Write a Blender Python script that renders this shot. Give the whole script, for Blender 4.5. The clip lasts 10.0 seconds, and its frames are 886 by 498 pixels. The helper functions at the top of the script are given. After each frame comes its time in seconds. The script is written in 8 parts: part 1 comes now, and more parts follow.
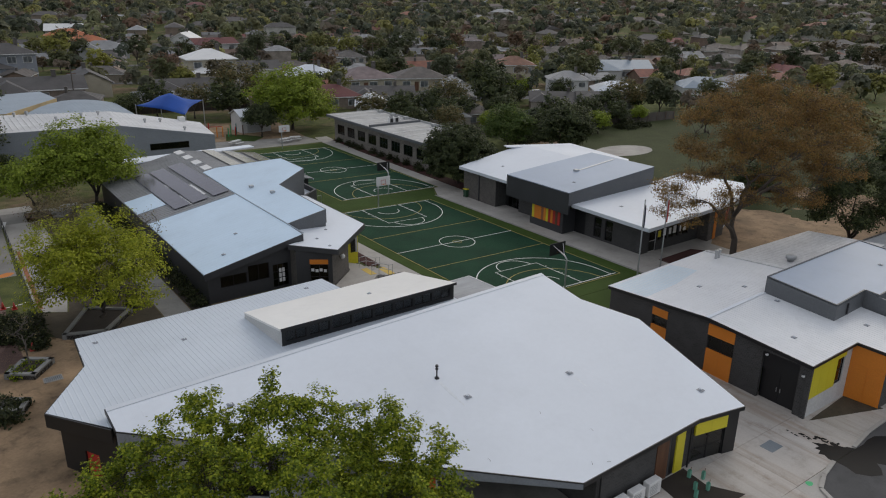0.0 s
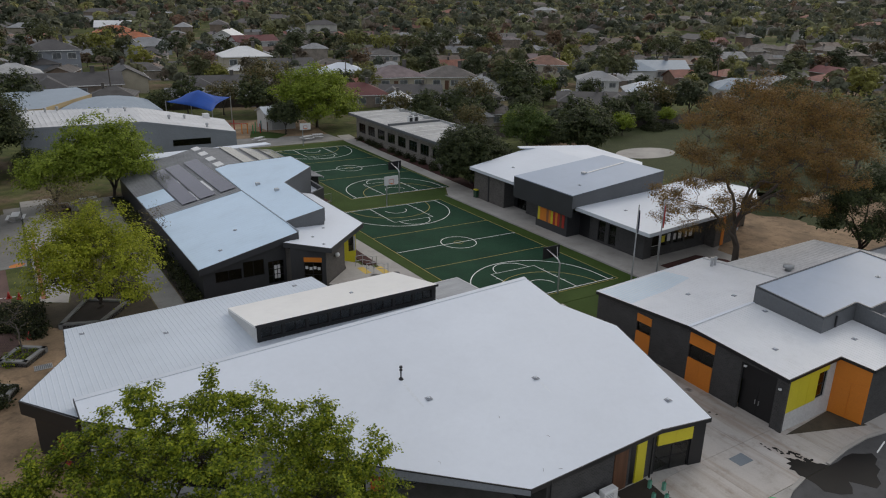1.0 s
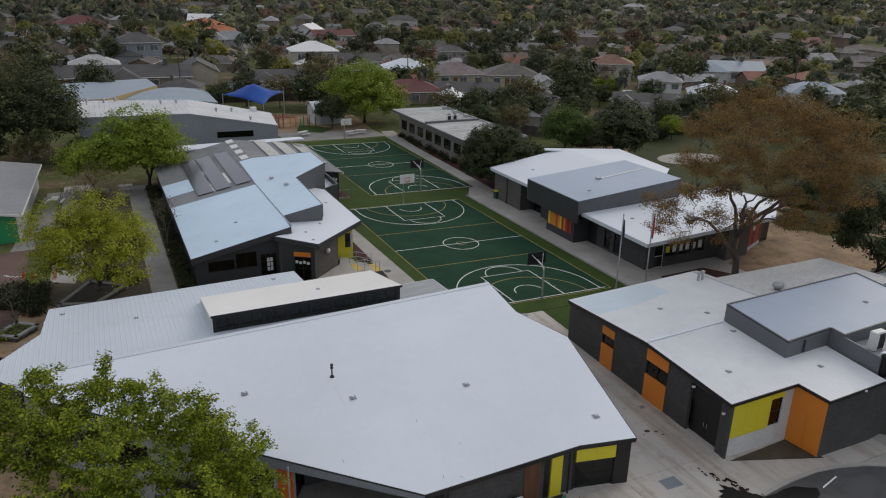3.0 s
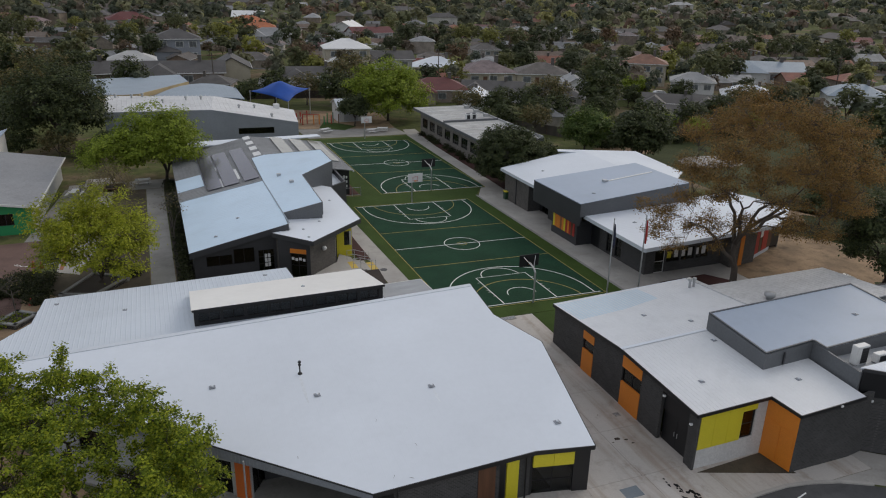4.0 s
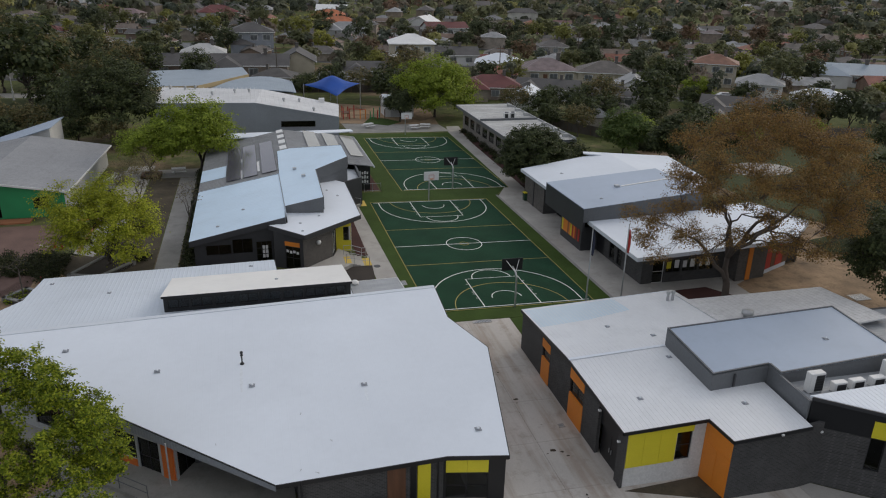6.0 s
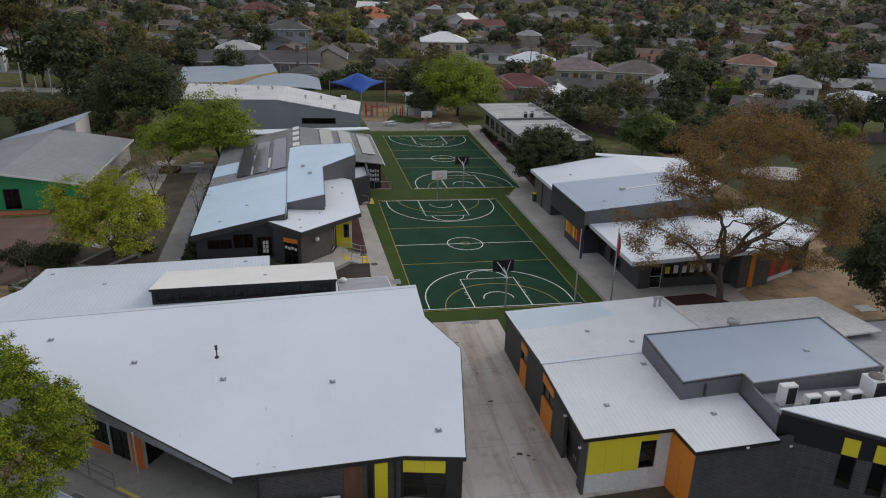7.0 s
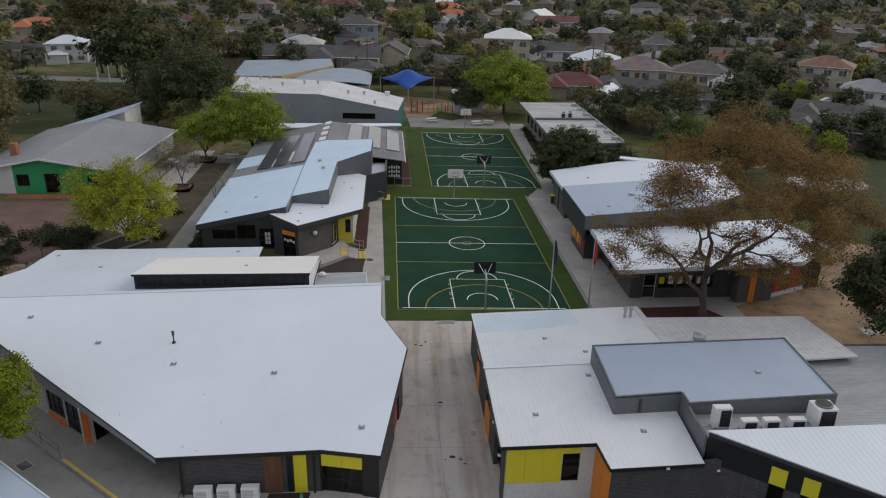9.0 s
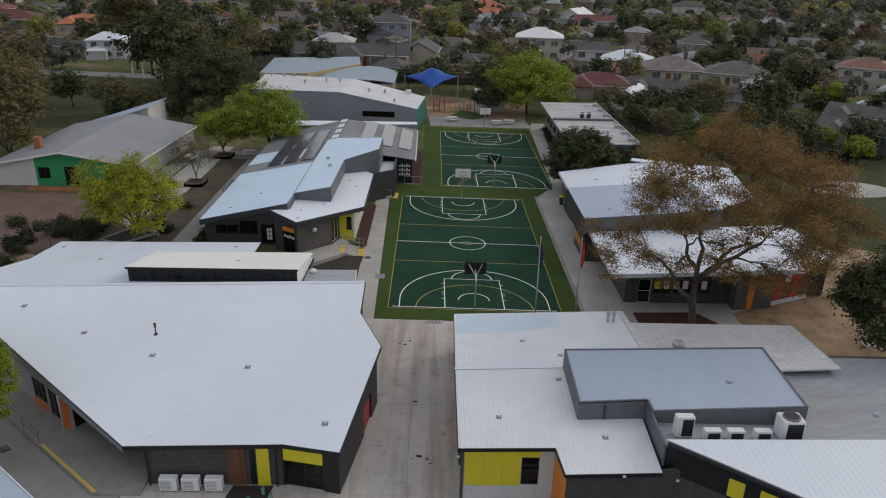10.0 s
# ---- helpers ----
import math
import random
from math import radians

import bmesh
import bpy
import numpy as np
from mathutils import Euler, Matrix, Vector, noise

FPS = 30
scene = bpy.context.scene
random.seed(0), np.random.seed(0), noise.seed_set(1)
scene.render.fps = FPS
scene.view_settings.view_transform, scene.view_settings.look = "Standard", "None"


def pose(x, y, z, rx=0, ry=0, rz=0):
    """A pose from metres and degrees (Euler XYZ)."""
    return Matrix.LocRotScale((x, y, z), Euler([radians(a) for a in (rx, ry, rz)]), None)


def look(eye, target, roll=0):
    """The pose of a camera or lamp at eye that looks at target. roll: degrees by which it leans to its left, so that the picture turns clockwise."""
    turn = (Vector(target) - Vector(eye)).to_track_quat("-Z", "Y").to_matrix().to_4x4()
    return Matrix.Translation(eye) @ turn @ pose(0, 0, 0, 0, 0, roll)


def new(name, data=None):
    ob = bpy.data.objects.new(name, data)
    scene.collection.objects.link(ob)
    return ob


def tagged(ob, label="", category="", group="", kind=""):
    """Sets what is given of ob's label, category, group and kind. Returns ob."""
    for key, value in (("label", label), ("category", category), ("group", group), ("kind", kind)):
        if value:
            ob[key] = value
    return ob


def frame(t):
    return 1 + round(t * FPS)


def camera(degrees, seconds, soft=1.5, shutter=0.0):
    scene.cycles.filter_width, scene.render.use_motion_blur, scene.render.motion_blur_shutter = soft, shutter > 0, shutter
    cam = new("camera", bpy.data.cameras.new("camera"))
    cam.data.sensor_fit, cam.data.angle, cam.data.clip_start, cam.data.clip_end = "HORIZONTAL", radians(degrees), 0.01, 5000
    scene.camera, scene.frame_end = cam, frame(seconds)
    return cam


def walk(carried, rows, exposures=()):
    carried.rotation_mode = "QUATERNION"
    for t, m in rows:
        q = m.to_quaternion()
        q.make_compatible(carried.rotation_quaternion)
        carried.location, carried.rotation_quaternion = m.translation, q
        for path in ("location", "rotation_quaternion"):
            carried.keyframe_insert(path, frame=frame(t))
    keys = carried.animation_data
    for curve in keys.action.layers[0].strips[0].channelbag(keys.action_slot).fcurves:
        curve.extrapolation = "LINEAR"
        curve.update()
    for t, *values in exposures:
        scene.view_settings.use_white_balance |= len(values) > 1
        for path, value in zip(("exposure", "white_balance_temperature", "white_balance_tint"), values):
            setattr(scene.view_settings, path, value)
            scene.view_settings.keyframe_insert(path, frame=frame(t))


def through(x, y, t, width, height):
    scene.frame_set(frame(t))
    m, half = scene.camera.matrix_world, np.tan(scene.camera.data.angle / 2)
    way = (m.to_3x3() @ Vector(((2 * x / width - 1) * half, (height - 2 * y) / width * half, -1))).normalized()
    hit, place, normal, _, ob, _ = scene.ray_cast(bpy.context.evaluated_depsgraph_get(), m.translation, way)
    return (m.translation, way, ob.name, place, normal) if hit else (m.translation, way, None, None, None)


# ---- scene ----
cam = camera(63.0, 10.0, soft=1.1)
# seconds, eye, (yaw to the left of +y, pitch up, lean)
PATH = [
    (0, (-34.818, -39.628, 23.469), (-36.356, -19.388, 0.750)),
    (0.5, (-33.179, -40.873, 23.659), (-34.582, -19.494, 0.804)),
    (1, (-31.494, -42.063, 23.848), (-32.810, -19.605, 0.861)),
    (1.5, (-29.766, -43.197, 24.036), (-31.038, -19.723, 0.919)),
    (2, (-27.999, -44.274, 24.224), (-29.266, -19.846, 0.978)),
    (2.5, (-26.194, -45.293, 24.412), (-27.495, -19.973, 1.035)),
    (3, (-24.356, -46.252, 24.599), (-25.723, -20.106, 1.090)),
    (3.5, (-22.487, -47.151, 24.786), (-23.950, -20.242, 1.142)),
    (4, (-20.590, -47.989, 24.972), (-22.177, -20.381, 1.189)),
    (4.5, (-18.666, -48.766, 25.156), (-20.404, -20.523, 1.231)),
    (5, (-16.720, -49.481, 25.339), (-18.631, -20.667, 1.267)),
    (5.5, (-14.753, -50.132, 25.519), (-16.858, -20.812, 1.297)),
    (6, (-12.769, -50.721, 25.696), (-15.086, -20.957, 1.321)),
    (6.5, (-10.769, -51.246, 25.870), (-13.316, -21.101, 1.338)),
    (7, (-8.757, -51.707, 26.039), (-11.547, -21.244, 1.348)),
    (7.5, (-6.734, -52.104, 26.202), (-9.781, -21.383, 1.352)),
    (8, (-4.703, -52.437, 26.359), (-8.019, -21.519, 1.350)),
    (8.5, (-2.666, -52.705, 26.507), (-6.261, -21.649, 1.343)),
    (9, (-0.627, -52.909, 26.647), (-4.509, -21.774, 1.330)),
    (9.5, (1.414, -53.048, 26.776), (-2.764, -21.890, 1.313)),
    (10, (3.454, -53.124, 26.894), (-1.028, -21.997, 1.293)),
]


def turned(eye, yaw, pitch, lean):
    ahead = Vector((-math.sin(radians(yaw)) * math.cos(radians(pitch)), math.cos(radians(yaw)) * math.cos(radians(pitch)), math.sin(radians(pitch))))
    return look(eye, Vector(eye) + ahead * 2, lean)


walk(cam, [(t, turned(eye, *a)) for t, eye, a in PATH], exposures=[(0.0, 0.25), (5.0, 0.29), (10.0, 0.31)])

# ---- sky and sun: high thin overcast, low veiled sun ahead and to the right ----
world = bpy.data.worlds.new("overcast_sky")
scene.world = world
world.use_nodes = True
wn = world.node_tree
sky = wn.nodes.new("ShaderNodeTexSky")
sky.sky_type = "NISHITA"
sky.sun_disc = False
sky.sun_elevation = radians(28)
sky.sun_rotation = radians(65)
sky.air_density, sky.dust_density, sky.ozone_density = 1.0, 3.0, 1.0
cloud = wn.nodes.new("ShaderNodeMixRGB")
cloud.inputs[0].default_value = 0.62
cloud.inputs[2].default_value = (7.45, 7.55, 7.95, 1)
wn.links.new(sky.outputs[0], cloud.inputs[1])
wn.links.new(cloud.outputs[0], wn.nodes["Background"].inputs[0])
wn.nodes["Background"].inputs[1].default_value = 0.0875
sun = new("sun", bpy.data.lights.new("sun", "SUN"))
sun.data.energy, sun.data.angle, sun.data.color = 0.5, radians(24), (1.0, 0.95, 0.86)
sun.matrix_basis = look((0, 0, 0), (-math.sin(radians(65)), -math.cos(radians(65)), -math.tan(radians(32))))

# ---- materials ----
def nodes_of(name):
    m = bpy.data.materials.new(name)
    m.use_nodes = True
    return m, m.node_tree.nodes, m.node_tree.links, m.node_tree.nodes["Principled BSDF"]


def coords(n, l, scale=(1, 1, 1)):
    g = n.new("ShaderNodeNewGeometry")
    mp = n.new("ShaderNodeMapping")
    mp.inputs["Scale"].default_value = scale
    l.new(g.outputs["Position"], mp.inputs[0])
    return mp.outputs[0]


def noise_of(n, l, vec, scale, detail=4, rough=0.55):
    t = n.new("ShaderNodeTexNoise")
    t.inputs["Scale"].default_value, t.inputs["Detail"].default_value, t.inputs["Roughness"].default_value = scale, detail, rough
    l.new(vec, t.inputs["Vector"])
    return t.outputs["Fac"]


def ramp_of(n, l, fac, stops):
    r = n.new("ShaderNodeValToRGB")
    e = r.color_ramp.elements
    while len(e) < len(stops):
        e.new(0.5)
    for k, (p, c) in enumerate(stops):
        e[k].position, e[k].color = p, (*c, 1)
    l.new(fac, r.inputs[0])
    return r.outputs[0]


def mix_of(n, l, kind, fac, a, b):
    m = n.new("ShaderNodeMixRGB")
    m.blend_type = kind
    for k, v in enumerate((fac, a, b)):
        if isinstance(v, (int, float)):
            m.inputs[k].default_value = v if k == 0 else (v, v, v, 1)
        elif isinstance(v, tuple):
            m.inputs[k].default_value = (*v, 1)
        else:
            l.new(v, m.inputs[k])
    return m.outputs[0]


def bump_of(n, l, bsdf, height, strength, distance=0.02):
    b = n.new("ShaderNodeBump")
    b.inputs["Strength"].default_value, b.inputs["Distance"].default_value = strength, distance
    l.new(height, b.inputs["Height"])
    l.new(b.outputs[0], bsdf.inputs["Normal"])


def tone(c, f):
    return tuple(min(1.0, v * f) for v in c)


def surface(name, colour, rough=0.6, metal=0.0, big=0.4, fine=25.0, vary=0.18, bump=0.15, stretch=(1, 1, 1), per_piece=0.0, spec=0.5, dirt=0.0, grain=0.5):
    """A plain surface with stains in large, grain in small and a fine relief."""
    m, n, l, b = nodes_of(name)
    v = coords(n, l, stretch)
    large = noise_of(n, l, v, big, 5)
    small = noise_of(n, l, v, fine, 3)
    c = ramp_of(n, l, large, [(0.3, tone(colour, 1 - vary)), (0.7, tone(colour, 1 + vary))])
    c = mix_of(n, l, "MULTIPLY", grain, c, ramp_of(n, l, small, [(0.3, (0.75,) * 3), (0.7, (1.15,) * 3)]))
    if dirt:
        d = ramp_of(n, l, noise_of(n, l, v, big * 3.3, 8, 0.7), [(0.5, (1, 1, 1)), (0.72, (1 - dirt,) * 3)])
        c = mix_of(n, l, "MULTIPLY", 1.0, c, d)
    if per_piece:
        o = n.new("ShaderNodeObjectInfo")
        c = mix_of(n, l, "MULTIPLY", 1.0, c, ramp_of(n, l, o.outputs["Random"], [(0, (1 - per_piece,) * 3), (1, (1 + per_piece,) * 3)]))
    l.new(c, b.inputs["Base Color"])
    b.inputs["Roughness"].default_value, b.inputs["Metallic"].default_value = rough, metal
    b.inputs["Specular IOR Level"].default_value = spec
    if bump:
        bump_of(n, l, b, small, bump)
    return m


def masonry(name, colour, mortar, width=0.24, row=0.086, rough=0.8):
    m, n, l, b = nodes_of(name)
    g = n.new("ShaderNodeNewGeometry")
    s = n.new("ShaderNodeSeparateXYZ")
    l.new(g.outputs["Position"], s.inputs[0])
    a = n.new("ShaderNodeMath")
    l.new(s.outputs[0], a.inputs[0])
    l.new(s.outputs[1], a.inputs[1])
    c = n.new("ShaderNodeCombineXYZ")
    l.new(a.outputs[0], c.inputs[0])
    l.new(s.outputs[2], c.inputs[1])
    t = n.new("ShaderNodeTexBrick")
    t.inputs["Scale"].default_value = 1.0
    t.inputs["Brick Width"].default_value, t.inputs["Row Height"].default_value = width, row
    t.inputs["Mortar Size"].default_value, t.inputs["Mortar Smooth"].default_value = 0.012, 0.2
    t.inputs["Color1"].default_value = (*tone(colour, 0.75), 1)
    t.inputs["Color2"].default_value = (*tone(colour, 1.3), 1)
    t.inputs["Mortar"].default_value = (*mortar, 1)
    l.new(c.outputs[0], t.inputs["Vector"])
    v = coords(n, l)
    col = mix_of(n, l, "MULTIPLY", 0.6, t.outputs["Color"], ramp_of(n, l, noise_of(n, l, v, 0.8, 6), [(0.3, (0.75,) * 3), (0.7, (1.2,) * 3)]))
    l.new(col, b.inputs["Base Color"])
    b.inputs["Roughness"].default_value = rough
    inv = n.new("ShaderNodeInvert")
    l.new(t.outputs["Fac"], inv.inputs[1])
    bump_of(n, l, b, inv.outputs[0], 0.6, 0.01)
    return m


def foliage(name, stops, by_object=False, through=0.45, rough=0.6):
    m, n, l, b = nodes_of(name)
    g = n.new("ShaderNodeNewGeometry")
    c = ramp_of(n, l, g.outputs["Random Per Island"], stops)
    if by_object:
        o = n.new("ShaderNodeObjectInfo")
        c2 = ramp_of(n, l, o.outputs["Random"], by_object)
        c = mix_of(n, l, "MULTIPLY", 1.0, c2, ramp_of(n, l, g.outputs["Random Per Island"], [(0, (0.7,) * 3), (1, (1.3,) * 3)]))
    big = ramp_of(n, l, noise_of(n, l, coords(n, l), 0.45, 3), [(0.3, (0.76,) * 3), (0.7, (1.18,) * 3)])
    c = mix_of(n, l, "MULTIPLY", 1.0, c, big)
    l.new(c, b.inputs["Base Color"])
    b.inputs["Roughness"].default_value = rough
    b.inputs["Specular IOR Level"].default_value = 0.25
    tr = n.new("ShaderNodeBsdfTranslucent")
    l.new(c, tr.inputs[0])
    mx = n.new("ShaderNodeMixShader")
    mx.inputs[0].default_value = through
    l.new(b.outputs[0], mx.inputs[1])
    l.new(tr.outputs[0], mx.inputs[2])
    l.new(mx.outputs[0], n["Material Output"].inputs[0])
    return m


def glazing(name, tint=(0.25, 0.28, 0.3)):
    m, n, l, b = nodes_of(name)
    b.inputs["Base Color"].default_value = (*tint, 1)
    b.inputs["Roughness"].default_value = 0.03
    b.inputs["Transmission Weight"].default_value = 1.0
    b.inputs["IOR"].default_value = 1.45
    return m


def ground_mat():
    m, n, l, b = nodes_of("ground_grass_and_dirt")
    v = coords(n, l)
    patch = noise_of(n, l, v, 0.05, 6, 0.65)
    mid = noise_of(n, l, v, 0.6, 5)
    fine = noise_of(n, l, v, 14, 3)
    grass = ramp_of(n, l, mid, [(0.3, (0.06, 0.075, 0.03)), (0.7, (0.13, 0.14, 0.05))])
    dirt = ramp_of(n, l, mid, [(0.3, (0.14, 0.1, 0.065)), (0.7, (0.23, 0.175, 0.115))])
    c = mix_of(n, l, "MIX", ramp_of(n, l, patch, [(0.52, (0, 0, 0)), (0.62, (1, 1, 1))]), grass, dirt)
    c = mix_of(n, l, "MULTIPLY", 0.6, c, ramp_of(n, l, fine, [(0.3, (0.6,) * 3), (0.7, (1.3,) * 3)]))
    l.new(c, b.inputs["Base Color"])
    b.inputs["Roughness"].default_value = 0.95
    b.inputs["Specular IOR Level"].default_value = 0.1
    bump_of(n, l, b, fine, 0.5, 0.05)
    return m


def turf(name, colour):
    m, n, l, b = nodes_of(name)
    v = coords(n, l)
    c = ramp_of(n, l, noise_of(n, l, v, 0.35, 5), [(0.3, tone(colour, 0.82)), (0.7, tone(colour, 1.18))])
    fine = noise_of(n, l, v, 60, 2)
    c = mix_of(n, l, "MULTIPLY", 0.7, c, ramp_of(n, l, fine, [(0.3, (0.65,) * 3), (0.7, (1.3,) * 3)]))
    l.new(c, b.inputs["Base Color"])
    b.inputs["Roughness"].default_value = 0.9
    b.inputs["Specular IOR Level"].default_value = 0.15
    bump_of(n, l, b, fine, 0.4, 0.02)
    return m


M = dict(
    ground=ground_mat(),
    court=turf("court_dark_green_turf", (0.0125, 0.0475, 0.0245)),
    surround=turf("court_olive_turf", (0.045, 0.075, 0.015)),
    grass=turf("mown_grass", (0.05, 0.06, 0.024)),
    line_white=surface("white_court_line", (0.82, 0.83, 0.8), 0.8, vary=0.08),
    line_yellow=surface("yellow_court_line", (0.38, 0.31, 0.085), 0.8, vary=0.08),
    concrete=surface("pale_concrete", (0.385, 0.365, 0.335), 0.85, big=0.25, fine=9, vary=0.16, per_piece=0.06, dirt=0.2, grain=0.22),
    concrete_dark=surface("worn_concrete", (0.27, 0.26, 0.24), 0.9, big=0.3, fine=9, vary=0.18, dirt=0.25, grain=0.3),
    asphalt=surface("asphalt", (0.08, 0.079, 0.08), 0.9, fine=40, vary=0.2, dirt=0.3),
    sand=surface("compacted_sand", (0.285, 0.195, 0.115), 0.95, big=0.3, fine=6, vary=0.4, dirt=0.55),
    bark_chips=surface("bark_mulch", (0.034, 0.026, 0.02), 0.95, fine=14, vary=0.3, bump=0.6),
    red_mulch=surface("red_mulch", (0.055, 0.017, 0.013), 0.95, fine=14, vary=0.25, bump=0.6),
    paver=surface("brown_pavers", (0.14, 0.085, 0.07), 0.9, fine=8, vary=0.2),
    white_roof=surface("off_white_steel_roof", (0.675, 0.72, 0.78), 0.55, big=0.09, fine=3, vary=0.05, bump=0.01, dirt=0.04, grain=0.06, spec=0.4),
    cream_roof=surface("cream_white_steel_roof", (0.78, 0.77, 0.74), 0.42, big=0.15, fine=3, vary=0.05, bump=0.02, dirt=0.06, grain=0.06),
    blue_roof=surface("pale_blue_steel_roof", (0.55, 0.69, 0.82), 0.4, big=0.15, fine=3, vary=0.06, bump=0.02, dirt=0.07, grain=0.06),
    pale_roof=surface("pale_grey_steel_roof", (0.6, 0.64, 0.69), 0.42, big=0.15, fine=3, vary=0.05, bump=0.02, dirt=0.07, grain=0.06),
    grey_roof=surface("weathered_grey_steel_roof", (0.23, 0.235, 0.24), 0.55, big=0.2, fine=4, vary=0.16, bump=0.04, dirt=0.25),
    slate_roof=surface("blue_grey_steel_roof", (0.25, 0.305, 0.36), 0.5, big=0.2, fine=4, vary=0.08, bump=0.02, dirt=0.1),
    flat_roof=surface("old_flat_grey_roof", (0.4, 0.4, 0.39), 0.7, big=0.25, fine=5, vary=0.16, dirt=0.3),
    charcoal=surface("charcoal_cladding", (0.042, 0.043, 0.047), 0.5, big=0.3, fine=8, vary=0.12, bump=0.04),
    slate_light=surface("pale_blue_grey_steel_roof", (0.37, 0.435, 0.53), 0.55, big=0.15, fine=3, vary=0.05, bump=0.02, dirt=0.06, grain=0.06),
    mid_grey=surface("grey_cladding", (0.12, 0.127, 0.135), 0.55, big=0.3, fine=8, vary=0.1, bump=0.04),
    pale_wall=surface("pale_grey_render", (0.36, 0.37, 0.37), 0.8, big=0.3, fine=10, vary=0.1),
    white_wall=surface("white_render", (0.55, 0.55, 0.54), 0.8, big=0.3, fine=10, vary=0.08, dirt=0.1),
    black=surface("black_fascia", (0.012, 0.0125, 0.014), 0.45, vary=0.15, bump=0.03),
    brick=masonry("charcoal_brick", (0.047, 0.046, 0.046), (0.085, 0.083, 0.08)),
    brown_brick=masonry("grey_brown_brick", (0.09, 0.082, 0.075), (0.13, 0.12, 0.11)),
    # The orange below, darkened: shade under the entrance eave is put into this colour.
    shaded_orange=surface("shaded_orange_panel", (0.6, 0.14, 0.02), 0.5, vary=0.08, bump=0.03),
    orange=surface("orange_panel", (0.7, 0.225, 0.025), 0.5, vary=0.06, bump=0.03),
    yellow=surface("yellow_panel", (0.66, 0.57, 0.03), 0.5, vary=0.05, bump=0.03),
    red=surface("red_panel", (0.40, 0.03, 0.02), 0.5, vary=0.08, bump=0.03),
    green=surface("green_wall_panel", (0.022, 0.25, 0.09), 0.6, vary=0.12, bump=0.04),
    teal=surface("teal_panel", (0.02, 0.16, 0.15), 0.6, vary=0.12),
    timber=surface("brown_timber_panel", (0.12, 0.055, 0.028), 0.6, stretch=(8, 8, 0.6), fine=6, vary=0.25),
    steel=surface("galvanised_steel", (0.45, 0.46, 0.47), 0.4, 0.7, vary=0.1),
    white_paint=surface("white_paint", (0.7, 0.7, 0.69), 0.5, vary=0.05),
    rust=surface("terracotta", (0.33, 0.13, 0.06), 0.8, vary=0.2),
    mid_pale=surface("pale_blue_grey_cladding", (0.25, 0.27, 0.3), 0.55, big=0.3, fine=8, vary=0.08, bump=0.04),
    grey_pale=surface("mid_grey_steel_roof", (0.25, 0.255, 0.265), 0.55, big=0.2, fine=4, vary=0.1, bump=0.03, dirt=0.15),
    house_cream=surface("cream_wall", (0.42, 0.38, 0.3), 0.8, vary=0.1),
    flag_navy=surface("navy_flag_cloth", (0.02, 0.025, 0.05), 0.8, vary=0.2),
    bin_green=surface("dark_green_plastic", (0.02, 0.06, 0.03), 0.5, vary=0.1),
    glass=glazing("dark_window_glass"),
    solar=surface("solar_cells", (0.075, 0.07, 0.1), 0.16, vary=0.1, bump=0.0),
    # Dark glossy mats; the base is lifted towards cream to stand for reflected sky.
    collector=surface("heating_mat_with_sky_sheen", (0.24, 0.23, 0.195), 0.16, vary=0.08, bump=0.0, spec=0.8),
    blue_cloth=surface("blue_shade_cloth", (0.006, 0.068, 0.34), 0.75, vary=0.12),
    bark=surface("grey_brown_bark", (0.11, 0.096, 0.084), 0.95, fine=9, stretch=(2, 2, 0.5), vary=0.3, bump=0.5),
    bark_gum=surface("dark_gum_bark", (0.085, 0.068, 0.056), 0.95, fine=9, stretch=(2, 2, 0.5), vary=0.35, bump=0.5),
    bark_dark=surface("dark_bark", (0.055, 0.045, 0.038), 0.95, fine=9, stretch=(2, 2, 0.5), vary=0.3, bump=0.5),
    rubber=surface("black_rubber", (0.02, 0.02, 0.02), 0.8, vary=0.1),
    leaf_lime=foliage("lime_spring_leaves", [(0, (0.19, 0.23, 0.016)), (0.5, (0.33, 0.365, 0.028)), (1, (0.47, 0.48, 0.05))]),
    leaf_fresh=foliage("fresh_green_leaves", [(0, (0.13, 0.18, 0.02)), (0.5, (0.235, 0.31, 0.034)), (1, (0.36, 0.42, 0.058))]),
    leaf_olive=foliage("olive_green_leaves", [(0, (0.055, 0.09, 0.01)), (0.5, (0.2, 0.265, 0.02)), (1, (0.44, 0.47, 0.038))]),
    leaf_gum=foliage("brown_olive_leaves", [(0, (0.105, 0.074, 0.032)), (0.5, (0.25, 0.15, 0.048)), (0.85, (0.33, 0.19, 0.058)), (1, (0.19, 0.165, 0.052))], through=0.4),
    leaf_dark=foliage("dark_green_leaves", [(0, (0.03, 0.042, 0.018)), (0.6, (0.066, 0.086, 0.032)), (1, (0.12, 0.135, 0.05))], through=0.35),
    leaf_bare=foliage("sparse_tan_buds", [(0, (0.12, 0.1, 0.05)), (1, (0.22, 0.19, 0.09))]),
    leaf_mixed=foliage("garden_tree_leaves", [(0, (0.5,) * 3), (1, (1.4,) * 3)], through=0.4, by_object=[(0.0, (0.06, 0.075, 0.04)), (0.3, (0.085, 0.1, 0.05)), (0.5, (0.12, 0.13, 0.06)), (0.66, (0.16, 0.165, 0.065)), (0.78, (0.3, 0.3, 0.07)), (0.84, (0.14, 0.12, 0.08)), (0.93, (0.2, 0.125, 0.08)), (1.0, (0.1, 0.115, 0.06))]),
)


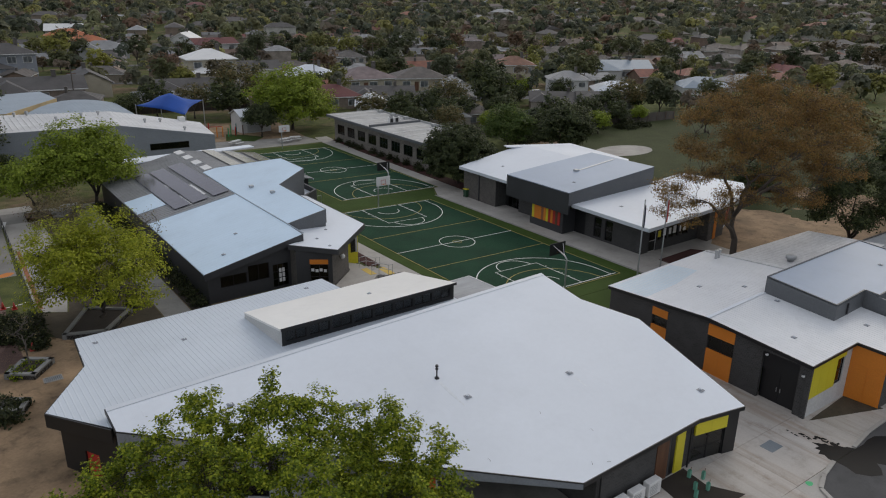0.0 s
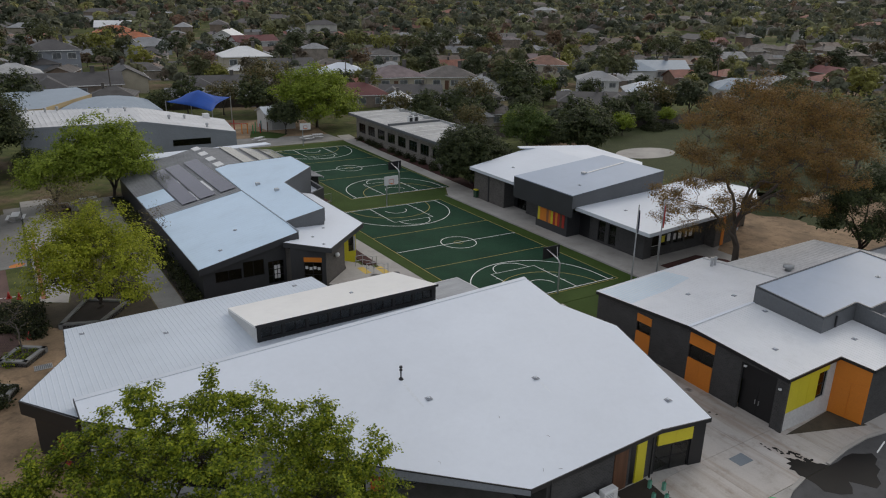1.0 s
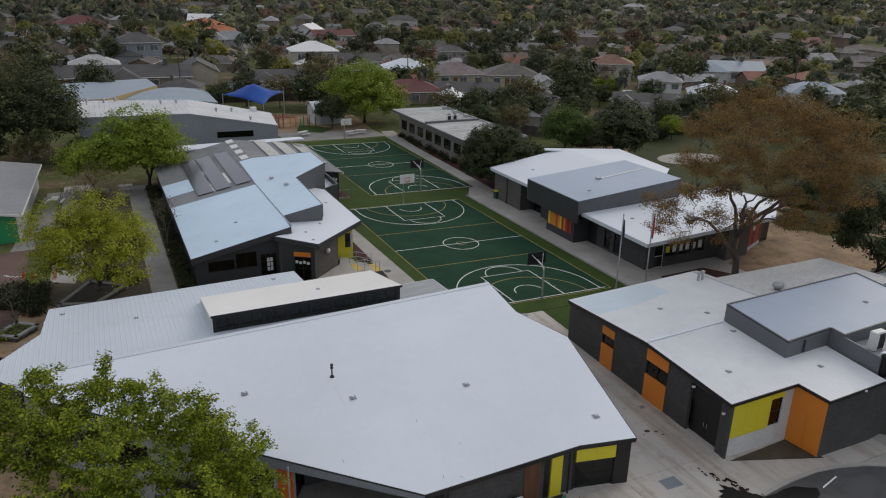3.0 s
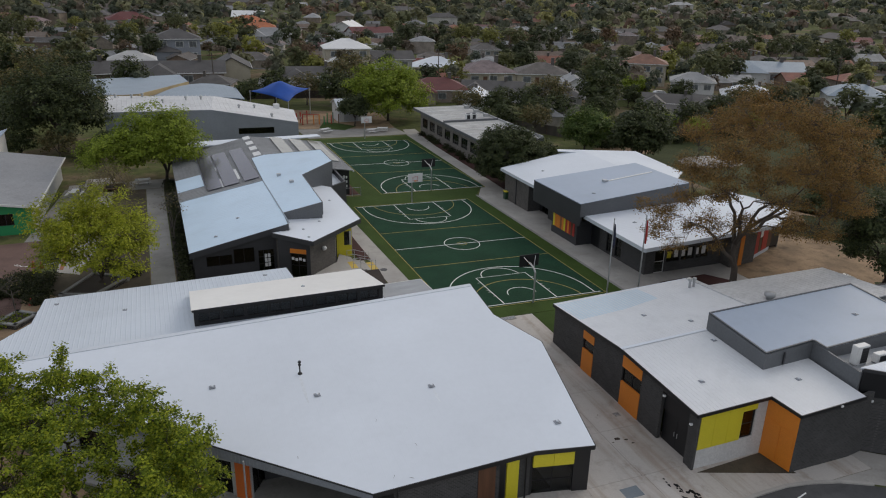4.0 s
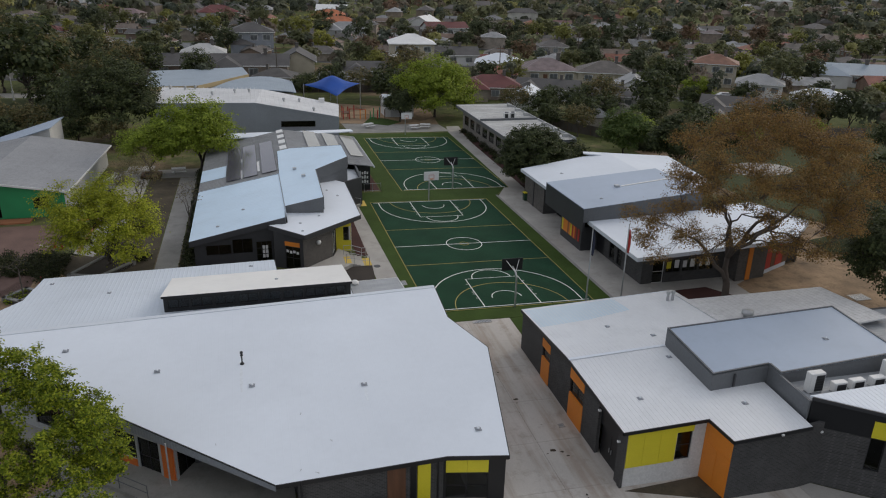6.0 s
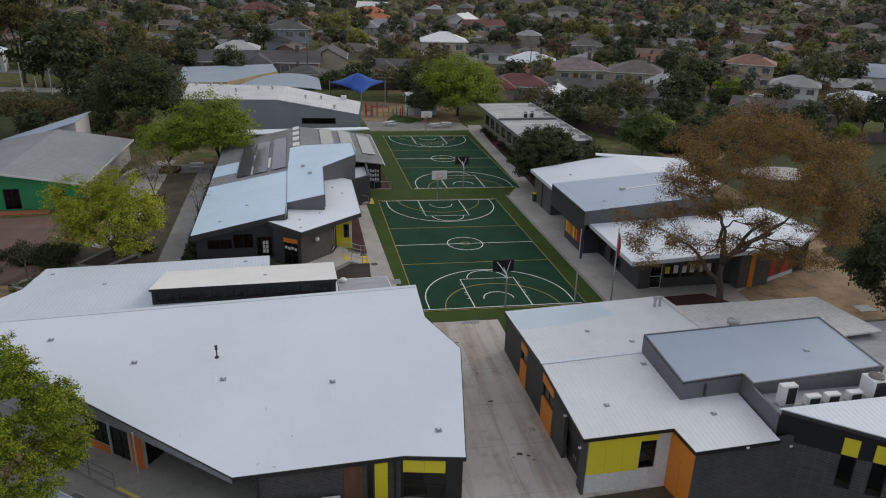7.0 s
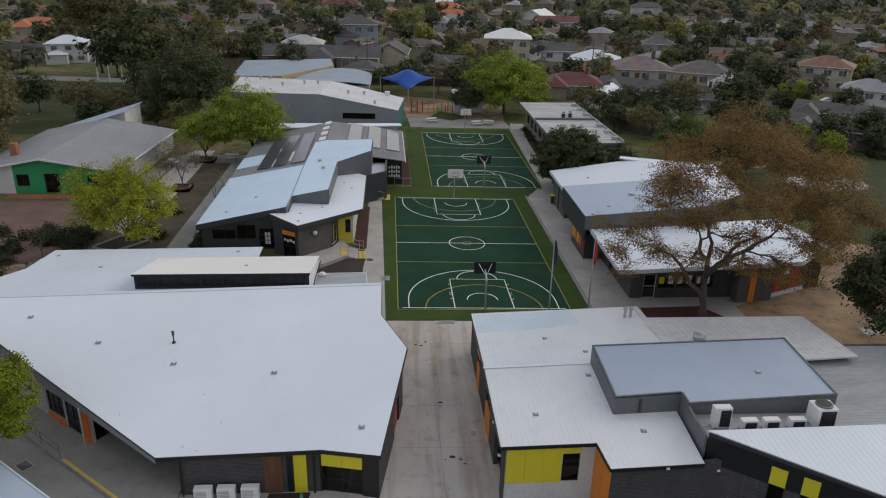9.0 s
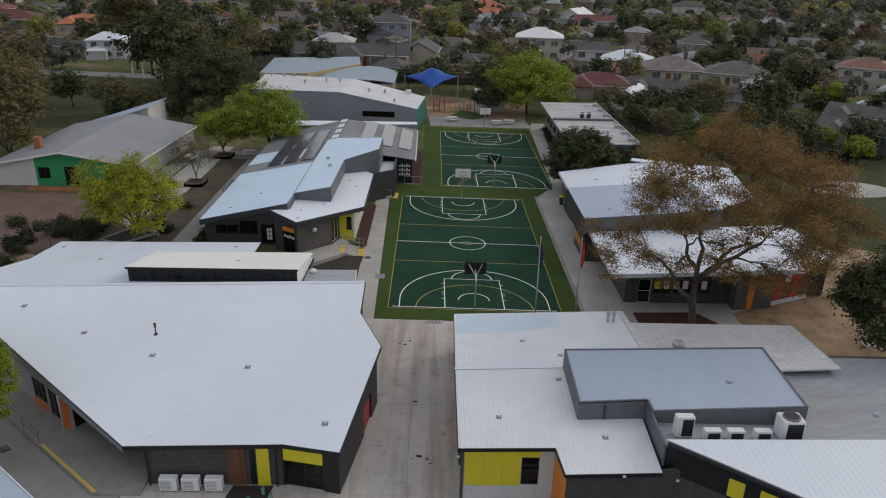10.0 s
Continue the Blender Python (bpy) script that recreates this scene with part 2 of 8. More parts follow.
def tiles(name, stops):
    m, n, l, b = nodes_of(name)
    o = n.new("ShaderNodeObjectInfo")
    c = ramp_of(n, l, o.outputs["Random"], stops)
    v = coords(n, l)
    c = mix_of(n, l, "MULTIPLY", 1.0, c, ramp_of(n, l, noise_of(n, l, v, 0.7, 6), [(0.3, (0.7,) * 3), (0.7, (1.25,) * 3)]))
    w = n.new("ShaderNodeTexWave")
    w.bands_direction = "Z"
    w.inputs["Scale"].default_value = 1.6
    l.new(v, w.inputs["Vector"])
    c = mix_of(n, l, "MULTIPLY", 0.35, c, w.outputs["Color"])
    l.new(c, b.inputs["Base Color"])
    b.inputs["Roughness"].default_value = 0.7
    bump_of(n, l, b, w.outputs["Fac"], 0.4, 0.03)
    return m


M["tile_roof"] = tiles("weathered_tile_roof", [(0.0, (0.07, 0.066, 0.063)), (0.3, (0.11, 0.1, 0.094)), (0.52, (0.145, 0.12, 0.1)), (0.66, (0.18, 0.115, 0.083)), (0.73, (0.27, 0.105, 0.06)), (0.78, (0.2, 0.055, 0.05)), (0.85, (0.19, 0.195, 0.2)), (1.0, (0.3, 0.305, 0.31))])
M["house_wall"] = tiles("painted_and_brick_house_wall", [(0.0, (0.42, 0.38, 0.31)), (0.3, (0.22, 0.155, 0.115)), (0.5, (0.45, 0.42, 0.37)), (0.75, (0.2, 0.13, 0.095)), (1.0, (0.55, 0.54, 0.5))])
M["maroon_roof"] = surface("maroon_tile_roof", (0.12, 0.032, 0.03), 0.7, vary=0.2, dirt=0.2)
M["dark_tile"] = surface("charcoal_tile_roof", (0.068, 0.064, 0.063), 0.7, vary=0.2, dirt=0.2)


def by_island(name, stops, rough=0.75):
    m, n, l, b = nodes_of(name)
    g = n.new("ShaderNodeNewGeometry")
    c = ramp_of(n, l, g.outputs["Random Per Island"], stops)
    c = mix_of(n, l, "MULTIPLY", 0.7, c, ramp_of(n, l, noise_of(n, l, coords(n, l), 0.5, 5), [(0.3, (0.7,) * 3), (0.7, (1.25,) * 3)]))
    l.new(c, b.inputs["Base Color"])
    b.inputs["Roughness"].default_value = rough
    return m


M["far_roof"] = by_island("distant_roofs", [(0.0, (0.06, 0.058, 0.058)), (0.4, (0.11, 0.1, 0.095)), (0.66, (0.16, 0.125, 0.105)), (0.72, (0.25, 0.11, 0.075)), (0.78, (0.17, 0.055, 0.05)), (0.83, (0.17, 0.175, 0.18)), (0.93, (0.24, 0.245, 0.25)), (1.0, (0.45, 0.45, 0.45))])
M["far_wall"] = by_island("distant_walls", [(0.0, (0.36, 0.32, 0.26)), (0.5, (0.2, 0.155, 0.12)), (1.0, (0.45, 0.44, 0.41))])


# Leaf tints of distant trees, paled and greyed: aerial haze is mixed into them.
FAR_HAZE_TINTS = [
    ("dark_green", 0.2, (0.085, 0.098, 0.064)), ("grey_green", 0.27, (0.15, 0.158, 0.108)), ("olive", 0.17, (0.19, 0.188, 0.105)), ("blue_green", 0.08, (0.11, 0.13, 0.1)),
    ("dull_brown", 0.11, (0.2, 0.165, 0.125)), ("russet", 0.03, (0.22, 0.145, 0.105)), ("lime", 0.06, (0.31, 0.3, 0.12)), ("pale_green", 0.08, (0.23, 0.24, 0.135)),
]
for far_name, _, far_c in FAR_HAZE_TINTS:
    M["far_" + far_name] = foliage("distant_" + far_name + "_leaves", [(0, tone(far_c, 0.72)), (1, tone(far_c, 1.28))], through=0.42, rough=0.7)
def lane_mat():
    m, n, l, b = nodes_of("stained_lane_concrete")
    v = coords(n, l)
    c = ramp_of(n, l, noise_of(n, l, v, 0.25, 5), [(0.3, (0.43, 0.4, 0.365)), (0.7, (0.53, 0.495, 0.455))])
    run = ramp_of(n, l, noise_of(n, l, coords(n, l, (1.1, 0.07, 1)), 1.0, 5, 0.6), [(0.46, (1, 1, 1)), (0.66, (0.76, 0.69, 0.63))])
    spots = ramp_of(n, l, noise_of(n, l, v, 1.1, 8, 0.7), [(0.52, (1, 1, 1)), (0.74, (0.72, 0.68, 0.64))])
    c = mix_of(n, l, "MULTIPLY", 1.0, mix_of(n, l, "MULTIPLY", 1.0, c, run), spots)
    fine = noise_of(n, l, v, 12, 3)
    c = mix_of(n, l, "MULTIPLY", 0.25, c, ramp_of(n, l, fine, [(0.3, (0.75,) * 3), (0.7, (1.15,) * 3)]))
    l.new(c, b.inputs["Base Color"])
    b.inputs["Roughness"].default_value = 0.85
    bump_of(n, l, b, fine, 0.15)
    return m


M["lane"] = lane_mat()
M["plain_roof"] = surface("neutral_white_ribbed_roof", (0.7, 0.715, 0.735), 0.55, big=0.2, fine=3, vary=0.05, bump=0.01, dirt=0.08, grain=0.08, spec=0.4)
M["leaf_mid"] = foliage("mid_green_leaves", [(0, (0.05, 0.085, 0.02)), (0.6, (0.1, 0.15, 0.035)), (1, (0.17, 0.22, 0.06))], through=0.4)
M["buff"] = surface("buff_painted_trim", (0.46, 0.36, 0.2), 0.7, vary=0.1)
M["wet"] = surface("wet_asphalt_stain", (0.006, 0.006, 0.0065), 0.6, spec=0.15, vary=0.3, bump=0.02)
M["soil_stain"] = surface("leaf_litter", (0.05, 0.035, 0.022), 0.95, fine=30, vary=0.3)
M["stone"] = surface("grey_stone_block", (0.22, 0.22, 0.21), 0.9, fine=12, vary=0.2)
M["car_paint"] = surface("white_car_paint", (0.62, 0.63, 0.64), 0.25, vary=0.03, bump=0.0)
M["mint"] = surface("mint_plastic_guard", (0.16, 0.4, 0.3), 0.5, vary=0.1)
M["leaf_shrub"] = foliage("dark_shrub_leaves", [(0, (0.02, 0.028, 0.012)), (0.6, (0.045, 0.055, 0.022)), (1, (0.085, 0.09, 0.035))], through=0.3)
M["road_grey"] = surface("grey_street_asphalt", (0.11, 0.11, 0.112), 0.9, fine=20, vary=0.15, dirt=0.2)
M["worn_roof"] = surface("old_streaked_steel_roof", (0.6, 0.605, 0.61), 0.6, big=0.35, fine=5, vary=0.08, bump=0.03, dirt=0.16, stretch=(0.5, 1, 1))
M["blue_patch"] = surface("faint_blue_roof_tint", (0.55, 0.66, 0.74), 0.5, big=0.3, fine=4, vary=0.06, bump=0.02, dirt=0.08, grain=0.06)
M["deck_roof"] = surface("grey_ribbed_deck_roof", (0.336, 0.352, 0.368), 0.55, big=0.3, fine=4, vary=0.12, bump=0.03, dirt=0.2, stretch=(0.3, 1, 1))
M["orange_tile"] = surface("orange_tile_roof", (0.42, 0.14, 0.06), 0.7, vary=0.2, dirt=0.2)
M["cover_plate"] = surface("blue_grey_cover_plate", (0.17, 0.2, 0.225), 0.6, vary=0.1)
M["mark_green"] = surface("green_spray_mark", (0.1, 0.5, 0.22), 0.8, vary=0.2)
M["leaf_gum_olive"] = foliage("dull_olive_gum_leaves", [(0, (0.07, 0.075, 0.035)), (0.5, (0.14, 0.13, 0.055)), (0.85, (0.22, 0.165, 0.07)), (1, (0.17, 0.18, 0.07))], through=0.4)
M["sun_yellow"] = surface("warm_yellow_tactile", (0.62, 0.44, 0.09), 0.7, vary=0.1)
M["garden_earth"] = surface("brown_littered_earth", (0.075, 0.06, 0.038), 0.95, big=0.4, fine=12, vary=0.35, bump=0.5, dirt=0.4)
M["pale_brick"] = masonry("pale_brown_brick", (0.19, 0.17, 0.15), (0.24, 0.225, 0.2))
# Off-white roof paint again, greyed: the lower slope's duller light is in the colour.
M["shaded_ribbed_roof"] = surface("shaded_off_white_ribbed_steel_roof", (0.55, 0.6, 0.66), 0.6, big=0.12, fine=3, vary=0.06, bump=0.02, dirt=0.07, grain=0.06, spec=0.35)
M["roof_streak"] = surface("faint_roof_dirt_streak", (0.66, 0.7, 0.745), 0.6, big=1.5, fine=6, vary=0.06, bump=0.0, dirt=0.1, grain=0.1)

# ---- building blocks ----
def mesh_of(name, verts, faces, mat, smooth=False):
    me = bpy.data.meshes.new(name)
    me.from_pydata([tuple(v) for v in verts], [], [tuple(f) for f in faces])
    me.update()
    if mat:
        me.materials.append(mat)
    if smooth:
        me.polygons.foreach_set("use_smooth", [True] * len(me.polygons))
    return me


def thing(name, at, label, category, group="", kind=""):
    ob = new(name)
    ob.location = at
    ob.empty_display_size = 0.3
    return tagged(ob, label, category, group, kind)


def part(name, data, parent, label=""):
    """A mesh in world metres under a thing or a part."""
    ob = new(name, data)
    ob.parent = parent
    if parent.type == "EMPTY":
        ob.matrix_parent_inverse = Matrix.Translation(-parent.location)
    return tagged(ob, label)


class Shape:
    """Collects boxes, prisms and tubes into one mesh."""

    def __init__(self):
        self.v, self.f = [], []

    def add(self, verts, faces):
        k = len(self.v)
        self.v += [tuple(v) for v in verts]
        self.f += [tuple(i + k for i in f) for f in faces]
        return self

    def box(self, x0, x1, y0, y1, z0, z1):
        return self.add([(x, y, z) for z in (z0, z1) for x, y in ((x0, y0), (x1, y0), (x1, y1), (x0, y1))],
                        [(3, 2, 1, 0), (4, 5, 6, 7), (0, 1, 5, 4), (1, 2, 6, 5), (2, 3, 7, 6), (3, 0, 4, 7)])

    def bevel_box(self, x0, x1, y0, y1, z0, z1, r):
        a = [(x0 + r, y0), (x1 - r, y0), (x1, y0 + r), (x1, y1 - r), (x1 - r, y1), (x0 + r, y1), (x0, y1 - r), (x0, y0 + r)]
        b = [(x0 + r, y0 + r), (x1 - r, y0 + r), (x1 - r, y0 + r), (x1 - r, y1 - r), (x1 - r, y1 - r), (x0 + r, y1 - r), (x0 + r, y1 - r), (x0 + r, y0 + r)]
        v = [(*p, z0) for p in a] + [(*p, z1 - r) for p in a] + [(*p, z1) for p in b]
        f = [tuple(range(7, -1, -1)), tuple(range(16, 24))]
        for k in range(8):
            j = (k + 1) % 8
            f += [(k, j, 8 + j, 8 + k), (8 + k, 8 + j, 16 + j, 16 + k)]
        return self.add(v, f)

    def prism(self, poly, low, high):
        """low, high: heights, or functions of x and y. poly runs counter-clockwise."""
        lo = low if callable(low) else (lambda x, y: low)
        hi = high if callable(high) else (lambda x, y: high)
        n = len(poly)
        v = [(x, y, lo(x, y)) for x, y in poly] + [(x, y, hi(x, y)) for x, y in poly]
        f = [tuple(range(n - 1, -1, -1)), tuple(range(n, 2 * n))] + [(k, (k + 1) % n, n + (k + 1) % n, n + k) for k in range(n)]
        return self.add(v, f)

    def slab(self, p0, p1, depth, z0, z1a, z1b=None, shift=0.0, z0b=None):
        """An upright slab from p0 to p1; its depth lies to the left of that way, from shift on."""
        z1b = z1a if z1b is None else z1b
        z0b = z0 if z0b is None else z0b
        d = Vector((p1[0] - p0[0], p1[1] - p0[1])).normalized()
        s = Vector((-d.y, d.x))
        a, b = Vector(p0) + s * shift, Vector(p1) + s * shift
        c, e = b + s * depth, a + s * depth
        v = [(*a, z0), (*b, z0b), (*c, z0b), (*e, z0), (*a, z1a), (*b, z1b), (*c, z1b), (*e, z1a)]
        return self.add(v, [(3, 2, 1, 0), (4, 5, 6, 7), (0, 1, 5, 4), (1, 2, 6, 5), (2, 3, 7, 6), (3, 0, 4, 7)])

    def tube(self, pts, radii, sides=6, cap=True):
        pts = [Vector(p) for p in pts]
        if not isinstance(radii, (list, tuple)):
            radii = [radii] * len(pts)
        v, f = [], []
        for k, p in enumerate(pts):
            d = (pts[min(k + 1, len(pts) - 1)] - pts[max(k - 1, 0)]).normalized()
            u = d.orthogonal().normalized() if abs(d.z) > 0.99 else d.cross(Vector((0, 0, 1))).normalized()
            w = d.cross(u)
            v += [p + (u * math.cos(2 * math.pi * j / sides) + w * math.sin(2 * math.pi * j / sides)) * radii[k] for j in range(sides)]
        for k in range(len(pts) - 1):
            for j in range(sides):
                i = (j + 1) % sides
                f.append((k * sides + j, k * sides + i, (k + 1) * sides + i, (k + 1) * sides + j))
        if cap:
            f += [tuple(range(sides - 1, -1, -1)), tuple(range((len(pts) - 1) * sides, len(pts) * sides))]
        return self.add(v, f)

    def mesh(self, name, mat, smooth=False):
        return mesh_of(name, self.v, self.f, mat, smooth)

    def welded(self, name, mat):
        """As mesh(), with touching blocks joined and their inner faces gone."""
        at, ids, verts = {}, [], []
        for p in self.v:
            k = tuple(round(c, 4) for c in p)
            if k not in at:
                at[k] = len(verts)
                verts.append(p)
            ids.append(at[k])
        faces, seen = [], {}
        for f in self.f:
            g = tuple(ids[i] for i in f)
            seen[frozenset(g)] = seen.get(frozenset(g), 0) + 1
            faces.append(g)
        return mesh_of(name, verts, [g for g in faces if seen[frozenset(g)] == 1], mat)


def plane(a, b, c):
    return lambda x, y: a + b * x + c * y


def crossings(poly, axis, at):
    """Where the line x = at (axis 0) or y = at (axis 1) runs inside the polygon."""
    out = []
    for (p, q) in zip(poly, poly[1:] + poly[:1]):
        if (p[axis] <= at) != (q[axis] <= at):
            out.append(p[1 - axis] + (at - p[axis]) / (q[axis] - p[axis]) * (q[1 - axis] - p[1 - axis]))
    out.sort()
    return list(zip(out[0::2], out[1::2]))


def roof(parent, poly, top, mat, thick=0.12, ribs=None, label="", name="roof", rib_high=0.03, rib_wide=0.05, skirt=None):
    """A sheet roof on the polygon with its top plane; ribs: (axis the ribs run along, pitch)."""
    s = Shape().prism(poly, lambda x, y: top(x, y) - thick, top)
    sheet = part(name, s.mesh(name, mat), parent, label)
    if ribs:
        axis, pitch = ribs
        lo, hi = min(p[1 - axis] for p in poly), max(p[1 - axis] for p in poly)
        r = Shape()
        k = lo + pitch * 0.5
        h = rib_wide / 2
        while k < hi:
            for a, b in crossings(poly, 1 - axis, k):
                if b - a > 0.2:
                    v = []
                    for t in (a + 0.01, b - 0.01):
                        for o, up in ((-h, 0.001), (-h * 0.45, rib_high), (h * 0.45, rib_high), (h, 0.001)):
                            x, y = (t, k + o) if axis == 0 else (k + o, t)
                            v.append((x, y, top(x, y) + up))
                    r.add(v, [(0, 1, 5, 4), (1, 2, 6, 5), (2, 3, 7, 6), (0, 3, 2, 1), (4, 5, 6, 7)])
            k += pitch
        tagged(part("rib", r.mesh("rib", mat), sheet), kind="stuff")
    return sheet


def fascia(parent, p0, p1, top, high=0.25, thick=0.05, mat=None, drop=0.03, lift=0.02, label=""):
    za, zb = top(*p0) + lift, top(*p1) + lift
    s = Shape().slab(p0, p1, thick, za - high, za, zb, -thick, zb - high)
    return part("fascia", s.mesh("fascia", mat or M["black"]), parent, label)


def wall(parent, p0, p1, z0, top, mat, holes=(), thick=0.22, label="", name="wall"):
    """Outer face from p0 to p1, the building to its left. top: height or function. holes: (from, to, low, high) along the wall and in height."""
    a, b = Vector(p0), Vector(p1)
    run = (b - a).length
    d = (b - a) / run
    a, b, run = a + d * 0.003, b - d * 0.003, run - 0.006
    t = top if callable(top) else (lambda x, y: top)
    cuts = sorted({0.0, run, *(min(max(u, 0), run) for h in holes for u in h[:2])})
    s = Shape()
    for u0, u1 in zip(cuts, cuts[1:]):
        if u1 - u0 < 1e-4:
            continue
        q0, q1 = a + d * u0, a + d * u1
        mine = sorted((h[2], h[3]) for h in holes if h[0] < (u0 + u1) / 2 < h[1])
        low = z0
        for v0, v1 in mine:
            if v0 > low + 0.001:
                s.slab(q0, q1, thick, low, v0)
            low = v1
        if min(t(*q0), t(*q1)) > low:
            s.slab(q0, q1, thick, low, t(*q0), t(*q1))
    return part(name, s.welded(name, mat), parent, label)


def spot(p0, p1, u, depth=0.0):
    a, b = Vector(p0), Vector(p1)
    d = (b - a).normalized()
    return tuple(a + d * u + Vector((-d.y, d.x)) * depth)


def panel(parent, p0, p1, u0, u1, v0, v1, mat, deep=0.04, set_in=0.0, label="", name="panel", seams=0, v1b=None):
    w = (u1 - u0) / (seams + 1)
    ob = None
    for k in range(seams + 1):
        a, b = u0 + k * w + (0.006 if seams else 0), u0 + (k + 1) * w - (0.006 if seams else 0)
        f = lambda u: v1 if v1b is None else v1 + (v1b - v1) * (u - u0) / (u1 - u0)
        s = Shape().slab(spot(p0, p1, a), spot(p0, p1, b), deep, v0, f(a), f(b), set_in - deep)
        ob = part(name, s.mesh(name, mat), parent, label)
    return ob


def window(parent, p0, p1, u0, u1, v0, v1, bars=(1, 0), frame_mat=None, set_in=0.07, label="", bar=0.05, name="window", glass=None):
    """A framed window in an opening: bars = upright and level bars inside the frame."""
    fm = frame_mat or M["black"]
    us = [u0 + bar / 2 + (u1 - u0 - bar) * k / (bars[0] + 1) for k in range(bars[0] + 2)]
    vs = [v0 + bar / 2 + (v1 - v0 - bar) * k / (bars[1] + 1) for k in range(bars[1] + 2)]
    ring = []
    for dep in (set_in, set_in + 0.07):
        for e in (0.0, bar):
            for u, w in ((u0 + e, v0 + e), (u1 - e, v0 + e), (u1 - e, v1 - e), (u0 + e, v1 - e)):
                ring.append((*spot(p0, p1, u, dep), w))
    f = []
    for k in range(4):
        j = (k + 1) % 4
        f += [(k, j, 4 + j, 4 + k), (8 + j, 8 + k, 12 + k, 12 + j), (4 + k, 4 + j, 12 + j, 12 + k), (j, k, 8 + k, 8 + j)]
    fr = part(name, Shape().add(ring, f).mesh("window_frame", fm), parent, label)
    for u in us[1:-1]:
        part("mullion", Shape().slab(spot(p0, p1, u - bar / 2), spot(p0, p1, u + bar / 2), 0.06, v0 + bar, v1 - bar, None, set_in + 0.004).mesh("mullion", fm), fr)
    for w in vs[1:-1]:
        for a, b in zip(us, us[1:]):
            part("transom", Shape().slab(spot(p0, p1, a + bar / 2), spot(p0, p1, b - bar / 2), 0.056, w - bar / 2, w + bar / 2, None, set_in + 0.006).mesh("transom", fm), fr)
    for a, b in zip(us, us[1:]):
        for c, e in zip(vs, vs[1:]):
            g = Shape().slab(spot(p0, p1, a + bar / 2), spot(p0, p1, b - bar / 2), 0.012, c + bar / 2, e - bar / 2, None, set_in + 0.03)
            part("pane", g.mesh("pane", glass or M["glass"]), fr)
    return fr


def door(parent, p0, p1, u0, u1, v0, v1, mat, label="", leaves=1, set_in=0.1):
    w = (u1 - u0) / leaves
    for k in range(leaves):
        s = Shape().slab(spot(p0, p1, u0 + k * w + 0.01), spot(p0, p1, u0 + (k + 1) * w - 0.01), 0.05, v0, v1, None, set_in)
        leaf = part("door", s.mesh("door", mat), parent, label)
        h = u0 + k * w + (0.12 if k % 2 else w - 0.12)
        g = Shape().slab(spot(p0, p1, h - 0.02), spot(p0, p1, h + 0.02), 0.05, v0 + 0.9, v0 + 1.2, None, set_in - 0.06)
        part("door_handle", g.mesh("door_handle", M["steel"]), leaf, "steel pull handle")


def downpipe(parent, x, y, z0, z1, mat=None):
    part("downpipe", Shape().tube([(x, y, z0), (x, y, z1)], 0.05, 8).mesh("downpipe", mat or M["black"]), parent)


def roof_vent(parent, x, y, top, size=0.35):
    """A small square flashing with a low cap on a sheet roof."""
    s = Shape()
    size *= 0.8
    z = top(x, y)
    s.box(x - size * 0.62, x + size * 0.62, y - size * 0.62, y + size * 0.62, z, z + 0.03)
    part("flashing", s.mesh("flashing", M["mid_pale"]), parent)
    c = Shape().tube([(x, y, z + 0.02), (x, y, z + 0.07)], size * 0.2, 8)
    c.tube([(x, y, z + 0.07), (x, y, z + 0.09), (x, y, z + 0.12)], [size * 0.3, size * 0.3, 0.03], 8)
    part("vent_cap", c.mesh("vent_cap", M["pale_roof"]), parent)


# heights of the ground: a slight fall across the courts, and down towards the front
def bend(v, pts):
    for (a, za), (b, zb) in zip(pts, pts[1:]):
        if v <= b:
            return za + (zb - za) * max(0.0, v - a) / (b - a)
    return pts[-1][1]


BEND_X = [(-3.0, 0.2), (17.3, -0.2)]
BEND_Y = [(-20.0, -0.5), (-2.0, 0.0)]
RISE = [(420.0, 0.0), (900.0, 12.0), (1500.0, 48.0), (2700.0, 150.0)]


def gz(x, y):
    return bend(x, BEND_X) + bend(y, BEND_Y) + bend(math.hypot(x + 16, y + 50), RISE)


def sheet(name, poly, off, mat, label, thick=0.05, category="ground", parent=None, kind="structure"):
    """A paved or planted sheet that follows the ground, off metres above it."""
    bm = bmesh.new()
    bm.faces.new([bm.verts.new((x, y, 0)) for x, y in poly])
    for no, cuts in (((1, 0, 0), BEND_X), ((0, 1, 0), BEND_Y)):
        for c, _ in cuts:
            bmesh.ops.bisect_plane(bm, geom=bm.verts[:] + bm.edges[:] + bm.faces[:], plane_co=Vector(no) * c, plane_no=no)
    for v in bm.verts:
        v.co.z = gz(v.co.x, v.co.y) + off
    ex = bmesh.ops.extrude_face_region(bm, geom=bm.faces[:])
    for v in [g for g in ex["geom"] if isinstance(g, bmesh.types.BMVert)]:
        v.co.z += thick
    for v in bm.verts:
        v.co.z -= thick
    bmesh.ops.recalc_face_normals(bm, faces=bm.faces[:])
    me = bpy.data.meshes.new(name)
    bm.to_mesh(me)
    bm.free()
    me.materials.append(mat)
    if parent:
        return part(name, me, parent, label)
    return tagged(new(name, me), label, category, "", kind)


def rect(x0, x1, y0, y1):
    return [(x0, y0), (x1, y0), (x1, y1), (x0, y1)]

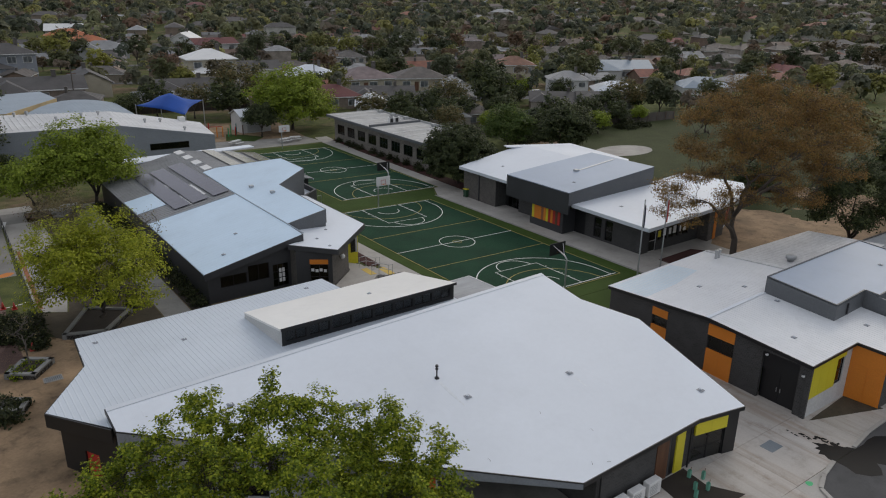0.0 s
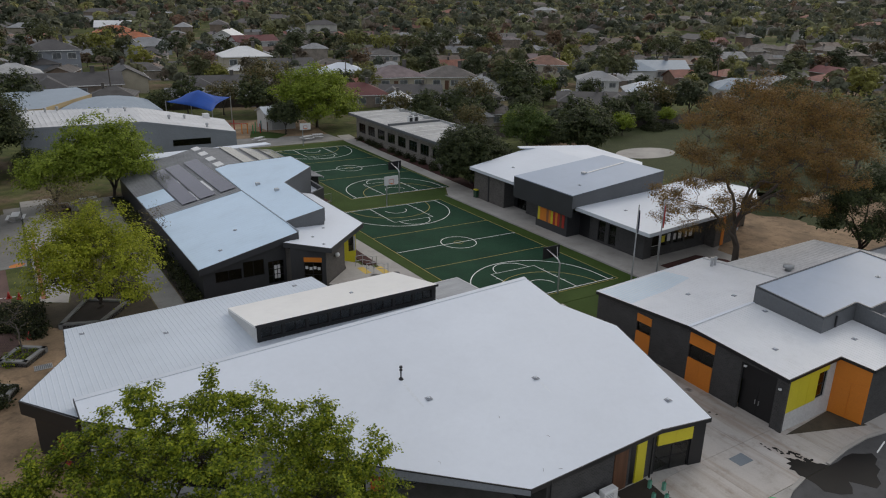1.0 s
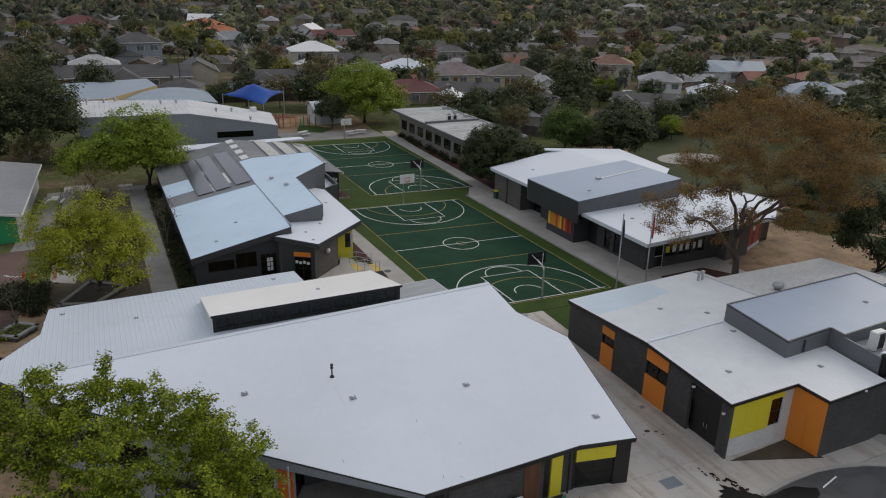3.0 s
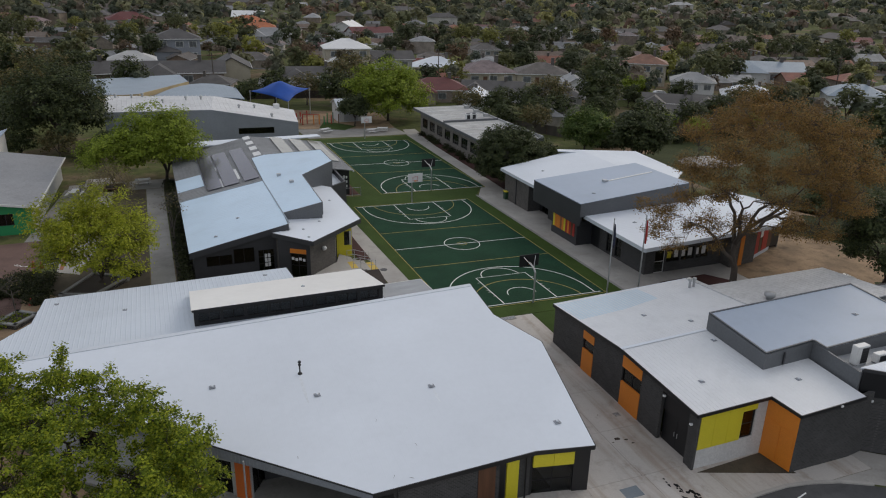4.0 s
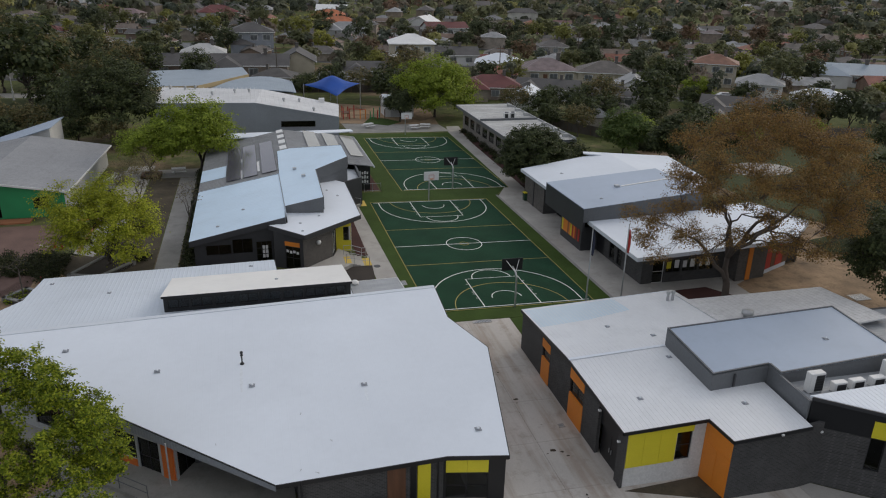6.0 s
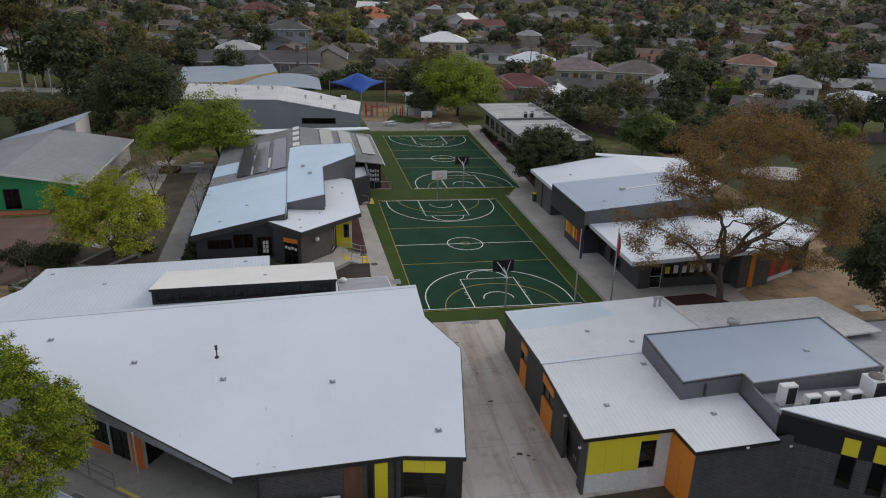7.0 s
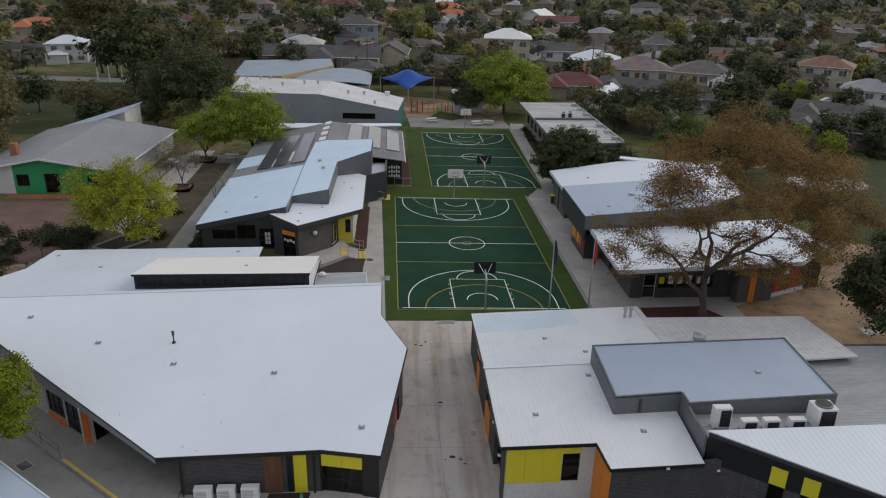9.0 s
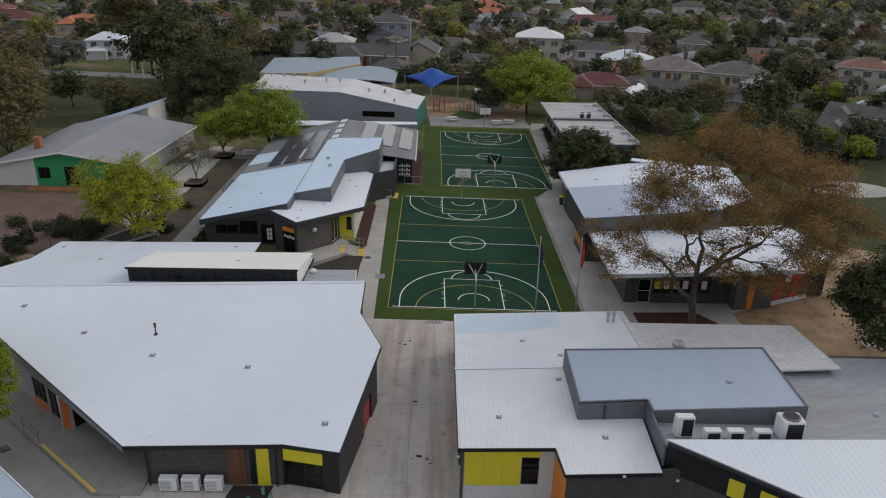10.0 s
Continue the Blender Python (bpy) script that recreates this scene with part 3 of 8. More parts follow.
# ---- ground, courts and paving ----
xs = [-2600, -1800, *range(-1300, -120, 50), -80, -40, -20, -3.0, 5, 17.3, 30, 60, *range(100, 1500, 50), 1800, 2600]
ys = [-400, -120, -60, -20.0, -10, -2.0, 15, 40, 80, *range(120, 1500, 50), 1900, 2600]
gv = [(x, y, gz(x, y)) for y in ys for x in xs]
gf = [(r * len(xs) + c, r * len(xs) + c + 1, (r + 1) * len(xs) + c + 1, (r + 1) * len(xs) + c) for r in range(len(ys) - 1) for c in range(len(xs) - 1)]
tagged(new("ground", mesh_of("ground", gv, gf, M["ground"])), "grassy and bare earth ground of the suburb", "ground", "", "structure")

sheet("turf_surround", [(-1.0, -1.9), (16.0, -1.9), (16.3, 31.6), (18.9, 36.0), (19.9, 69.0), (2.1, 68.2), (2.2, 34.4), (-1.6, 34.2), (-1.6, 32)], 0.03, M["surround"], "olive green artificial turf round the two courts", 0.04, "turf")


def strip_mesh(pts, wide, closed=False):
    """A flat painted line along pts, as a strip just above the court."""
    n = len(pts)
    v, f = [], []
    for k in range(n):
        p = Vector(pts[k])
        a = Vector(pts[(k - 1) % n if closed else max(k - 1, 0)])
        b = Vector(pts[(k + 1) % n if closed else min(k + 1, n - 1)])
        d = (b - a).normalized()
        s = Vector((-d.y, d.x)) * wide / 2
        for q in (p + s, p - s):
            v += [(q.x, q.y, gz(q.x, q.y) + 0.056), (q.x, q.y, gz(q.x, q.y) + 0.062)]
    for k in range(n if closed else n - 1):
        i, j = 4 * k, 4 * ((k + 1) % n)
        f += [(i + 3, i + 1, j + 1, j + 3), (i, i + 1, j + 1, j), (i + 2, i + 3, j + 3, j + 2)]
    return v, [tuple(reversed(q)) for q in f]


def arc(cx, cy, r, a0, a1, n=40):
    return [(cx + r * math.cos(radians(a0 + (a1 - a0) * k / n)), cy + r * math.sin(radians(a0 + (a1 - a0) * k / n))) for k in range(n + 1)]


def sports_court(x0, y0, w, h, label):
    base = thing("sports_court", (x0 + w / 2, y0 + h / 2, gz(x0 + w / 2, y0 + h / 2)), label, "sports court", "courts", "structure")
    sheet("court_surface", rect(x0, x0 + w, y0, y0 + h), 0.05, M["court"], "", 0.03, parent=base)
    cx = x0 + w / 2

    def line(pts, mat, wide=0.07, closed=False):
        v, f = strip_mesh(pts, wide, closed)
        part("court_line", mesh_of("court_line", v, f, M[mat]), base)

    y1 = y0 + h
    for y in (y0, y1, y0 + h / 3, y0 + 2 * h / 3):
        line([(x0, y), (x0 + w, y)], "line_yellow", 0.065)
    for x in (x0, x0 + w):
        line([(x, y0), (x, y1)], "line_yellow", 0.065)
    line(arc(cx, y0, 4.9, 0, 180), "line_yellow")
    line(arc(cx, y1, 4.9, 180, 360), "line_yellow")
    line(arc(cx, y0 + h / 2, 0.45, 0, 360)[:-1], "line_yellow", 0.06, True)
    line(arc(cx, y0 + h / 2, 1.8, 0, 360)[:-1], "line_white", 0.075, True)
    line([(x0, y0 + h / 2), (x0 + w, y0 + h / 2)], "line_white", 0.08)
    for base_y, s in ((y0 + 0.28, 1), (y1 - 0.28, -1)):
        line([(x0 + 0.35, base_y), (x0 + w - 0.35, base_y)], "line_white", 0.085)
        rim = base_y + s * 1.575
        side = 6.25
        line([(cx - side, base_y), (cx - side, rim)] + [(cx - side * math.cos(radians(a)), rim + s * side * math.sin(radians(a))) for a in range(4, 180, 4)] + [(cx + side, rim), (cx + side, base_y)], "line_white", 0.08)
        line([(cx - 2.47, base_y), (cx - 2.47, base_y + s * 5.8), (cx + 2.47, base_y + s * 5.8), (cx + 2.47, base_y)], "line_white", 0.08)
        line([(cx + 1.8 * math.cos(radians(a)), base_y + s * (5.8 + 1.8 * math.sin(radians(a)))) for a in range(0, 181, 6)], "line_white", 0.075)
        line([(cx + 1.3 * math.cos(radians(a)), rim + s * 1.3 * math.sin(radians(a))) for a in range(0, 181, 9)], "line_white", 0.075)
        for d in (1.75, 2.6, 3.0, 3.85, 4.7):
            for e in (-2.62, 2.62):
                line([(cx + e - 0.1, base_y + s * d), (cx + e + 0.1, base_y + s * d)], "line_white", 0.06)


sports_court(0.0, 0.0, 14.3, 30.0, "dark green ball court with white and yellow lines")
sports_court(4.7, 34.5, 14.1, 30.9, "dark green ball court beyond the first, same lines")

# paving
alley = tagged(new("pavement"), "pale concrete lane of slabs between the buildings", "pavement", "", "structure")
rows_y = [-40.0, -35.0, -30.0, -25.4, -21.6, -17.4, -13.2, -9.0, -5.4, -1.95]
for a, b in zip(rows_y, rows_y[1:]):
    cuts = [-13.0, -7.5, -1.6] if b < -25 else ([-13.0, -6.0, -1.3, 2.4, 6.0, 10.3, 15.3] if b < -21 else [-3.0, 2.3, 6.0])
    for c, d in zip(cuts, cuts[1:]):
        sheet("slab", rect(c + 0.008, d - 0.008, a + 0.008, b - 0.008), 0.02, M["lane"], "", 0.1, parent=alley)
sheet("path", [(15.3, -25.4), (15.3, -23.3), (26.2, -31.4), (40, -31.4), (40, -33), (25.5, -33.2)], 0.02, M["concrete"], "concrete path along the brick wing", 0.08, "path")
sheet("pavement", rect(-13.0, -3.0, -21.6, -20.8), 0.019, M["concrete"], "concrete strip along the hall front", 0.05, "pavement")
sheet("pavement", [(-1.6, -30), (-1.45, -29), (-1.2, -27.4), (-0.6, -26.2), (0.5, -25.65), (2.3, -25.42), (-1.6, -25.42)], 0.019, M["concrete"], "concrete corner inside the kerb", 0.05, "pavement")
sheet("pavement", [(8, -25.7), (14, -26.35), (27, -34.9), (40, -34.9), (40, -33.05), (25.5, -33.25), (15.3, -25.42), (8, -25.42)], 0.018, M["concrete"], "concrete verge between the wing and the driveway", 0.05, "pavement")
sheet("garden_bed", [(5.4, -22.4), (10.2, -22.1), (10.75, -24.3)], 0.04, M["garden_earth"], "brown earth bed below the yellow panels", 0.05, "garden bed")
sheet("garden_bed", [(-7.2, -21.05), (-5.0, -21.05), (-5.2, -22.6), (-4.2, -24.2), (-7.8, -24.2)], 0.035, M["bark_chips"], "dark mulch bed with young plants", 0.05, "garden bed")
right_path = tagged(new("pavement"), "pale concrete path of slabs beside the courts", "pavement", "", "structure")
for a, b in [(-8.0, -4.0), (-4.0, 0.0), (0.0, 4.4), (4.4, 8.8), (8.8, 13.2), (13.2, 17.6), (17.6, 22.0), (22.0, 26.4), (26.4, 31.2)]:
    lim = 16.02 if a > -2 else 15.0
    sheet("slab", rect(lim + 0.3, 20.6, a + 0.008, b - 0.008), 0.015, M["concrete"], "", 0.1, parent=right_path)
    if a < 4:
        sheet("slab", rect(20.62, 30.5, a + 0.008, b - 0.008), 0.015, M["concrete"], "", 0.1, parent=right_path)
sheet("pavement", [(16.4, 31.25), (20.6, 31.25), (20.9, 38), (21.6, 60), (23.2, 74), (20.9, 74), (20.0, 69), (19.0, 36)], 0.012, M["concrete"], "concrete path along the far court", 0.08, "pavement")
left_path = tagged(new("pavement"), "pale concrete path of slabs beside the stepped building", "pavement", "", "structure")
for a, b in [(-5.5, -2.0), (-2.0, 2.5), (2.5, 7.0), (7.0, 11.5), (11.5, 16.0), (16.0, 20.5), (20.5, 25.0), (25.0, 29.5), (29.5, 33.8)]:
    sheet("slab", rect(-3.1, -1.02 if b < 30 else -1.62, a + 0.008, b - 0.008), 0.016, M["concrete"], "", 0.1, parent=left_path)
sheet("turf_surround", rect(6.05, 15.2, -6.45, -1.95), 0.02, M["surround"], "olive green turf between the court and the brick building", 0.04, "turf")
sheet("kerb", rect(15.98, 16.28, -1.95, 31.4), 0.04, M["concrete_dark"], "concrete edging of the turf", 0.1, "kerb")
sheet("mulch_bed", [(20.3, -6.5), (27.5, -6.5), (27.0, -1.7), (25.5, 0.6), (20.3, 0.4)], 0.05, M["red_mulch"], "dark red mulch bed under the gum tree", 0.08, "garden bed")
sheet("mulch_strip", rect(-0.1, 2.0, 35.2, 52.0), 0.07, M["red_mulch"], "red-brown mulch strip beside the dark classroom wall", 0.08, "garden bed")
sheet("bare_yard", [(28.5, -20), (62, -20), (62, 6), (47, 16), (33.5, 3.2), (28.7, 0.5)], 0.02, M["sand"], "bare sandy yard behind the classrooms", 0.03, "yard")
sheet("sand_garden", [(-62, -30), (-18.5, -30), (-23.0, -17), (-29.4, -8), (-28.6, 2), (-28.6, 9), (-28.6, 12.5), (-31.5, 16), (-35, 9), (-62, 2)], 0.02, M["sand"], "compacted sand of the entry garden", 0.03, "yard")
sheet("concrete_apron", [(-23.0, -22.5), (-13.05, -30), (-13.05, -21), (-24.5, -12)], 0.03, M["concrete_dark"], "grey concrete apron at the hall entrance", 0.08, "pavement")
sheet("path", [(-29.9, 19.2), (-28.0, 18.0), (-25.9, 30), (-25.9, 52), (-29.2, 52)], 0.022, M["concrete"], "pale concrete path past the trees", 0.05, "path")
sheet("path", [(-33.5, 28.6), (-30.1, 28.6), (-29.4, 47.4), (-31.3, 47.4)], 0.018, M["concrete_dark"], "worn concrete strip behind the rail", 0.05, "path")
sheet("painted_edge", [(-29.72, 19.8), (-29.4, 19.6), (-29.0, 35.4), (-29.3, 35.4)], 0.035, M["rust"], "faded red painted edge of the path", 0.01, "painted line")
sheet("mulch_bed", rect(-20.1, -18.55, 12.6, 49), 0.05, M["bark_chips"], "dark mulch strip along the classroom wall", 0.05, "garden bed")
sheet("mulch_strip", [(-4.0, 13.3), (-2.95, 13.3), (-2.9, 26.1), (-4.0, 26.1)], 0.07, M["red_mulch"], "dark red mulch strip beside the classroom path", 0.06, "garden bed")
sheet("garden_ground", [(-30, 12.8), (-22.3, 9), (-22.3, 45), (-25.7, 45), (-25.7, 30), (-27.9, 17.9), (-30, 19.0)], 0.012, M["garden_earth"], "brown littered earth under the garden trees", 0.03, "garden")
sheet("lawn", [(6.7, 78.1), (10.6, 75.6), (13.6, 78.8), (11.5, 82), (8.8, 83.9)], 0.04, M["surround"], "small green turf patch by the play area", 0.03, "lawn")
sheet("mulch_bed", [(20.65, 31.4), (22.9, 31.4), (22.95, 70.4), (22.4, 70.4), (21.65, 60), (20.95, 38)], 0.05, M["red_mulch"], "red-brown mulch bed along the brick classrooms", 0.06, "garden bed")
sheet("path", rect(-22.2, -20.2, 6.5, 45), 0.02, M["concrete_dark"], "narrow concrete path along the classroom wall", 0.05, "path")
sheet("paved_yard", rect(-58, -31.8, 10.0, 28.5), 0.02, M["paver"], "brown paved yard before the green gable", 0.05, "yard")
sheet("path", rect(-31.0, -19.3, 45.2, 49.5), 0.025, M["concrete_dark"], "concrete crossing path between the classrooms", 0.05, "path")
sheet("playground_ground", [(2.5, 78), (20, 76), (22, 92), (1.5, 100)], 0.02, M["sand"], "tan soft-fall ground of the play area", 0.04, "playground")
sheet("lawn", [(-120, 62), (-46, 62), (-42, 110), (-120, 118)], 0.02, M["grass"], "mown grass oval", 0.03, "lawn")
sheet("path", [(-120, 119), (-44, 111), (-40, 116), (-120, 126)], 0.022, M["concrete_dark"], "pale path along the oval", 0.03, "path")
sheet("bare_patch", [(46, 45.5), (53, 44.5), (57, 49), (50, 51.5), (45.5, 50.5)], 0.026, M["sand"], "bare brown earth by the boundary fence", 0.02, "yard")
sheet("lawn", [(52, 8), (120, 8), (120, 62), (47, 62), (47, 20)], 0.02, M["grass"], "mown grass playing field", 0.03, "lawn")
sheet("sand_pit", [(58 + 5.6 * math.cos(a * 0.2618), 37 + 3.6 * math.sin(a * 0.2618)) for a in range(24)], 0.05, M["concrete"], "pale oval sandy patch on the field", 0.03, "yard")
sheet("yard_paving", [(3, 69.5), (20.5, 70), (20, 76), (2.6, 77.8)], 0.02, M["concrete_dark"], "worn paving beyond the far court", 0.04, "pavement")
DRIVE = [(-1.4, -60), (60, -60), (60, -35), (27, -35), (14, -26.6), (12.4, -25.8), (10.7, -25.32), (9.2, -25.1), (7.1, -25.16), (4.75, -25.45), (2.4, -25.5), (0.8, -25.8), (-0.5, -26.3), (-1.1, -27.4), (-1.4, -29)]
sheet("driveway", DRIVE, 0.03, M["asphalt"], "dark asphalt driveway", 0.05, "road")
kerb = tagged(new("kerb"), "pale concrete kerb of the driveway", "kerb", "", "structure")
for p, q in zip(DRIVE[4:], DRIVE[5:]):
    if p[0] == 4.75:
        continue
    d = (Vector(q) - Vector(p)).normalized()
    o = Vector((-d.y, d.x)) * 0.22
    sheet("kerb_stone", [tuple(Vector(p)), tuple(Vector(q)), tuple(Vector(q) - o), tuple(Vector(p) - o)], 0.12, M["concrete"], "", 0.16, parent=kerb)

# ---- the hall, nearest, with its skillion and clerestory ----
G0 = -0.62
hall = thing("school_hall", (-14.0, -14.0, G0), "large hall with one wide off-white sloping steel roof", "building")
hall_top = plane(6.068, 0.0377, 0.1573)
HALL = [(-12.9, -21.05), (-4.3, -21.15), (-1.2, -21.8), (0.38, -13.08), (-1.25, -9.5), (-1.25, -5.68), (-29.85, -5.15), (-29.8, -7.0)]
roof(hall, HALL, hall_top, M["white_roof"], 0.1, (1, 0.41), rib_high=0.0025, rib_wide=0.03)
for p, q in zip(HALL, HALL[1:] + HALL[:1]):
    if p != (-29.8, -7.0):
        fascia(hall, p, q, hall_top, 0.24, 0.05, M["black"], lift=-0.004)
# the deep ribbed fascia of the slanting side, tapering to the front corner
dz0, dz1 = hall_top(*HALL[7]) - 0.07, hall_top(*HALL[0]) - 0.07
part("fascia", Shape().slab(HALL[7], HALL[0], 0.05, dz0 + 0.004, dz0 + 0.066, dz1 + 0.066, -0.05, dz1 + 0.004).mesh("fascia", M["black"]), hall, "thin dark roof edge trim")
part("fascia", Shape().slab(HALL[7], HALL[0], 0.04, dz0 - 0.95, dz0, dz1, -0.04, dz1 - 0.3).mesh("fascia", M["mid_pale"]), hall, "deep grey ribbed fascia")
fr = Shape()
for k in range(108):
    f = (k + 0.5) / 108
    a, b = Vector(HALL[7]).lerp(Vector(HALL[0]), f - 0.0012), Vector(HALL[7]).lerp(Vector(HALL[0]), f + 0.0012)
    z, low = dz0 + (dz1 - dz0) * f, 0.95 + (0.3 - 0.95) * f
    fr.slab(a, b, 0.012, z - low, z - 0.01, None, -0.052)
part("rib", fr.mesh("rib", M["mid_pale"]), hall)
part("ridge_cap", Shape().prism([(-29.85, -5.42), (-1.25, -5.95), (-1.25, -5.66), (-29.85, -5.13)], lambda x, y: hall_top(x, y) + 0.002, lambda x, y: hall_top(x, y) + 0.035).mesh("ridge_cap", M["pale_roof"]), hall)
f0, f1, f2 = (-11.85, -20.95), (-4.45, -20.95), (-1.28, -21.62)
under = lambda x, y: hall_top(x, y) - 0.1
u = lambda x: x - f0[0]
wall(hall, f0, f1, G0, under, M["brick"], [(u(-7.4), u(-6.45), -0.45, 2.3), (u(-6.2), u(-5.9), -0.45, 2.35), (u(-5.85), u(-5.12), -0.45, 2.38)], label="dark charcoal brick front wall")
panel(hall, f0, f1, u(-7.4), u(-6.45), -0.45, 2.29, M["timber"], label="brown timber panel", deep=0.15, set_in=0.1)
panel(hall, f0, f1, u(-6.2), u(-5.9), -0.45, 2.34, M["black"], deep=0.15, set_in=0.14)
panel(hall, f0, f1, u(-5.82), u(-5.14), -0.45, 2.37, M["yellow"], label="tall yellow panel", deep=0.15, set_in=0.08)
wall(hall, f1, f2, G0, under, M["black"], [(0.1, 2.36, -0.45, 2.42)], label="black clad end bay")
panel(hall, f1, f2, 0.12, 2.34, 1.5, 2.41, M["yellow"], label="yellow panel over the window", deep=0.15, set_in=0.05, seams=1)
window(hall, f1, f2, 0.12, 2.34, -0.42, 1.49, (1, 1), label="dark framed window")
e0, e1, e2, e3 = (-1.28, -21.6), (0.12, -13.1), (-1.5, -9.6), (-1.45, -6.0)
wall(hall, e0, e1, G0, under, M["black"], [(5.2, 7.0, -0.55, 1.7)])
door(hall, e0, e1, 5.2, 7.0, -0.5, 1.7, M["red"], "red door", 2)
wall(hall, e1, e2, G0, under, M["charcoal"])
wall(hall, e2, e3, G0, under, M["charcoal"])
wall(hall, e3, (-29.6, -5.5), G0, under, M["pale_wall"])
wall(hall, (-29.6, -5.5), (-29.5, -7.0), G0, under, M["white_wall"])
# the slanting entrance side, set back under the eave
d0, d1 = (-28.6, -8.1), (-18.0, -16.6)
holes = [(8.95, 10.85, 0.45, 2.0), (11.0, 12.5, -0.34, 2.0), (3.0, 5.5, 0.5, 2.0)]
wall(hall, d0, d1, G0, lambda x, y: min(under(x, y), 4.8), M["pale_wall"], holes)
window(hall, d0, d1, *holes[0], (2, 1))
window(hall, d0, d1, *holes[1], (1, 1), label="black framed glazed entrance door", name="glazed_door")
window(hall, d0, d1, *holes[2], (1, 0))
panel(hall, d0, d1, 8.95, 10.85, -0.34, 0.44, M["shaded_orange"], label="orange panel below the window")
panel(hall, d0, d1, 12.75, 13.5, -0.34, 2.1, M["shaded_orange"], label="tall orange panel", deep=0.06)
z0, z1, z2, z3 = (-18.0, -16.6), (-17.15, -15.3), (-13.2, -15.5), (-11.85, -18.85)
wall(hall, z0, z1, G0, under, M["shaded_orange"], [(0.25, 1.75, -0.34, 2.1)], label="orange clad recess wall")
window(hall, z0, z1, 0.25, 1.75, -0.34, 2.1, (1, 0), label="black framed glazed entrance door", name="glazed_door")
wall(hall, z1, z2, G0, under, M["charcoal"])
wall(hall, z2, z3, G0, under, M["charcoal"])
wall(hall, (-11.85, -18.85), (-11.85, -20.95), G0, under, M["brick"])
part("soffit", Shape().prism([(-18.2, -16.6), (-12.9, -20.9), (-11.95, -21.0), (-11.95, -18.9), (-13.2, -15.6), (-17.1, -15.4)], lambda x, y: hall_top(x, y) - 0.16, lambda x, y: hall_top(x, y) - 0.104).mesh("soffit", M["pale_wall"]), hall, "pale grey soffit lining")
part("column", Shape().tube([(-18.3, -16.92, -0.34), (-18.3, -16.92, hall_top(-18.3, -16.92) - 0.1)], 0.045, 10).mesh("column", M["pale_wall"]), hall, "pale grey steel column")
downpipe(hall, -11.7, -21.08, G0, 2.3)
downpipe(hall, -4.75, -21.08, G0, 2.3)
part("floor_slab", Shape().prism([(-11.8, -20.8), (-1.5, -20.8), (0, -13.1), (-1.5, -6.2), (-29.4, -6.2), (-14.8, -18.7)], G0 + 0.02, G0 + 0.15).mesh("floor_slab", M["concrete_dark"]), hall)
for x, y in ((-24.6, -7.9), (-19.15, -11.05), (-13.84, -13.5), (-7.6, -14.8), (-2.23, -19.68)):
    roof_vent(hall, x, y, hall_top, 0.34)
fx, fy, fz = -14.35, -11.4, hall_top(-14.35, -11.4)
flue = Shape().tube([(fx, fy, fz - 0.05), (fx, fy, fz + 0.62)], 0.042, 8)
flue.tube([(fx, fy, fz + 0.5), (fx, fy, fz + 0.53), (fx, fy, fz + 0.6), (fx, fy, fz + 0.64)], [0.05, 0.09, 0.09, 0.04], 8)
flue.tube([(fx, fy, fz + 0.62), (fx, fy, fz + 0.68), (fx, fy, fz + 0.7), (fx, fy, fz + 0.8)], [0.03, 0.03, 0.1, 0.08], 8)
flue.tube([(fx, fy, fz - 0.02), (fx, fy, fz + 0.1)], [0.16, 0.06], 8)
part("flue", flue.mesh("flue", M["black"]), hall, "black capped flue pipe")

skill_top = plane(2.85 + 7 * 0.066, 0, -0.066)
SK = [(-29.85, -6.45), (-6.5, -5.6), (-6.5, 3.6), (-11.7, 4.4), (-11.8, 7.3), (-29.2, 6.7), (-29.5, 2.0), (-32.2, -2.75)]
roof(hall, SK, skill_top, M["shaded_ribbed_roof"], 0.1, (1, 0.3), "lower off-white ribbed steel roof", rib_high=0.014, rib_wide=0.09)
for p, q in zip(SK, SK[1:] + SK[:1]):
    if p != (-29.85, -6.45):
        fascia(hall, p, q, skill_top, 0.3, 0.05, M["black"], lift=-0.004)
ins = [(-29.6, -6.0), (-11.95, -6.2), (-11.95, 6.9), (-28.9, 6.4), (-29.1, 2.0), (-31.7, -2.9)]
for p, q in zip(ins[2:] + ins[:1], ins[3:] + ins[:1]):
    wall(hall, p, q, G0, lambda x, y: skill_top(x, y) - 0.1, M["charcoal"])
wall(hall, (-31.7, -2.9), (-29.8, -6.4), G0, lambda x, y: skill_top(x, y) - 0.1, M["black"], [(1.6, 2.6, -0.4, 1.7)])
door(hall, (-31.7, -2.9), (-29.8, -6.4), 1.6, 2.6, -0.35, 1.7, M["red"], "red door")
part("fascia", Shape().slab((-32.2, -2.75), (-29.9, -6.55), 0.06, 2.72, 3.48, 3.73, -0.08, 2.97).mesh("fascia", M["black"]), hall, "deep black fascia")
for x, y in ((-28.3, 5.2), (-23.8, 2.2), (-13.7, 6.0)):
    roof_vent(hall, x, y, skill_top, 0.3)
cl_top = plane(3.42 + 3.6 * 0.2, 0, -0.2)
CL = [(-19.6, -2.9), (-6.6, -2.9), (-6.55, 3.75), (-19.45, 3.3)]
roof(hall, CL, cl_top, M["cream_roof"], 0.1, None, "cream white clerestory roof")
fascia(hall, CL[0], CL[1], cl_top, 0.16, 0.04, M["black"])
fascia(hall, CL[3], CL[0], cl_top, 0.14, 0.04, M["cream_roof"], lift=0.01)
c0, c1 = (-19.5, -2.75), (-6.7, -2.75)
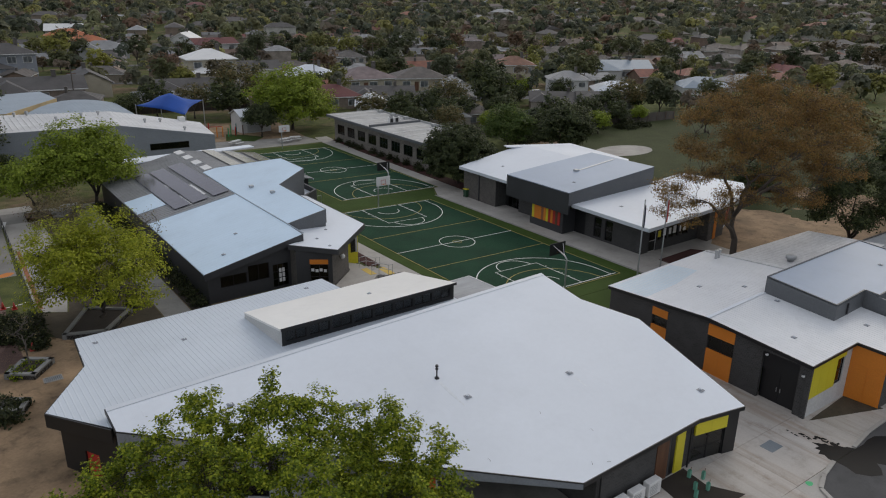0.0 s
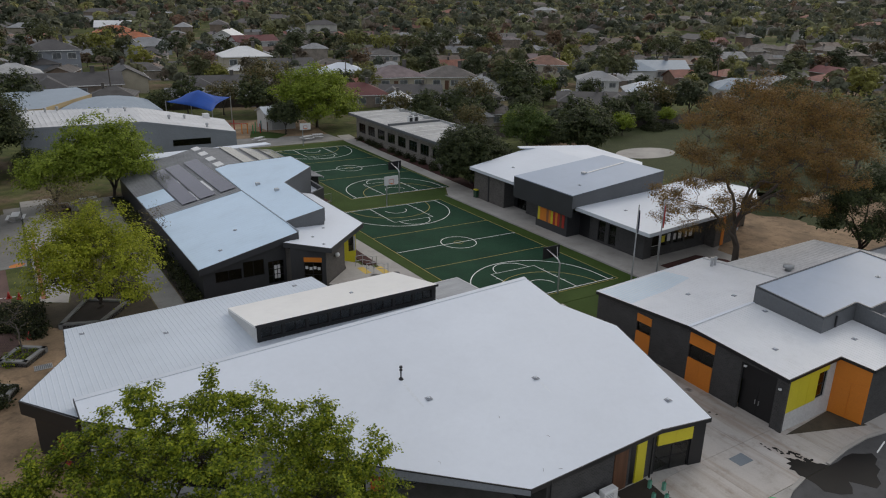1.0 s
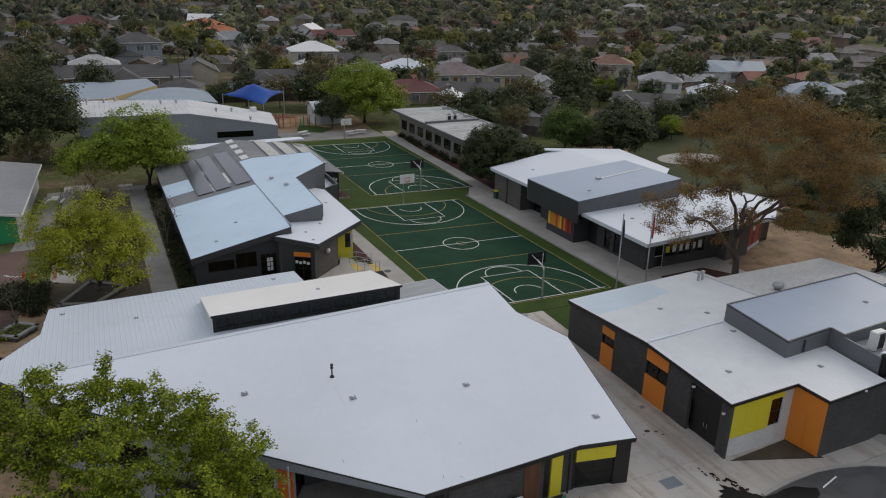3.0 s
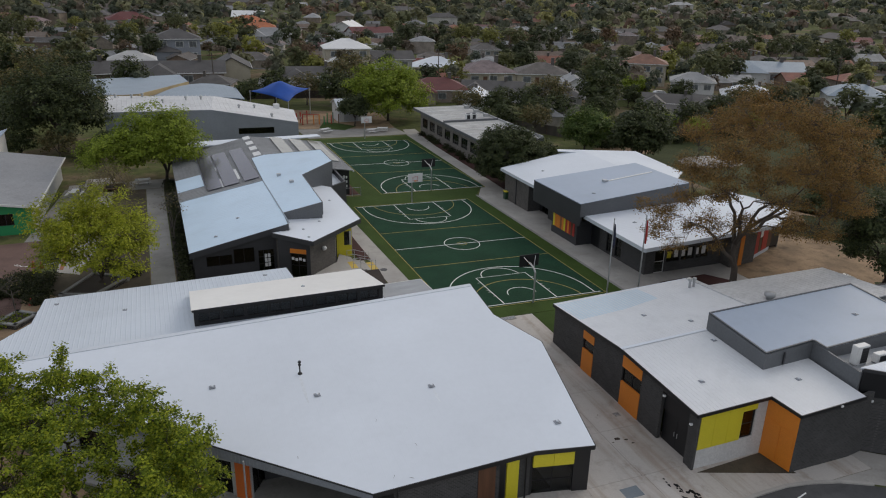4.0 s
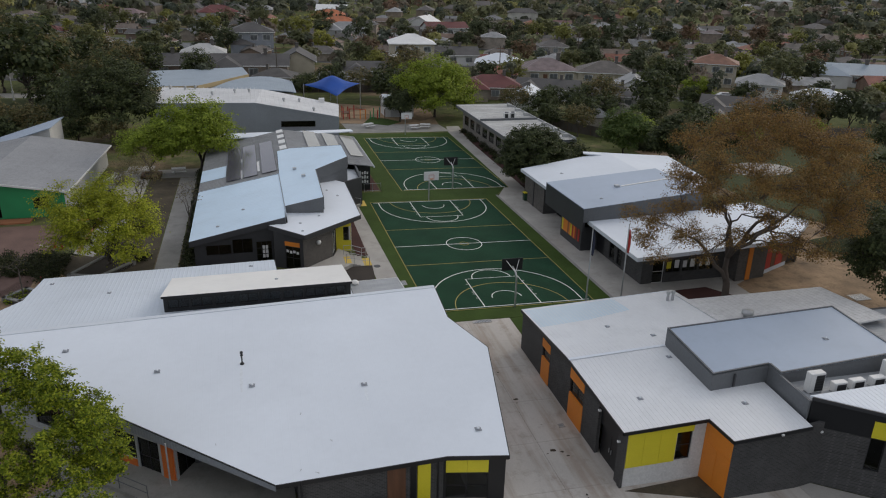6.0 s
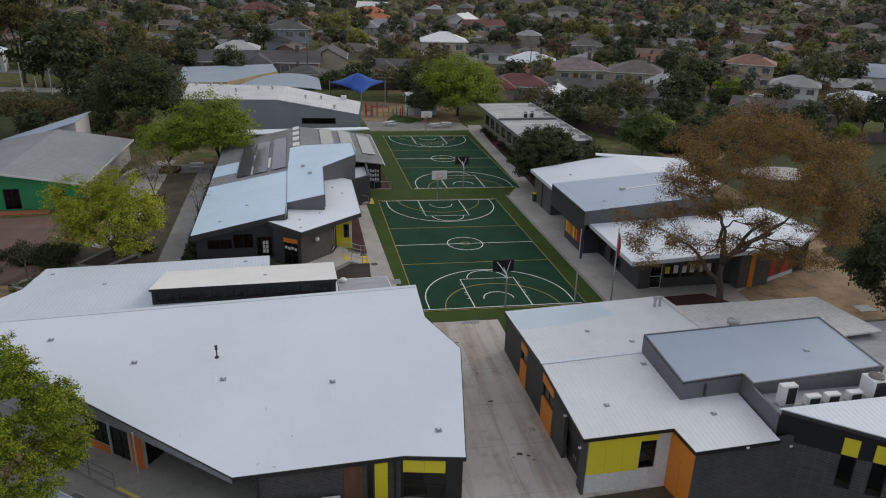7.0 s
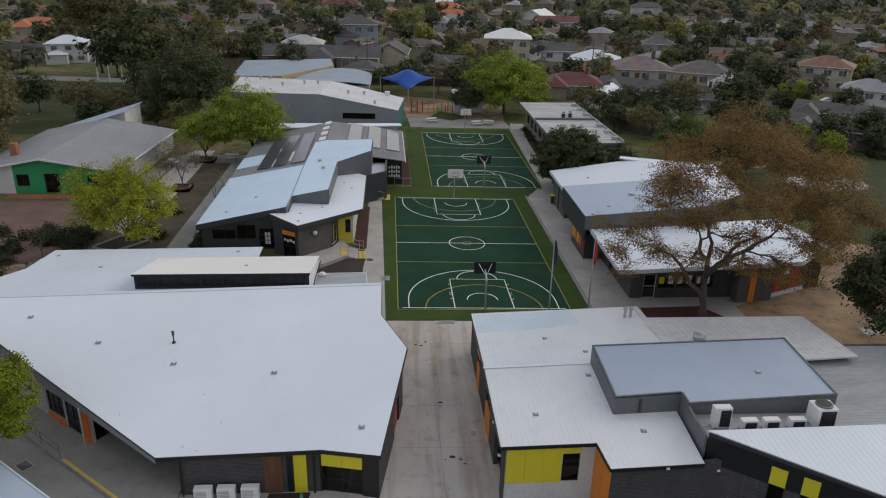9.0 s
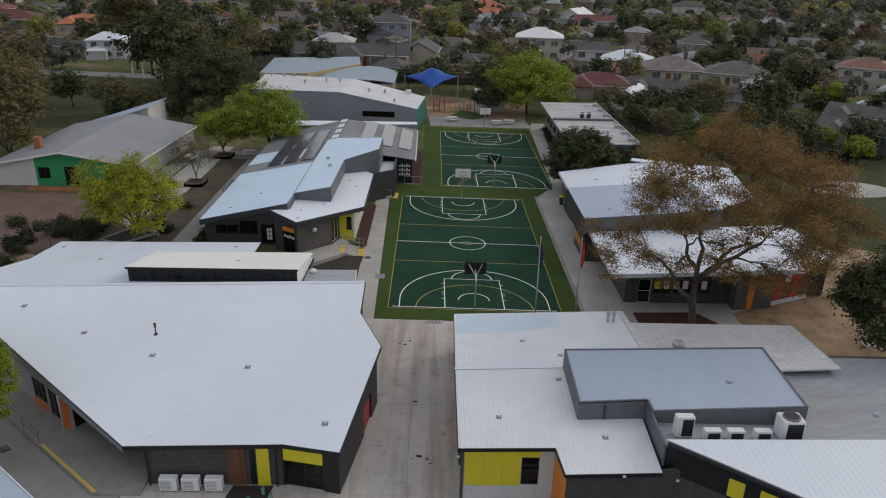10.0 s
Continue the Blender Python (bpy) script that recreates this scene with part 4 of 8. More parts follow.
ch = [(0.25 + k * 1.55, 0.25 + k * 1.55 + 1.4, 3.72, 4.4) for k in range(8)]
wall(hall, c0, c1, 3.3, lambda x, y: cl_top(x, y) - 0.1, M["black"], ch)
for h in ch:
    window(hall, c0, c1, *h, (1, 0), bar=0.06)
wall(hall, (-19.5, 3.2), (-19.5, -2.75), 3.0, lambda x, y: cl_top(x, y) - 0.1, M["white_wall"], thick=0.12)
wall(hall, (-6.7, -2.75), (-6.7, 3.6), 3.0, lambda x, y: cl_top(x, y) - 0.1, M["cream_roof"], thick=0.12)
for x, y in ((-11.85, 0.0),):
    roof_vent(hall, x, y, cl_top, 0.25)
link_top = plane(3.15, 0, 0.0)
LK = [(-6.5, -5.6), (-2.2, -5.6), (-2.6, 0.7), (-6.4, 0.6)]
roof(hall, LK, link_top, M["deck_roof"], 0.12, (1, 0.3), "small pale flat roof", rib_high=0.006)
for p, q in zip(LK[1:] + LK[:1], LK[2:] + LK[:2]):
    fascia(hall, p, q, link_top, 0.25, 0.05, M["white_paint"])
wall(hall, (-2.6, -5.6), (-2.9, 0.4), G0, 3.05, M["charcoal"])
wall(hall, (-2.9, 0.4), (-6.3, 0.4), G0, 3.05, M["charcoal"])
bubble = Shape().tube([(-6.0, 0.2, 3.16), (-6.0, 0.2, 3.3), (-6.0, 0.2, 3.42), (-6.0, 0.2, 3.46)], [0.3, 0.3, 0.2, 0.05], 12)
part("skylight_dome", bubble.mesh("skylight_dome", M["white_paint"], True), hall, "white domed skylight")

# ---- the low building across the lane ----
rb = thing("admin_building", (12.0, -15.0, G0), "dark brick school building with off-white ribbed roofs", "building")
rn = plane(3.62 - 0.175 - 15 * 0.082, 0.035, -0.082)
rs = plane(3.62 - 0.175 + 15 * 0.06, 0.035, 0.06)
NR = [(5.05, -15.0), (17.2, -15.0), (17.2, -8.3), (17.3, -6.4), (5.2, -6.4)]
NE = [(17.25, -16.0), (28.3, -15.6), (28.35, -9.2), (17.25, -8.2)]
SR = [(5.05, -22.15), (10.1, -22.25), (10.3, -24.2), (15.1, -24.2), (15.3, -15.0), (5.05, -15.0)]
roof(rb, NR, rn, M["plain_roof"], 0.1, (1, 0.28), rib_high=0.011, rib_wide=0.06)
roof(rb, SR, rs, M["plain_roof"], 0.1, (1, 0.28), rib_high=0.011, rib_wide=0.06)
ne = lambda x, y: rn(x, y) - 0.12
roof(rb, NE, ne, M["worn_roof"], 0.1, (1, 0.4), "old streaked grey ribbed roof", rib_high=0.014, rib_wide=0.1)
roof(rb, [(5.3, -9.8), (9.0, -9.6), (12.5, -8.9), (12.3, -6.6), (5.3, -6.6)], lambda x, y: rn(x, y) + 0.005, M["blue_patch"], 0.004, None, "faint pale blue sheet in the roof")
part("ridge_cap", Shape().slab((5.0, -15.12), (11.6, -15.12), 0.24, 3.65, 3.67, 3.89, 0, 3.87).mesh("ridge_cap", M["white_roof"]), rb)
fascia(rb, NR[4], NR[0], rn, 0.22, 0.05, M["black"])
fascia(rb, SR[5], SR[0], rs, 0.22, 0.05, M["black"])
for p, q in zip(SR[:3], SR[1:4]):
    fascia(rb, p, q, rs, 0.2, 0.05, M["black"])
fascia(rb, NR[3], NR[4], rn, 0.22, 0.05, M["white_roof"])
fascia(rb, NE[1], NE[2], ne, 0.22, 0.05, M["worn_roof"], lift=-0.004)
fascia(rb, NE[2], NE[3], ne, 0.18, 0.05, M["worn_roof"], lift=-0.004)
part("roof_step", Shape().prism([(17.0, -14.9), (17.35, -14.9), (17.35, -6.5), (17.0, -6.5)], lambda x, y: rn(x, y) - 0.1, lambda x, y: rn(x, y) + 0.09).mesh("roof_step", M["worn_roof"]), rb, "white stepped roof edge")
w0, w1 = (5.25, -6.6), (5.25, -22.05)
wt = lambda x, y: (rn(x, y) if y > -15 else rs(x, y)) - 0.1
v = lambda y: w0[1] - y
wh = [(v(-10.5), v(-11.8), -0.25, 2.78), (v(-15.05), v(-17.0), -0.5, 3.2), (v(-18.95), v(-21.35), -0.6, 2.85)]
wall(rb, w0, (5.25, -15.0), G0, wt, M["brick"], [wh[0]], label="dark charcoal brick wall")
wall(rb, (5.25, -15.0), w1, G0, wt, M["brick"], [(0.05, 2.0, -0.5, 3.2), (3.95, 6.35, -0.6, 2.85)], label="dark charcoal brick wall")
panel(rb, w0, w1, v(-10.5), v(-11.8), 2.2, 2.78, M["orange"], deep=0.12, set_in=0.08, label="orange panel")
window(rb, w0, w1, v(-10.5), v(-11.8), 1.45, 2.19, (0, 0))
panel(rb, w0, w1, v(-10.5), v(-11.8), -0.25, 1.44, M["orange"], deep=0.12, set_in=0.08, label="orange panel")
panel(rb, w0, w1, v(-15.05), v(-17.0), 2.4, 3.2, M["orange"], deep=0.12, set_in=0.08, label="orange panel")
window(rb, w0, w1, v(-15.05), v(-17.0), 1.4, 2.39, (1, 0))
panel(rb, w0, w1, v(-15.05), v(-17.0), -0.5, 1.39, M["orange"], deep=0.12, set_in=0.08, label="orange panel", seams=1)
panel(rb, w0, w1, v(-18.95), v(-21.35), 1.65, 2.85, M["black"], deep=0.1, set_in=0.3)
door(rb, w0, w1, v(-18.95), v(-21.35), -0.55, 1.64, M["black"], "black double door", 2, 0.34)
s0, s1 = (5.25, -22.05), (10.15, -22.05)
t = lambda x: x - s0[0]
wall(rb, s0, s1, G0, lambda x, y: rs(x, y) - 0.1, M["white_wall"], [(t(8.42), t(9.36), 0.8, 2.62)], label="pale rendered wall")
panel(rb, s0, s1, 0.15, t(8.38), 0.8, 3.02, M["yellow"], label="yellow panel", seams=2)
panel(rb, s0, s1, t(8.385), t(9.38), 2.63, 3.04, M["yellow"], label="yellow panel")
window(rb, s0, s1, t(8.42), t(9.36), 0.8, 2.62, (0, 1), label="dark framed window")
part("plinth_edge", Shape().slab((5.2, -22.12), (5.35, -22.12), 0.3, G0, 3.05).mesh("plinth_edge", M["brick"]), rb)
o0, o1 = (10.15, -22.05), (10.38, -24.1)
wall(rb, o0, o1, G0, lambda x, y: rs(x, y) - 0.1, M["orange"], label="orange clad wall")
panel(rb, o0, o1, 0.25, 1.05, -0.5, 1.9, M["orange"], deep=0.03, label="orange flush door panel")
panel(rb, o0, o1, 1.1, 1.95, -0.5, 1.9, M["orange"], deep=0.025, label="orange flush door panel")
wall(rb, o1, (14.95, -24.1), G0, lambda x, y: rs(x, y) - 0.1, M["brick"], label="dark charcoal brick wall")
wall(rb, (17.3, -6.65), w0, G0, wt, M["brick"])
wall(rb, (28.1, -9.4), (17.3, -8.5), G0, lambda x, y: rn(x, y) - 0.24, M["brown_brick"])
wall(rb, (28.1, -15.0), (28.1, -9.4), G0, lambda x, y: rn(x, y) - 0.24, M["brown_brick"])
wall(rb, (17.3, -8.5), (17.3, -6.65), G0, wt, M["brick"])
# raised box over the middle
bx = plane(5.07 - 11.6 * 0.06 + 15 * 0.085, 0.06, 0.085)
BX = [(11.6, -20.0), (15.3, -20.0), (15.35, -20.95), (23.5, -21.1), (23.3, -15.6), (11.6, -15.0)]
roof(rb, BX, bx, M["slate_light"], 0.05, None, "pale blue-grey raised roof")
for p, q in zip(BX, BX[1:] + BX[:1]):
    wall(rb, p, q, 3.3, lambda x, y: bx(x, y) + 0.05, M["mid_grey"], thick=0.1, label="grey clad parapet", name="parapet")
part("parapet", Shape().slab((15.35, -23.4), (15.35, -20.05), 0.12, 3.2, 4.5, 4.75, -0.06).mesh("parapet", M["mid_grey"]), rb, "grey clad parapet")
part("drain_box", Shape().box(13.0, 13.1, -20.12, -20.02, 3.7, 4.5).mesh("drain_box", M["charcoal"]), rb)
# east wing with a black fascia and yellow panels
wg = plane(4.75 + 23 * 0.06, 0.0, 0.06)
WG = [(15.4, -23.25), (26.0, -31.2), (40.0, -31.2), (40.0, -22.9)]
roof(rb, WG, wg, M["white_roof"], 0.1, (1, 0.3), rib_high=0.012, rib_wide=0.07)
g0, g1 = (15.45, -23.42), (26.0, -31.3)
gl = (Vector(g1) - Vector(g0)).length
gh = [(k, k + 0.75, 1.0, 3.0) for k in (3.1, 4.55)]
wall(rb, g0, g1, 3.0, lambda x, y: wg(x, y) - 0.1, M["black"], [(a, b, 3.02, 3.02 + 0.001) for a, b, _, _ in gh[:0]], thick=0.25, label="black clad upper wall")
wall(rb, g0, g1, G0, 2.99, M["brick"], gh, label="dark charcoal brick wall")
for a, b, c, d in gh:
    window(rb, g0, g1, a, b, c, d - 0.02, (0, 0))
    panel(rb, g0, g1, a, b, 3.05, 4.05, M["yellow"], label="yellow panel")
part("fascia", Shape().slab(g0, g1, 0.05, 4.55, 4.75, 4.27, -0.05, 4.07).mesh("fascia", M["charcoal"]), rb)
wall(rb, (14.95, -24.1), (16.1, -23.95), G0, 3.4, M["brick"])
# plant deck and the roofs beyond
deck = plane(3.85 - 0.05 * 15.8, 0, -0.05)
roof(rb, [(15.45, -23.1), (40, -22.85), (40, -13.2), (24.5, -13.2), (24.5, -15.9), (23.6, -15.9), (23.5, -21.05), (15.45, -20.9)], deck, M["deck_roof"], 0.1, (0, 0.3), "grey ribbed roof deck", rib_high=0.012, rib_wide=0.07)
wall(rb, (40, -31.2), (40, -13.2), G0, 3.75, M["brown_brick"])
wall(rb, (40, -13.2), (28.3, -13.0), G0, 3.75, M["brown_brick"])
for x, y, f in ((9.58, -11.15, rn), (11.16, -16.25, rs), (7.35, -19.65, rs), (12.83, -21.5, rs), (11.72, -13.4, rn), (28, -20, deck), (31, -18, deck)):
    roof_vent(rb, x, y, f, 0.3)
for x, y in ((20.2, -18.7),):
    roof_vent(rb, x, y, bx, 0.3)
for x in (15.9, 16.3):
    z = rn(x, -8.2)
    part("flue", Shape().tube([(x, -8.2, z - 0.02), (x, -8.2, z + 0.55), (x, -8.2, z + 0.56), (x, -8.2, z + 0.75)], [0.1, 0.1, 0.15, 0.15], 10).mesh("flue", M["steel"]), rb, "round steel roof flue")
z = ne(19.46, -12.5)
part("turbine_vent", Shape().tube([(19.46, -12.5, z), (19.46, -12.5, z + 0.2), (19.46, -12.5, z + 0.25), (19.46, -12.5, z + 0.5), (19.46, -12.5, z + 0.6)], [0.25, 0.25, 0.4, 0.4, 0.1], 14).mesh("turbine_vent", M["steel"], True), rb, "round steel turbine vent")


def condenser(x, y, z, w, d, h, tall=False, label="off-white air conditioner unit on the roof deck", turn=0.0, face=(-0.42, 0.18), coil="black"):
    a = thing("air_conditioner", (0, 0, 0), label, "air conditioner", "air conditioners")
    part("casing", Shape().bevel_box(-w / 2, w / 2, -d / 2, d / 2, 0.06, h, 0.03).mesh("casing", M["white_paint"]), a)
    for k in (-1, 1):
        part("foot", Shape().box(k * w * 0.35 - 0.05, k * w * 0.35 + 0.05, -d / 2, d / 2, 0, 0.06).mesh("foot", M["rubber"]), a)
    g = Shape()
    for k in range(7):
        zz = 0.14 + (h - 0.28) * k / 6
        g.box(w * face[0], w * face[1], -d / 2 - 0.02, -d / 2 - 0.004, zz - 0.012, zz + 0.012)
    part("grille", g.mesh("grille", M["charcoal" if coil == "black" else "white_paint"]), a)
    part("coil", Shape().box(w * face[0], w * face[1], -d / 2 - 0.006, -d / 2 + 0.01, 0.12, h - 0.12).mesh("coil", M[coil]), a)
    if tall:
        part("fan_ring", Shape().tube([(0, 0, h - 0.01), (0, 0, h + 0.08), (0, 0, h + 0.1)], [min(w, d) * 0.46, min(w, d) * 0.46, min(w, d) * 0.4], 18).mesh("fan_ring", M["mid_grey"]), a)
        part("fan_guard", Shape().tube([(0, 0, h + 0.1), (0, 0, h + 0.11)], [min(w, d) * 0.4, min(w, d) * 0.36], 18).mesh("fan_guard", M["black"]), a)
    a.matrix_basis = pose(x, y, z, 0, 0, turn)
    return a


condenser(16.6, -22.15, 4.17, 0.95, 0.45, 1.25, False, "tall slim off-white air conditioner unit on the roof deck", face=(-0.15, 0.44))
condenser(22.1, -22.15, 4.17, 1.15, 0.95, 1.2, True, "tall off-white air conditioner unit with a fan on top", face=(-0.3, 0.42))
for x in (18.0, 19.2, 20.6):
    condenser(x, -22.45, 4.185, 0.88, 0.4, 0.62, face=(-0.3, 0.4))
for x in (-10.55, -9.35, -8.1):
    condenser(x, -21.4, gz(x, -21.4) + 0.03, 0.95, 0.42, 0.85, False, "off-white air conditioner unit on the ground by the brick wall", coil="pale_wall")

# ---- stepped classroom building beyond the hall ----
lb = thing("classroom_building", (-10.0, 28.0, 0.1), "charcoal classroom building under pale blue stepped skillion roofs", "building")
lt = plane(2.9 + 18.9 * 0.2, 0.2, 0)
BL = [(-18.95, 12.85), (-10.5, 13.1), (-10.35, 16.4), (-6.7, 16.3), (-6.5, 26.6), (-2.75, 28.8), (-2.7, 34.6), (-8.5, 38.9), (-10.05, 38.9), (-10.3, 28.4), (-18.9, 28.6)]
roof(lb, BL, lt, M["blue_roof"], 0.1, (0, 0.5), rib_high=0.006, rib_wide=0.04)
for p, q in zip(BL[:7], BL[1:8]):
    if p[0] < -10.8:
        fascia(lb, p, q, lt, 0.55, 0.06, M["charcoal"])
    else:
        fascia(lb, p, q, lt, 1.25 if p[1] < 30 else 0.5, 0.08, M["mid_grey"])
old_l = plane(2.86 + 18.9 * 0.2, 0.2, 0)
old_r = plane(4.86 - 8.8 * 0.155, -0.155, 0)
OL = [(-18.95, 28.65), (-10.35, 28.45), (-10.1, 38.95), (-8.8, 38.95), (-8.8, 50.8), (-18.9, 49.5)]
OR = [(-8.75, 38.7), (-2.65, 34.7), (-0.1, 34.9), (1.3, 35.0), (1.2, 52.0), (-8.75, 50.8)]
roof(lb, OL, old_l, M["grey_roof"], 0.1, (0, 0.5), "weathered grey ribbed roof", rib_high=0.03)
roof(lb, OR, old_r, M["grey_roof"], 0.1, (0, 0.5), "weathered grey ribbed roof", rib_high=0.03)
part("gutter", Shape().slab((1.3, 35.0), (1.2, 52.0), 0.12, 3.05, 3.2, None, -0.12).mesh("gutter", M["pale_roof"]), lb)
roof(lb, [(-18.9, 49.55), (-8.8, 50.85), (1.2, 52.05), (1.0, 53.5), (-19, 53.0)], plane(4.1, 0, 0), M["white_roof"], 0.12, None, "white strip roof")
roof(lb, [(-18.9, 32.2), (-16.1, 32.3), (-16.1, 37.3), (-18.9, 37.3)], plane(2.93 + 18.9 * 0.2, 0.2, 0), M["blue_roof"], 0.05, (0, 0.5), "pale blue replaced roof sheet", rib_high=0.006)
for k, y in enumerate((40.2, 43.4, 46.6, 49.8)):
    part("skylight", Shape().prism(rect(-9.7, -8.85, y - 0.9, y + 0.9), lambda x, yy: old_l(x, yy), lambda x, yy: old_l(x, yy) + 0.1).mesh("skylight", M["white_paint"]), lb, "white translucent skylight sheet")
walls = [(-18.6, 13.3), (-11.6, 13.3), (-11.6, 12.2), (-9.15, 10.55), (-6.35, 12.95), (-4.1, 27.0), (-1.0, 29.5), (-0.9, 35.4), (0.9, 35.4), (0.8, 51.5), (-8.8, 50.3), (-18.6, 49.2)]


def lb_top(x, y):
    if y > 30:
        return min(old_l(x, y), old_r(x, y)) - 0.1
    return (lt(x, y) if x < -10 and y > 12.9 else 3.6) - 0.1


q0, q1 = walls[0], walls[1]
lh = [(1.0, 3.2, 1.3, 2.25), (3.3, 5.1, 1.3, 2.7), (5.4, 6.8, 0.35, 2.35)]
wall(lb, q0, q1, -0.1, lambda x, y: lt(x, y) - 0.1, M["charcoal"], lh, label="charcoal clad gable wall")
window(lb, q0, q1, *lh[0], (1, 0))
window(lb, q0, q1, *lh[1], (1, 0))
window(lb, q0, q1, *lh[2], (2, 2), label="glazed door with white notices", name="glazed_door")
for a in range(2):
    for b in range(3):
        panel(lb, q0, q1, 5.95 + a * 0.28, 6.17 + a * 0.28, 0.75 + b * 0.42, 1.1 + b * 0.42, M["white_paint"], 0.01, 0.05, name="notice")
wall(lb, walls[1], walls[2], -0.1, 3.5, M["brown_brick"])
c0, c1 = walls[2], walls[3]
wall(lb, c0, c1, -0.1, 3.7, M["charcoal"], [(1.1, 2.6, 0.2, 2.4)], label="charcoal clad wall")
panel(lb, c0, c1, 1.1, 2.6, 2.45, 2.85, M["orange"], label="orange panel over the door")
window(lb, c0, c1, 1.1, 2.6, 0.2, 2.4, (1, 1), label="dark glazed door with notices", name="glazed_door")
for k in range(4):
    panel(lb, c0, c1, 1.2 + k * 0.34, 1.44 + k * 0.34, 1.8 - 0.07 * (k % 2), 2.05 - 0.07 * (k % 2), M["white_paint"], 0.01, 0.05, name="notice")
d0, d1 = walls[3], walls[4]
wall(lb, d0, d1, -0.1, 3.5, M["brown_brick"], label="grey-brown brick wall")
r0, r1, r2 = (-6.35, 12.95), (-5.75, 14.9), (-4.3, 14.9)
wall(lb, r0, r1, -0.1, 3.5, M["charcoal"], [(0.35, 1.75, 0.58, 2.7)])
window(lb, r0, r1, 0.35, 1.75, 0.58, 2.7, (1, 0), M["white_paint"], name="glazed_door", label="white framed glazed door")
wall(lb, r1, r2, -0.1, 3.5, M["yellow"], [(0.7, 1.4, 1.3, 2.7)], label="bright yellow wall by the entry")
window(lb, r1, r2, 0.7, 1.4, 1.3, 2.7, (0, 1))
part("wall_lamp", Shape().tube([(-7.75, 11.6, 2.5), (-7.6, 11.45, 2.57), (-7.52, 11.37, 2.55)], [0.2, 0.2, 0.06], 12).mesh("wall_lamp", M["white_paint"], True), lb, "round white wall lamp")
h0, h1 = r2, walls[5]
wall(lb, h0, h1, -0.1, 3.5, M["white_wall"], [(4.0, 6.0, 1.4, 2.7), (7.0, 9.0, 1.4, 2.7)])
for k in range(9):
    panel(lb, h0, h1, 0.15 + 0.4 * k, 0.4 + 0.4 * k, 0.25, 3.0, M["white_paint"], 0.05, 0.0, name="wall_batten", label="white upright batten")
window(lb, h0, h1, 4.0, 6.0, 1.4, 2.7, (1, 0))
window(lb, h0, h1, 7.0, 9.0, 1.4, 2.7, (1, 0))
for p, q in zip(walls[5:], walls[6:] + walls[:1]):
    wall(lb, p, q, -0.1, lb_top, M["black"] if p[1] in (29.5, 35.4) and p[0] > -2 else M["charcoal"])
for k in range(5):
    for j in range(3):
        panel(lb, walls[7], walls[8], 0.15 + 0.3 * k, 0.35 + 0.3 * k, 1.1 + 0.55 * j, 1.4 + 0.55 * j + 0.1 * (k % 2), M["white_paint"], 0.012, 0.0, name="wall_letter_bar")
# the strip's own upright faces
for p, q in ((BL[1], BL[2]), (BL[2], BL[3]), (BL[3], BL[4]), (BL[4], BL[5]), (BL[5], BL[6])):
    wall(lb, p, q, 3.2, lambda x, y: lt(x, y) - 0.12, M["mid_grey"], thick=0.15)
WD = [(-12.0, 12.7), (-9.02, 9.75), (-3.3, 15.4), (-3.3, 27.2), (-7.2, 31.0), (-10.25, 27.5), (-10.25, 13.4)]
wedge = plane(3.45, -0.05, 0.0)
roof(lb, WD, wedge, M["white_roof"], 0.1, None, "off-white flat wedge roof")
for p, q in zip(WD[:4], WD[1:5]):
    fascia(lb, p, q, wedge, 0.42, 0.06, M["charcoal"])
roof(lb, [(-6.9, 28.2), (-4.1, 27.4), (-1.1, 29.6), (-1.0, 35.2), (-6.9, 35.2)], plane(3.0, 0, 0), M["pale_roof"], 0.1, None, "small pale flat roof")
part("seam", Shape().prism(rect(-10.4, -10.3, 13.2, 28.4), lt, lambda x, y: lt(x, y) + 0.035).mesh("seam", M["slate_roof"]), lb, "grey roof flashing")
part("seam", Shape().prism([(-18.9, 28.5), (-10.4, 28.3), (-10.4, 28.42), (-18.9, 28.62)], lt, lambda x, y: lt(x, y) + 0.03).mesh("seam", M["slate_roof"]), lb, "grey roof flashing")
for x, y in ((-9.15, 13.2), (-7.25, 15.3), (-4.7, 22), (-5.6, 24.0), (-9.1, 11.0)):
    roof_vent(lb, x, y, wedge, 0.22)
for x, y in ((-14.2, 18.5), (-16.5, 15.2)):
    roof_vent(lb, x, y, lt, 0.3)
for x, y in ((-7.9, 25.0), (-8.6, 28.6)):
    part("roof_hatch", Shape().box(x - 0.2, x + 0.2, y - 0.2, y + 0.2, lt(x, y) - 0.05, lt(x, y) + 0.22).mesh("roof_hatch", M["steel"]), lb, "square steel roof cowl")


def solar_row(x0, x1, y0, y1, nx, ny, mat, top, label, name="solar_array", frame_mat="steel"):
    a = thing(name, ((x0 + x1) / 2, y0, top((x0 + x1) / 2, y0)), label, "solar panels" if mat == "solar" else "heating mat", "roof arrays")
    s = Shape()
    for x in (x0 + 0.3, x1 - 0.3):
        s.prism(rect(x - 0.03, x + 0.03, y0, y1), top, lambda p, q: top(p, q) + 0.1)
    part("rail", s.mesh("rail", M[frame_mat]), a)
    for i in range(nx):
        for j in range(ny):
            p = rect(x0 + (x1 - x0) * i / nx + 0.02, x0 + (x1 - x0) * (i + 1) / nx - 0.02, y0 + (y1 - y0) * j / ny + 0.008, y0 + (y1 - y0) * (j + 1) / ny - 0.008)
            part("solar_panel" if mat == "solar" else "mat_strip", Shape().prism(p, lambda a1, b1: top(a1, b1) + 0.1, lambda a1, b1: top(a1, b1) + 0.14).mesh("pv", M[mat]), a)


